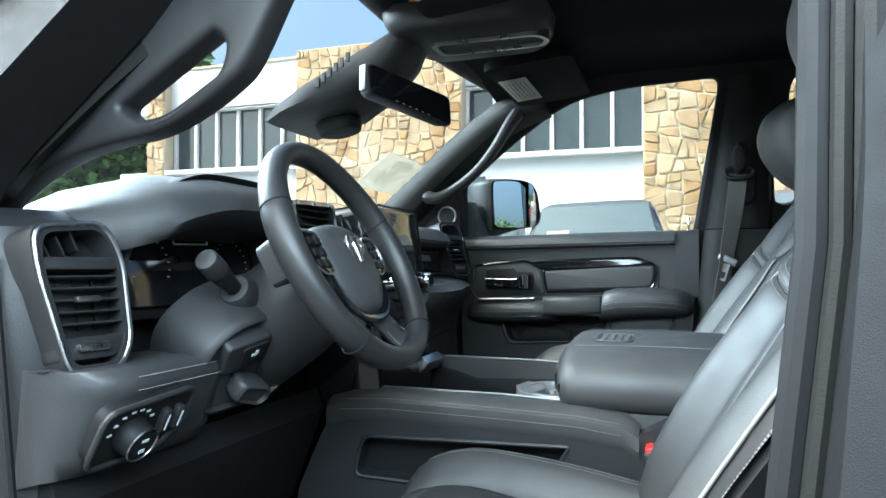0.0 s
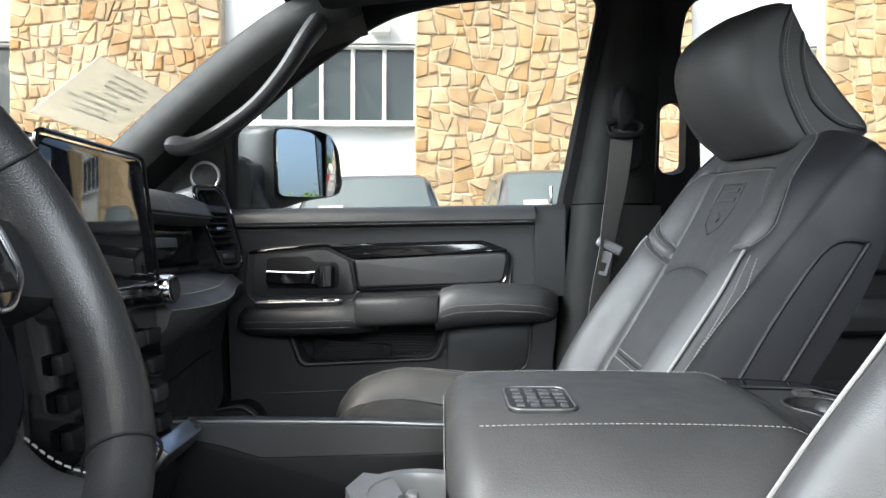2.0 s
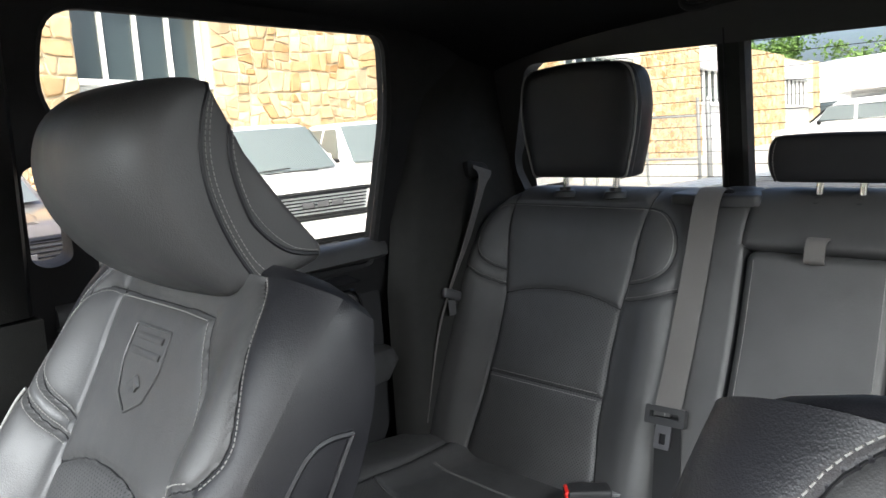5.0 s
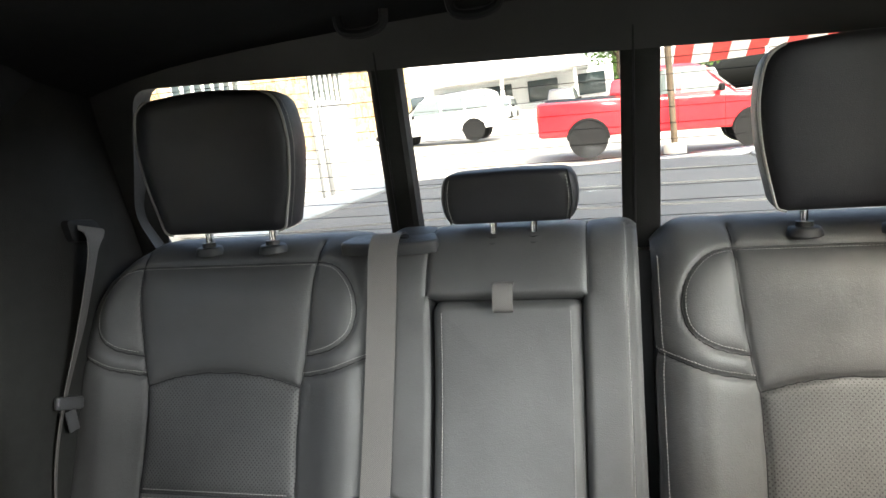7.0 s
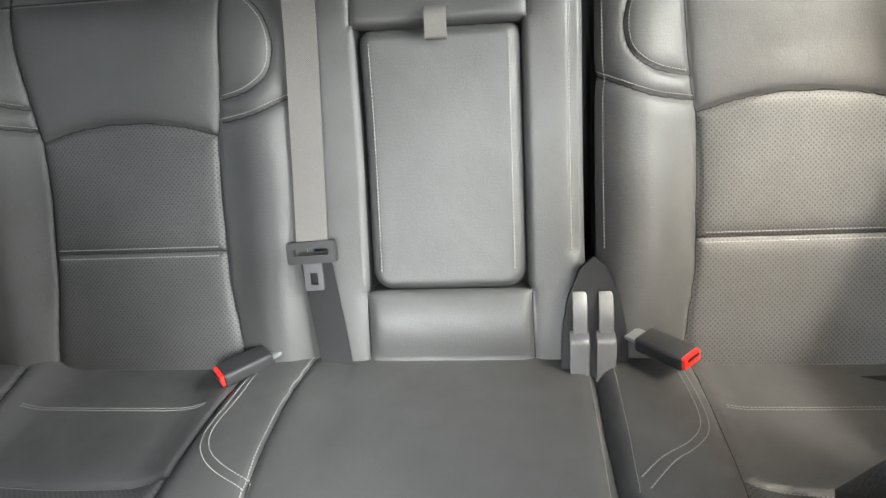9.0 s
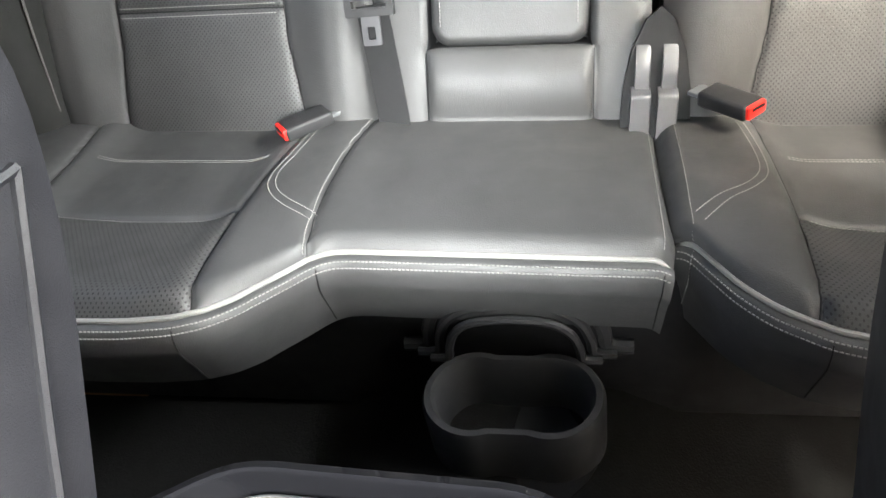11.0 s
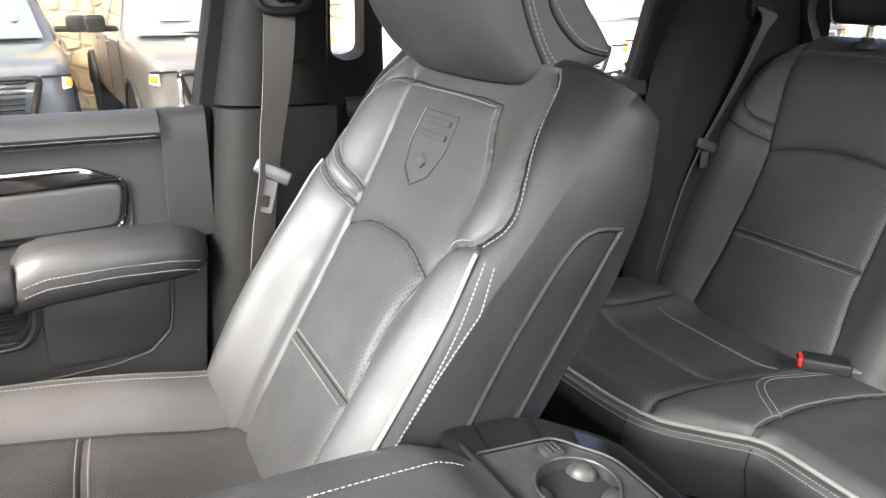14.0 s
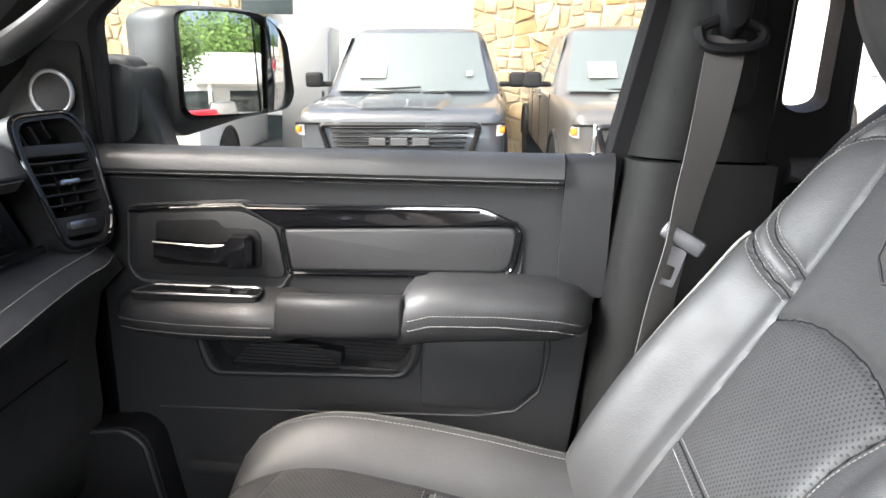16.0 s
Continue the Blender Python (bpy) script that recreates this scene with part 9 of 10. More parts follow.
def stone_cells(x0, x1, z0, z1, size, seed):
    """Irregular flat stones: a rectangle cut again and again by slanting lines."""
    rnd = random.Random(seed)
    todo, cells = [[(x0, z0), (x1, z0), (x1, z1), (x0, z1)]], []
    while todo:
        poly = todo.pop()
        if len(poly) < 3:
            continue
        xs, zs = [p[0] for p in poly], [p[1] for p in poly]
        w, h = max(xs) - min(xs), max(zs) - min(zs)
        area = abs(sum(poly[k - 1][0] * poly[k][1] - poly[k][0] * poly[k - 1][1] for k in range(len(poly)))) / 2
        if area < size * size * rnd.uniform(0.45, 2.2) and max(w, h) < size * 2.2:
            if area > 0.004:
                cells.append(poly)
            continue
        cut = rnd.uniform(0.36, 0.64)
        lean = rnd.gauss(0, 0.20)
        if w > h * rnd.uniform(0.8, 1.3):
            at, nrm = (min(xs) + w * cut, (min(zs) + max(zs)) / 2), (math.cos(lean), math.sin(lean))
        else:
            at, nrm = ((min(xs) + max(xs)) / 2, min(zs) + h * cut), (math.sin(lean), math.cos(lean))
        todo += list(split_cell(poly, at, nrm))
    return cells


def stone_mesh(poly, y, rnd, vs, fs):
    """One flat stone with broken, rounded edges standing proud of the mortar."""
    cx, cz = sum(p[0] for p in poly) / len(poly), sum(p[1] for p in poly) / len(poly)
    size = max(max(abs(p[0] - cx), abs(p[1] - cz)) for p in poly)
    loop = []
    for i, p in enumerate(poly):
        q = poly[(i + 1) % len(poly)]
        long = math.hypot(q[0] - p[0], q[1] - p[1])
        k = 1 - rnd.uniform(0.02, 0.12)
        loop.append((cx + (p[0] - cx) * k, cz + (p[1] - cz) * k))
        for f in ((0.33, 0.67) if long > 0.22 else (0.5,)):
            j = min(0.05 * long, 0.016)
            loop.append((p[0] + (q[0] - p[0]) * f + rnd.uniform(-j, j), p[1] + (q[1] - p[1]) * f + rnd.uniform(-j, j)))
    proud = rnd.uniform(0.020, 0.055)
    tilt = (rnd.uniform(-0.14, 0.14), rnd.uniform(-0.14, 0.14))
    k0 = 1 - 0.013 / max(size, 0.06)
    k1 = 1 - (0.032 + rnd.uniform(0, 0.02)) / max(size, 0.09)
    base = len(vs)
    n = len(loop)
    for k, dep in ((k0, 0.0), (k0, proud * 0.55), (k1, proud)):
        for px, pz in loop:
            x, z = cx + (px - cx) * k, cz + (pz - cz) * k
            d = 0 if dep == 0 else dep + (x - cx) * tilt[0] * 0.35 + (z - cz) * tilt[1] * 0.35 + rnd.uniform(-0.008, 0.008)
            vs.append((x, y - d, z))
    for r in range(2):
        for i in range(n):
            j = (i + 1) % n
            fs.append((base + r * n + i, base + r * n + j, base + (r + 1) * n + j, base + (r + 1) * n + i))
    fs.append(tuple(base + 2 * n + i for i in range(n)))


def stone_panel(x0, x1, z0, z1, seed, single):
    """A stone clad panel: mortar bed with single stones."""
    pan = part("stone_panel", rbox(((x0 + x1) / 2, WALL_Y + 0.03, (z0 + z1) / 2), (x1 - x0, 0.30, z1 - z0), 0.01), MORTAR, building, "panel of irregular tan sandstone")
    rnd = random.Random(seed + 1)
    rest_v, rest_f = [], []
    singles = 0
    for poly in stone_cells(x0, x1, z0, z1, 0.26, seed):
        cz = sum(p[1] for p in poly) / len(poly)
        vs, fs = [], []
        if singles < 290 and single(sum(p[0] for p in poly) / len(poly), cz):
            stone_mesh(poly, WALL_Y - 0.115, rnd, vs, fs)
            me = bpy.data.meshes.new("stone")
            o = ORIGIN[pan]
            me.from_pydata([(a - o.x, b - o.y, c - o.z) for a, b, c in vs], [], fs)
            me.materials.append(STONE)
            ob = new("stone", me)
            singles += 1
            ob.parent = pan
        else:
            stone_mesh(poly, WALL_Y - 0.115, rnd, rest_v, rest_f)
    if rest_f:
        o = ORIGIN[pan]
        me = bpy.data.meshes.new("stones")
        me.from_pydata([(a - o.x, b - o.y, c - o.z) for a, b, c in rest_v], [], rest_f)
        me.materials.append(STONE)
        ob = new("stones", me)
        ob.parent = pan
        tagged(ob, kind="stuff")


stone_panel(-0.58, 4.35, 0.5, 6.1, 11, lambda x, z: 1.8 < z < 5.2)
stone_panel(6.70, 10.75, 0.5, 6.1, 12, lambda x, z: 2.0 < z < 4.4)
stone_panel(-7.77, -4.03, 0.5, 6.1, 13, lambda x, z: 2.5 < z < 5.2)
stone_panel(-11.75, -11.25, 0.5, 6.1, 14, lambda x, z: False)
for k, (xa, xb) in enumerate(((13.2, 18.2), (22.9, 27.8), (32.7, 37.7), (42.2, 43.4))):
    stone_panel(xa, xb, 0.3, 6.1, 30 + k, lambda x, z: False)

# ---------------------------------------------------------------- vehicles and things on the lot
def rr(hw, z0, z1, y, r=0.12, n=4, top=1.0):
    """A rounded upright section of a car body."""
    pts = round_poly([(-hw, z0, 0.08), (-hw * 1.0, z0 + (z1 - z0) * 0.62, 0.10), (-hw * top, z1, r), (hw * top, z1, r), (hw, z0 + (z1 - z0) * 0.62, 0.10), (hw, z0, 0.08)], r, n)
    return [V((x, y, z)) for x, z in pts]


def wheel_set(car, axles, half, r, rim_mat):
    for y in axles:
        for s in (-1, 1):
            x = s * (half - 0.13)
            ring = []
            for dx, k in ((-0.13, 0.62), (-0.135, 0.90), (-0.11, 0.99), (-0.05, 1.0), (0.05, 1.0), (0.11, 0.99), (0.135, 0.90), (0.13, 0.62)):
                ring.append([V((x + dx, y + r * k * math.cos(q), r + r * k * math.sin(q))) for q in [2 * math.pi * j / 28 for j in range(28)]])
            w = part("wheel", loft(ring), RUBBER, car, "black tyre on a bright rim")
            part("rim", cyl((x + s * 0.10, y, r), r * 0.62, 0.05, (1, 0, 0), 28, edge=0.01), rim_mat, w)
            for k in range(6):
                q = 2 * math.pi * k / 6
                part("rim_gap", cyl((x + s * 0.127, y + r * 0.38 * math.cos(q), r + r * 0.38 * math.sin(q)), r * 0.13, 0.01, (1, 0, 0), 10), DARK, w)
            part("wheel_arch", tube([V((s * (half + 0.005), y + (r + 0.07) * math.cos(q), r + (r + 0.07) * math.sin(q))) for q in [math.pi * j / 16 for j in range(17)]], 0.035, 6), DARK, car)
            part("arch_gap", cyl((s * (half - 0.03), y, r + 0.02), r + 0.06, 0.09, (1, 0, 0), 28), DARK, car)


def pickup(name_label, paint, at, turn, grille="dark", paper=False, scoop=True):
    """A four door pickup, its nose at the origin and facing -y."""
    car = thing("pickup_truck", (0, 0, 0), name_label, "pickup truck", "parked cars")
    hw = 0.99
    body = [rr(0.86, 0.62, 1.06, 0.0, 0.06), rr(0.93, 0.52, 1.13, 0.05, 0.08), rr(0.97, 0.48, 1.17, 0.20, 0.10), rr(hw, 0.46, 1.205, 0.6, 0.12), rr(hw, 0.46, 1.225, 1.2, 0.12), rr(hw, 0.46, 1.225, 1.5, 0.08), rr(hw, 0.46, 1.235, 3.8, 0.05), rr(hw, 0.46, 1.30, 3.86, 0.05), rr(hw, 0.48, 1.30, 5.70, 0.05), rr(0.96, 0.52, 1.28, 5.78, 0.05)]
    part("body", loft(body), paint, car, sharp=40)
    cab_r = []
    for z, y0, y1, w in ((1.20, 1.28, 3.74, 0.955), (1.30, 1.42, 3.72, 0.94), (1.55, 1.72, 3.62, 0.86), (1.78, 1.98, 3.52, 0.785), (1.88, 2.10, 3.46, 0.745), (1.93, 2.24, 3.36, 0.66), (1.945, 2.5, 3.1, 0.4)):
        cab_r.append([V((x, y, z)) for x, y in round_poly([(-w, y1), (-w, y0 + 0.10), (-w * 0.86, y0 + 0.02), (0, y0 - 0.05), (w * 0.86, y0 + 0.02), (w, y0 + 0.10), (w, y1)], 0.08, 3)])
    part("cab", loft(cab_r), paint, car, sharp=45)
    ws_ = basis((0, 1.64, 1.52), (1, 0, 0), (0, 0.66, 0.50))
    bow = lambda x: -0.06 * (1 - (x / 0.85) ** 2)
    g = []
    for i in range(9):
        f = i / 8
        w = 0.84 - 0.14 * f
        z = 1.245 + 0.62 * f
        y = 1.36 + 0.71 * f
        g.append([V((w * (-1 + 2 * j / 12), y - 0.075 * (1 - (-1 + 2 * j / 12) ** 2) - 0.03, z + 0.012)) for j in range(13)])
    part("windscreen", loft(g, closed=False), CARGLASS, car, "tinted windscreen")
    part("wiper", tube([(-0.55, 1.33, 1.27), (-0.2, 1.27, 1.285), (0.1, 1.25, 1.30)], 0.010, 5), DARK, car)
    for s in (-1, 1):
        for y0, y1, ya, yb in ((1.66, 2.55, 2.06, 2.55), (2.66, 3.52, 2.66, 3.40)):
            q = [V((s * 0.95, y0, 1.29)), V((s * 0.95, y1, 1.29)), V((s * 0.775, yb, 1.83)), V((s * 0.775, ya, 1.83))]
            bm = bmesh.new()
            bm.faces.new([bm.verts.new(p) for p in q])
            ex = bmesh.ops.extrude_face_region(bm, geom=bm.faces[:])
            bmesh.ops.translate(bm, vec=(s * 0.012, 0, 0), verts=[v for v in ex["geom"] if isinstance(v, bmesh.types.BMVert)])
            bmesh.ops.recalc_face_normals(bm, faces=bm.faces)
            part("side_window", bm, CARGLASS, car, "tinted side window")
        mr = part("door_mirror", rbox((s * 1.17, 1.72, 1.36), (0.20, 0.12, 0.17), 0.04, 3), paint if grille == "white" else DARK, car, "door mirror")
        part("mirror_arm", rbox((s * 1.03, 1.74, 1.31), (0.14, 0.06, 0.06), 0.02), DARK, mr)
        for y in (2.50, 3.42):
            part("door_handle", rbox((s * 1.0, y, 1.14), (0.04, 0.18, 0.035), 0.012), paint, car)
        for y in (1.62, 2.62, 3.60):
            part("door_gap", rbox((s * 0.988, y, 0.86), (0.012, 0.012, 0.70), 0), DARK, car)
    if scoop:
        part("hood_bulge", loft([[V((x * k, y, z + dz)) for x, dz in ((-0.52, -0.05), (-0.47, 0.02), (-0.40, 0.045), (0.0, 0.055), (0.40, 0.045), (0.47, 0.02), (0.52, -0.05))] for k, y, z in ((0.85, 0.10, 1.12), (0.95, 0.35, 1.175), (1.0, 0.8, 1.20), (0.95, 1.05, 1.21), (0.85, 1.30, 1.20))]), paint, car)
        for s in (-1, 0, 1):
            part("hood_slot", rbox((s * 0.26, 0.93, 1.262 - abs(s) * 0.004), (0.23, 0.08, 0.012), 0.005), DARK, car)
    # face
    gr = round_poly([(-0.64, 0.70, 0.06), (-0.74, 1.02, 0.05), (0.74, 1.02, 0.05), (0.64, 0.70, 0.06)], 0.06)
    fm = basis((0, -0.015, 0), (1, 0, 0), (0, 0.02, 1))
    gp = part("grille", slab(gr, 0.06, fm, 0.01, 2, 0.0), DARK, car, "dark slatted grille")
    part("grille_rim", tube([fm @ V((x, z, 0.01)) for x, z in gr], 0.028, 8, closed=True), GLOSS if grille == "dark" else (CHROME if grille == "chrome" else DARK), gp)
    for k in range(7):
        z = 0.745 + k * 0.042
        w = 0.62 + (z - 0.70) * 0.25
        part("grille_bar", rbox((0, -0.035, z), (w * 2 - 0.10, 0.03, 0.016), 0.005, 1), GLOSS if grille != "chrome" else CHROME, gp)
    for k in range(3):
        part("badge_bar", rbox((-0.20 + 0.20 * k, -0.062, 0.873), (0.16, 0.014, 0.075), 0.012, 1), BRACKET, gp, "raised plain badge shape")
    for s in (-1, 1):
        lamp = slab(round_poly([(s * 0.75, 0.89), (s * 0.77, 1.02), (s * 0.95, 1.03), (s * 0.97, 0.93)][::s], 0.03), 0.12, fm @ Matrix.Translation((0, 0, -0.02)), 0.01)
        hl = part("headlight", lamp, LENS, car, "clear headlight")
        part("indicator", rbox((s * 0.945, 0.03, 0.98), (0.05, 0.10, 0.06), 0.01), AMBER, hl)
        part("lamp_lid", rbox((s * 0.86, -0.002, 1.035), (0.22, 0.04, 0.02), 0.006), DARK, hl)
        part("fog_pocket", slab(round_poly([(s * 0.70, 0.56), (s * 0.66, 0.70), (s * 0.94, 0.74), (s * 0.95, 0.60)][::s], 0.04), 0.06, fm @ Matrix.Translation((0, 0, 0.012)), 0.01), DARK, car, "dark fog lamp pocket")
        part("fog_lamp", cyl((s * 0.80, -0.04, 0.645), 0.045, 0.03, (0, -1, 0), 18), LENS, car)
    part("bumper", loft([rr(1.0, 0.44, 0.60, -0.06, 0.05), rr(1.0, 0.42, 0.70, 0.02, 0.06), rr(1.0, 0.42, 0.62, 0.25, 0.06)]), GLOSS if grille == "dark" else (CHROME if grille == "chrome" else paint), car, "front bumper")
    part("air_dam", rbox((0, 0.12, 0.40), (1.7, 0.2, 0.10), 0.03), DARK, car)
    part("bed_well", rbox((0, 4.78, 1.25), (1.62, 1.66, 0.12), 0.02), DARK, car)
    for s in (-1, 1):
        part("tail_lamp", rbox((s * 0.93, 5.76, 1.02), (0.12, 0.07, 0.36), 0.02), RED, car)
    if paper:
        part("window_sheet", rbox((0.0, 0, 0.0), (0.30, 0.24, 0.004), 0, 1, basis((-0.45, 1.52, 1.435), (1, 0, 0), (0, 0.71, 0.62)) @ Matrix.Translation((0, 0, 0.05))), PAPER, car, "white sheet in the windscreen")
        part("window_sheet", rbox((0.0, 0, 0.0), (0.06, 0.08, 0.004), 0, 1, basis((0.62, 1.50, 1.40), (1, 0, 0), (0, 0.71, 0.62)) @ Matrix.Translation((0, 0, 0.05))), PAPER, car)
    wheel_set(car, (0.98, 4.62), hw, 0.40, SATIN)
    car.location, car.rotation_euler = at, (radians(3.15), radians(-2.0), radians(turn))
    return car


def estate(name_label, paint, at, turn, long=4.8, tall=1.78):
    """A closed car or van, nose at the origin, facing -y."""
    car = thing("parked_car", (0, 0, 0), name_label, "car", "parked cars")
    hw = 0.92
    part("body", loft([rr(0.80, 0.50, 0.88, 0.0, 0.08), rr(0.88, 0.40, 0.95, 0.12, 0.1), rr(hw, 0.38, 1.0, 0.8, 0.1), rr(hw, 0.38, 1.03, 1.3, 0.06), rr(hw, 0.38, 1.04, long - 0.2, 0.06), rr(0.86, 0.45, 0.98, long, 0.08)]), paint, car, sharp=40)
    rings = []
    for f, y0, y1, w in ((0.0, 1.05, long - 0.05, 0.90), (0.2, 1.25, long - 0.10, 0.87), (0.8, 1.80, long - 0.28, 0.76), (0.95, 1.98, long - 0.40, 0.70), (1.0, 2.3, long - 0.8, 0.5)):
        z = 1.0 + (tall - 1.0) * f
        rings.append([V((x, y, z)) for x, y in round_poly([(-w, y1), (-w, y0 + 0.08), (0, y0 - 0.04), (w, y0 + 0.08), (w, y1)], 0.12, 3)])
    part("cabin", loft(rings), paint, car, sharp=45)
    h = tall - 1.0
    part("windscreen", loft([[V((w * (-1 + 2 * j / 8), y - 0.05 * (1 - (-1 + j / 4) ** 2) - 0.02, 1.0 + h * f)) for j in range(9)] for f, y, w in ((0.12, 1.17, 0.80), (0.45, 1.47, 0.76), (0.80, 1.79, 0.68))], closed=False), CARGLASS, car, "tinted windscreen")
    for s in (-1, 1):
        for y0, y1 in ((1.75, 2.55), (2.65, 3.45), (3.55, long - 0.45)):
            bm = bmesh.new()
            bm.faces.new([bm.verts.new(p) for p in (V((s * 0.89, y0 - (0.3 if y0 < 2 else 0), 1.0 + h * 0.14)), V((s * 0.89, y1, 1.0 + h * 0.14)), V((s * 0.79, y1, 1.0 + h * 0.74)), V((s * 0.79, y0, 1.0 + h * 0.74)))])
            ex = bmesh.ops.extrude_face_region(bm, geom=bm.faces[:])
            bmesh.ops.translate(bm, vec=(s * 0.015, 0, 0), verts=[v for v in ex["geom"] if isinstance(v, bmesh.types.BMVert)])
            bmesh.ops.recalc_face_normals(bm, faces=bm.faces)
            part("side_window", bm, CARGLASS, car, "tinted side window")
        part("headlight", rbox((s * 0.68, 0.03, 0.78), (0.28, 0.10, 0.14), 0.03), LENS, car)
        part("door_mirror", rbox((s * 1.0, 1.55, 1.08), (0.16, 0.10, 0.12), 0.03), DARK, car)
    part("grille", rbox((0, -0.01, 0.74), (0.9, 0.06, 0.16), 0.02), DARK, car)
    part("bumper", rbox((0, 0.02, 0.48), (1.7, 0.14, 0.16), 0.04), DARK, car)
    wheel_set(car, (0.85, long - 1.05), hw, 0.34, SATIN)
    car.location, car.rotation_euler = at, (radians(0), radians(0), radians(turn))
    return car


pickup("parked dark grey pickup with a slatted grille", BODY_BLUE, (-0.90, 6.35, lot(-0.9, 6.35)), 2.0, "dark", True)
pickup("parked dark brown grey pickup with a sheet in the windscreen", BODY_DARK, (1.62, 6.25, lot(1.6, 6.25)), 3.0, "dark", True)
pickup("parked white pickup with a dark grille", BODY_WHITE, (5.45, 7.0, lot(5.45, 7.0)), -14.0, "white")
pickup("parked white pickup beside the building", BODY_WHITE, (8.15, 7.5, lot(8.1, 7.5)), -14.0, "white", False, False)
pickup("parked dark blue pickup with a chrome grille", BODY_BLUE, (11.6, 8.1, lot(11.6, 8.1)), -8.0, "chrome", False, False)
pickup("red pickup standing across the lot", BODY_RED, (18.1, -4.3, lot(18, -2) - 0.02), 0.0, "chrome", False, False)
estate("white estate car across the lot", BODY_WHITE, (26.5, 8.3, lot(26.5, 6)), 180.0)
estate("white van with dark windows", BODY_WHITE, (15.3, -7.8, lot(15.3, -5)), 180.0, 5.2, 2.1)
estate("white car beside the building", BODY_WHITE, (-4.6, 8.4, lot(-4.6, 8.4)), 5.0)
rnd = random.Random(8)
for k in range(9):
    estate("car parked far across the lot", [BODY_WHITE, BODY_RED, BODY_DARK, BODY_WHITE, BODY_BLUE][k % 5], (44 + rnd.uniform(0, 8), -6 + k * 4.2, lot(44, 0)), rnd.choice((90, 270)) + rnd.uniform(-8, 8))

# shop and striped awning across the lot
shop = thing("building", (64, 12, lot(60, 0)), "white low shop building with a canopy", "building")
part("wall", rbox((68, 12, 5.0), (10, 26, 6.0), 0.05), STUCCO, shop)
part("canopy", rbox((61, 8, 5.6), (6, 14, 0.9), 0.05), WHITE, shop)
for y in (2, 8, 14):
    part("post", rbox((59, y, 3.6), (0.3, 0.3, 3.4), 0.02), WHITE, shop)
for k in range(6):
    part("window", rbox((62.9, 1 + k * 4, 3.9), (0.1, 2.6, 1.8), 0.02), PANE, shop)
shop2 = thing("awning", (40, -9, lot(40, -5)), "red and white striped awning on posts", "awning")
for k in range(12):
    part("stripe", rbox((0, 0, 0), (2.4, 0.92, 0.08), 0.02, 1, Matrix.Translation((40, -3.4 - k * 0.92, 3.9)) @ Matrix.Rotation(radians(22), 4, 'Y')), AWNING_R if k % 2 else WHITE, shop2)
part("fascia", rbox((41.2, -8.4, 4.9), (0.2, 12, 1.6), 0.02), WHITE, shop2)
for k in range(3):
    part("post", cyl((39.2, -3.6 - k * 4.6, 2.4), 0.07, 2.6), WHITE, shop2)
pole = thing("light_pole", (16.4, -1.55, lot(16.4, 0)), "rusty steel pole on a concrete foot", "pole")
part("shaft", cyl((16.4, -1.55, 3.6), 0.07, 6.2), BARK, pole)
part("foot", cyl((16.4, -1.55, 0.70), 0.24, 0.30, edge=0.03), CONCRETE, pole)

# wire fence by the building
fence = thing("wire_fence", (13.6, 9.0, lot(13.6, 9)), "grey chain link fence with steel posts", "fence")
fz = lot(13.6, 8)
wires = []
for k in range(5):
    part("post", cyl((13.6, 6.7 + k * 1.22, fz + 1.05), 0.03, 2.1, (0, 0, 1), 12), FENCE, fence)
for z in (0.1, 1.35, 2.05):
    part("rail", cyl((13.6, 9.15, fz + z), 0.018, 4.9, (0, 1, 0), 8), FENCE, fence)
vs, fs = [], []
for d in (-1, 1):
    for k in range(-26, 66):
        y0 = 6.7 + k * 0.075
        a, b = V((13.6, y0, fz + 0.1)), V((13.6, y0 + d * 1.95, fz + 2.05))
        lo_t, hi_t = 0.0, 1.0
        for lim, sg in ((6.7, 1), (11.58, -1)):
            if (a.y - lim) * sg < 0 and (b.y - lim) * sg < 0:
                lo_t = 2.0
            elif (a.y - lim) * sg < 0:
                lo_t = max(lo_t, (lim - a.y) / (b.y - a.y))
            elif (b.y - lim) * sg < 0:
                hi_t = min(hi_t, (lim - a.y) / (b.y - a.y))
        if lo_t >= hi_t:
            continue
        p, q = a.lerp(b, lo_t), a.lerp(b, hi_t)
        base_i = len(vs)
        for c_ in (p, q):
            vs += [tuple(c_ + V((0.004, 0, 0))), tuple(c_ + V((-0.002, 0.0035, 0))), tuple(c_ + V((-0.002, -0.0035, 0)))]
        fs += [(base_i + i, base_i + (i + 1) % 3, base_i + 3 + (i + 1) % 3, base_i + 3 + i) for i in range(3)]
me = bpy.data.meshes.new("wire_mesh")
o = ORIGIN[fence]
me.from_pydata([(a - o.x, b - o.y, c - o.z) for a, b, c in vs], [], fs)
me.materials.append(FENCE)
wm_ob = new("wire_mesh", me)
wm_ob.parent = fence
tagged(wm_ob, kind="stuff")


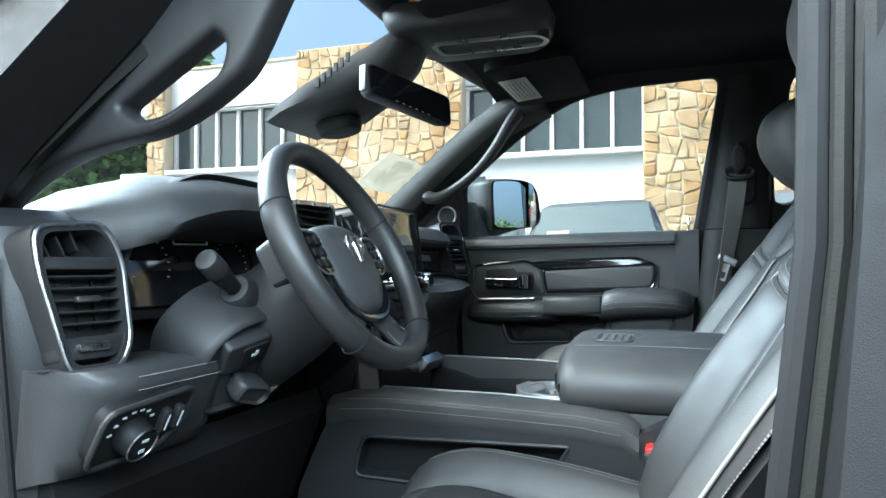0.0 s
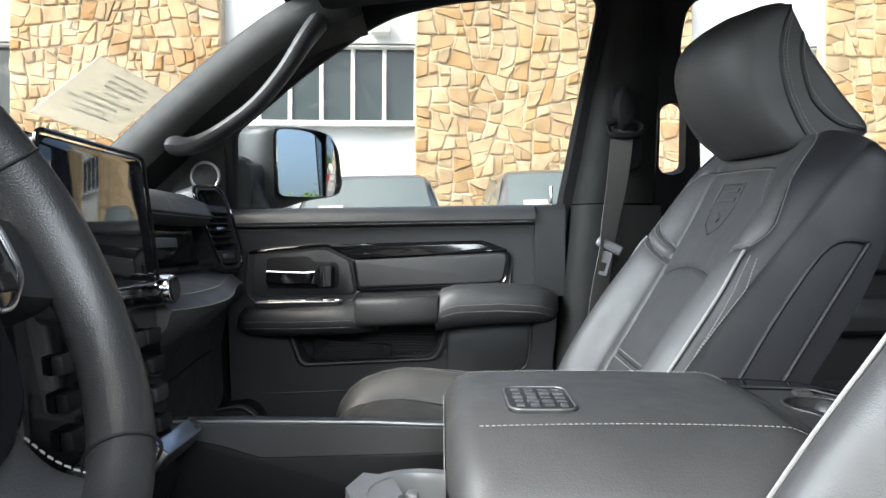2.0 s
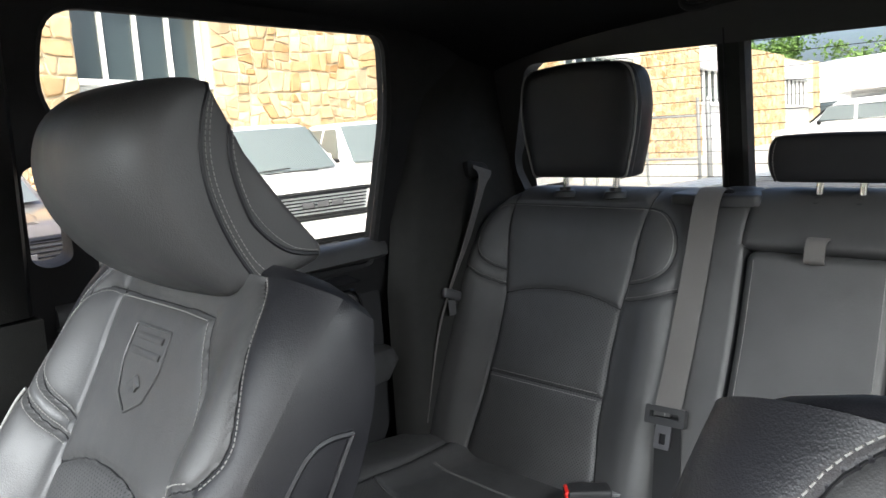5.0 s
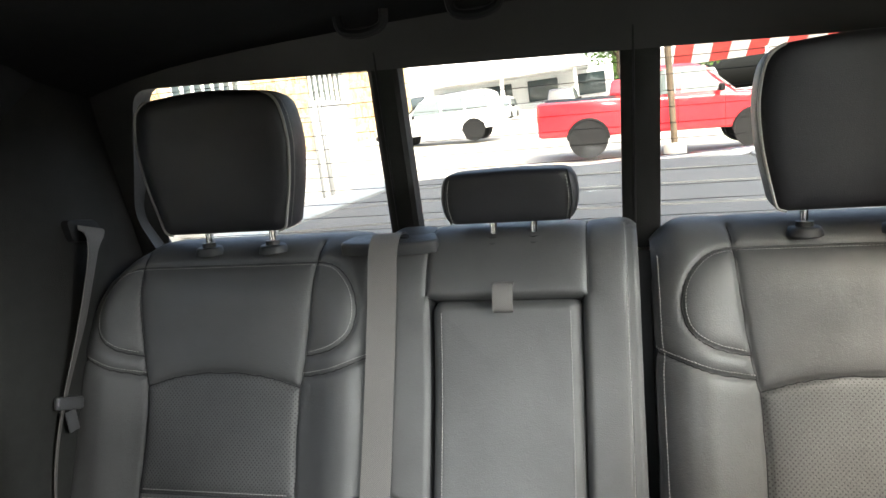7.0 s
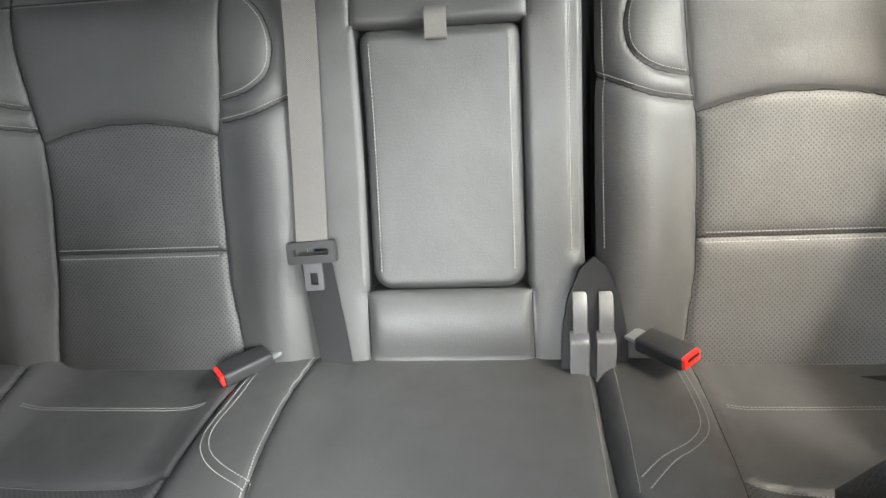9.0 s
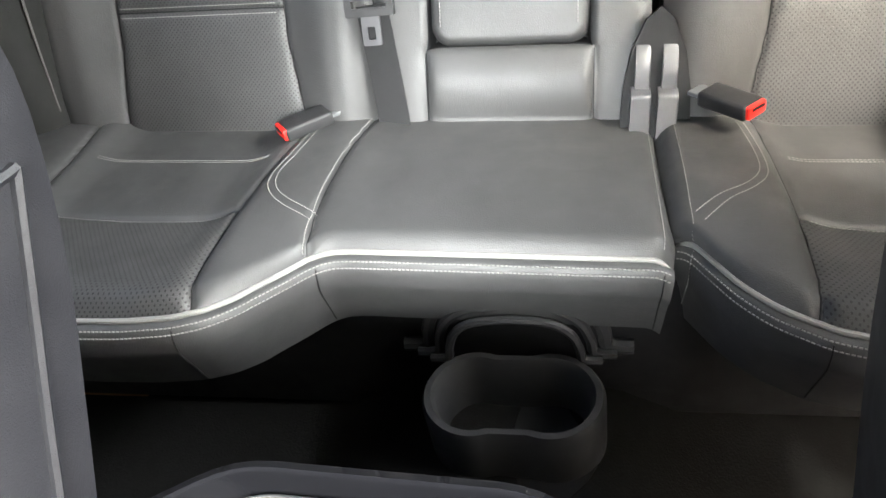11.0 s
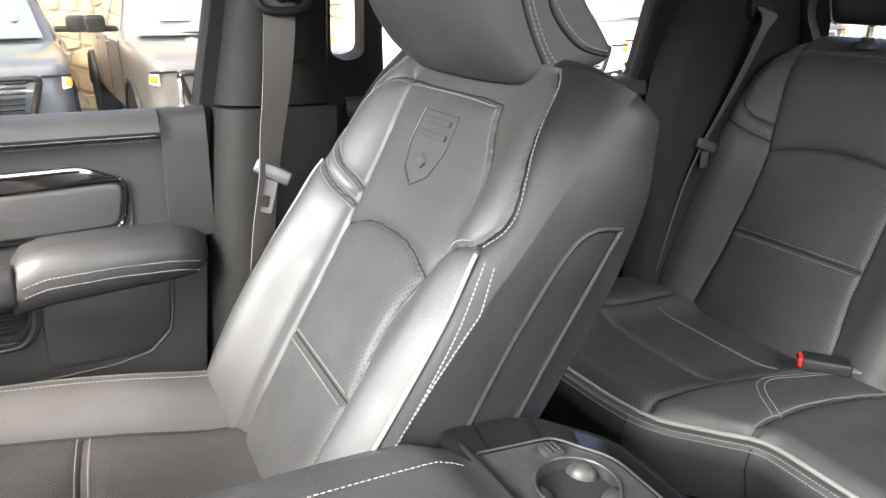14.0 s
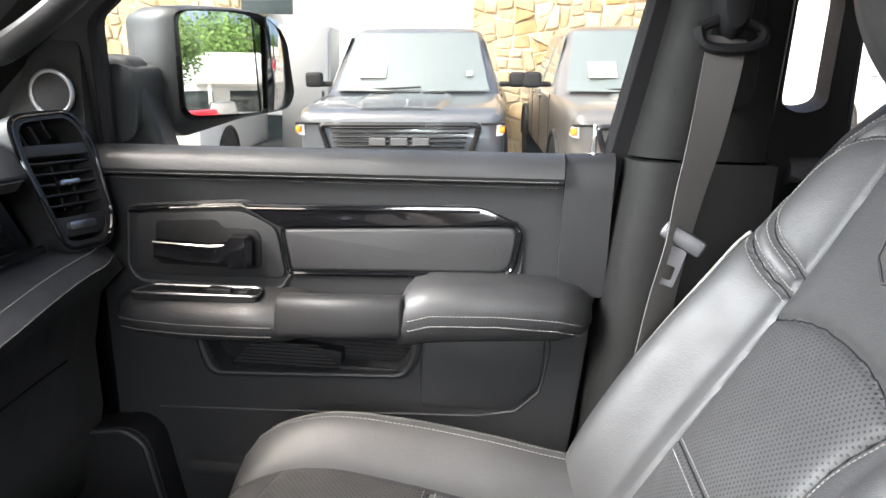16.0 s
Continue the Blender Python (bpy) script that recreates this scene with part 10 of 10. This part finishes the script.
gate = thing("fence", (11.5, 5.6, lot(11.5, 5.6)), "grey chain-link gate between steel posts beside the building", "fence")
g_at = lambda u, z: V((11.5 - 0.15 * u, 4.5 + u, lot(11.5, 4.5 + u) + z))
for u in (0.0, 0.16, 2.2):
    part("post", cyl(g_at(u, 0.98), 0.045 if u < 0.1 else 0.03, 1.96, (0, 0, 1), 14, edge=0.008), STEEL, gate)
for z in (0.12, 0.95, 1.66):
    part("rail", tube([g_at(0.16, z), g_at(2.2, z)], 0.02, 8), STEEL, gate)
mesh_wires = []
for k in range(-17, 21):
    for sg in (-1, 1):
        c0 = k * 0.1
        u0, u1 = max(0.16, c0 + 0.16), min(2.2, c0 + 0.16 + 1.54)
        if u1 - u0 > 0.02:
            za, zb = u0 - c0 - 0.16, u1 - c0 - 0.16
            mesh_wires.append(tube([g_at(u0, 0.12 + (za if sg > 0 else 1.54 - za)), g_at(u1, 0.12 + (zb if sg > 0 else 1.54 - zb))], 0.003, 4))
part("wire_mesh", join(*mesh_wires), STEEL, gate, "chain-link wire mesh")


def tree(at, tall, wide, seed, label):
    """A tapered trunk with limbs and a crown of many small leaf clumps."""
    rnd = random.Random(seed)
    t = thing("tree", at, label, "tree", "trees")
    o = V(at)
    trunk = [o + V((0.15 * math.sin(k * 1.3 + seed), 0.15 * math.cos(k * 1.7 + seed), tall * 0.6 * k / 6)) for k in range(7)]
    bms = [tube(trunk, [0.035 * tall * (1 - 0.11 * k) for k in range(7)], 9)]
    tips = []
    for k in range(11):
        a = rnd.uniform(0, 2 * math.pi)
        b = trunk[rnd.randint(2, 6)]
        e = b + V((math.cos(a) * wide * rnd.uniform(0.25, 0.5), math.sin(a) * wide * rnd.uniform(0.25, 0.5), tall * rnd.uniform(0.10, 0.38)))
        bms.append(tube([b, b.lerp(e, 0.5) + V((0, 0, 0.03 * tall)), e], [0.012 * tall, 0.008 * tall, 0.003 * tall], 6))
        tips += [e, b.lerp(e, 0.6)]
    part("trunk", join(*bms), BARK, t)
    vs, fs = [], []
    blobs = [(p + V((rnd.uniform(-1, 1), rnd.uniform(-1, 1), rnd.uniform(-0.4, 0.8))) * wide * 0.10, wide * rnd.uniform(0.13, 0.24)) for p in tips for _ in range(2)]
    for c_, r in blobs:
        for _ in range(120):
            d = V((rnd.gauss(0, 1), rnd.gauss(0, 1), rnd.gauss(0, 0.8)))
            d = d.normalized() * r * rnd.uniform(0.5, 1.05)
            p = c_ + d
            s_ = tall * rnd.uniform(0.012, 0.03)
            u_ = V((rnd.uniform(-1, 1), rnd.uniform(-1, 1), rnd.uniform(-0.6, 0.6))).normalized()
            w_ = u_.cross(V((rnd.uniform(-1, 1), rnd.uniform(-1, 1), rnd.uniform(-1, 1)))).normalized()
            i0 = len(vs)
            vs += [tuple(p - u_ * s_ - o), tuple(p + w_ * s_ * 0.6 - o), tuple(p + u_ * s_ - o), tuple(p - w_ * s_ * 0.6 - o)]
            fs.append((i0, i0 + 1, i0 + 2, i0 + 3))
    me = bpy.data.meshes.new("crown")
    me.from_pydata(vs, [], fs)
    me.materials.append(LEAF)
    ob = new("crown", me)
    ob.parent = t
    return t


for k, (x, y, h, w) in enumerate(((-21.5, 21, 10.5, 8.5), (-23.5, 18.5, 11, 8.5), (-18.5, 22.5, 10, 7.5), (-28, 25, 12.5, 10), (-24, 15, 8.5, 7.0), (-30, 19, 11, 9), (-22, 19.5, 9.5, 8), (-36, 14, 9.5, 8), (-42, 20, 11, 9), (-27, 10, 3.6, 5.0), (-24, 8.0, 3.0, 4.4), (-31, 8, 4.4, 5.5), (-37, 6, 5.0, 6.0))):
    tree((x, y, lot(x, y) - 0.1), h, w, k, "green leafy tree beyond the building" if h > 4 else "green bush on the grass strip")
for k, (x, y, h, w) in enumerate(((76, 6.5, 11.5, 13.0), (57, -1.5, 8, 7), (80, -2, 9, 8), (84, 5, 10, 9), (82, -9, 9, 8), (78, 28, 10, 9), (70, 36, 11, 10), (90, 18, 10, 9), (62, 44, 10, 9))):
    tree((x, y, lot(60, 14) - 0.1), h, w, 20 + k, "green tree far beyond the lot")

box = thing("cardboard_box", (0.90, 0.70, 0.81), "flat tan cardboard box on the rear carpet", "box")
part("body", rbox((0.90, 0.70, 0.835), (0.16, 0.13, 0.055), 0.004), TAN, box)
part("flap", rbox((0.90, 0.70, 0.864), (0.15, 0.12, 0.003), 0.001), TAN, box)

cab_box = thing("metal_cabinet", (-3.12, 11.25, 0.50), "grey painted metal cabinet standing against the white wall", "cabinet")
part("body", rbox((-3.12, 11.25, 1.54), (0.80, 0.60, 2.05), 0.015), STEEL, cab_box)
part("door", rbox((-3.12, 10.94, 1.54), (0.72, 0.03, 1.90), 0.006), STEEL, cab_box)
part("latch", rbox((-2.84, 10.915, 1.50), (0.04, 0.03, 0.16), 0.006), DARK, cab_box)
hatch = thing("low_doorway", (-3.95, 11.5, 0.50), "dark low doorway in the white wall", "doorway")
part("opening", rbox((-3.95, 11.58, 0.84), (0.80, 0.10, 0.62), 0.0), PANE, hatch)
part("lintel", rbox((-3.95, 11.55, 1.19), (0.92, 0.16, 0.08), 0.01), WHITE, hatch)
board = thing("sign_board", (-3.9, 11.5, 2.75), "blank dark sign board on the wall", "sign")
part("panel", rbox((-3.92, 11.52, 2.98), (0.86, 0.05, 0.42), 0.006), PANE, board)

# the rest of the truck that the cab belongs to
hull = own
nose = []
for x, zt, w in ((-2.55, 1.22, 0.84), (-2.48, 1.30, 0.93), (-2.2, 1.36, 0.97), (-1.6, 1.41, 0.985), (-1.12, 1.43, 0.985)):
    nose.append([V((x, YC + y, z)) for y, z in round_poly([(-w, 0.55), (-w, zt - 0.06), (-w + 0.10, zt), (w - 0.10, zt), (w, zt - 0.06), (w, 0.55)], 0.05, 3)])
part("hood", loft(nose), BODY_SELF, hull, "dark grey hood and fenders", sharp=45)
part("bed", loft([[V((x, YC + y, z)) for y, z in round_poly([(-0.985, 0.58), (-0.985, 1.545), (0.985, 1.545), (0.985, 0.58)], 0.05, 3)] for x in (1.56, 2.4, 3.35, 3.40)]), BODY_SELF, hull, "dark grey load bed", sharp=45)
part("chassis", rbox((0.4, YC, 0.62), (5.4, 1.20, 0.16), 0.02), DARK, hull, "black chassis under the cab")
part("sill", rbox((0.22, YC - 0.90, 0.70), (2.60, 0.10, 0.22), 0.02), BODY_SELF, hull)
part("sill", rbox((0.22, YC + 0.90, 0.70), (2.60, 0.10, 0.22), 0.02), BODY_SELF, hull)
for x in (-1.72, 2.35):
    for s in (-1, 1):
        g0 = lot(x, YC + s * 0.9)
        tyre = part("wheel", cyl((x, YC + s * 0.88, g0 + 0.41), 0.41, 0.27, (0, 1, 0), 40, edge=0.04), RUBBER, hull, "black tyre")
        part("rim", cyl((x, YC + s * 0.945, g0 + 0.41), 0.25, 0.15, (0, 1, 0), 32, edge=0.02), SATIN, tyre)

# ---------------------------------------------------------------- the truck stands on the slope: its seats lean a little to the driver's side
LEAN_DEG = 3.0


def lean(ob, y, z):
    c = V((0, y, z))
    ob.matrix_basis = Matrix.Translation(c) @ Matrix.Rotation(radians(LEAN_DEG), 4, 'X') @ Matrix.Translation(-c) @ ob.matrix_basis


for ob in [o for o in scene.objects if o.parent is None]:
    kind = ob.name.split(".")[0]
    if kind in ("rear_bench_seat", "folding_armrest", "belt_guide", "wall_rear", "window_rear", "window_post", "heating_wires"):
        lean(ob, 0.40, 1.52)
    elif kind == "front_seat":
        lean(ob, ob.location.y, 1.45)
    elif kind == "seat_belt" and abs(ob.location.y - 0.19) < 0.02:
        lean(ob, 0.40, 1.52)
    elif kind == "centre_console":
        lean(ob, 0.0, 1.33)
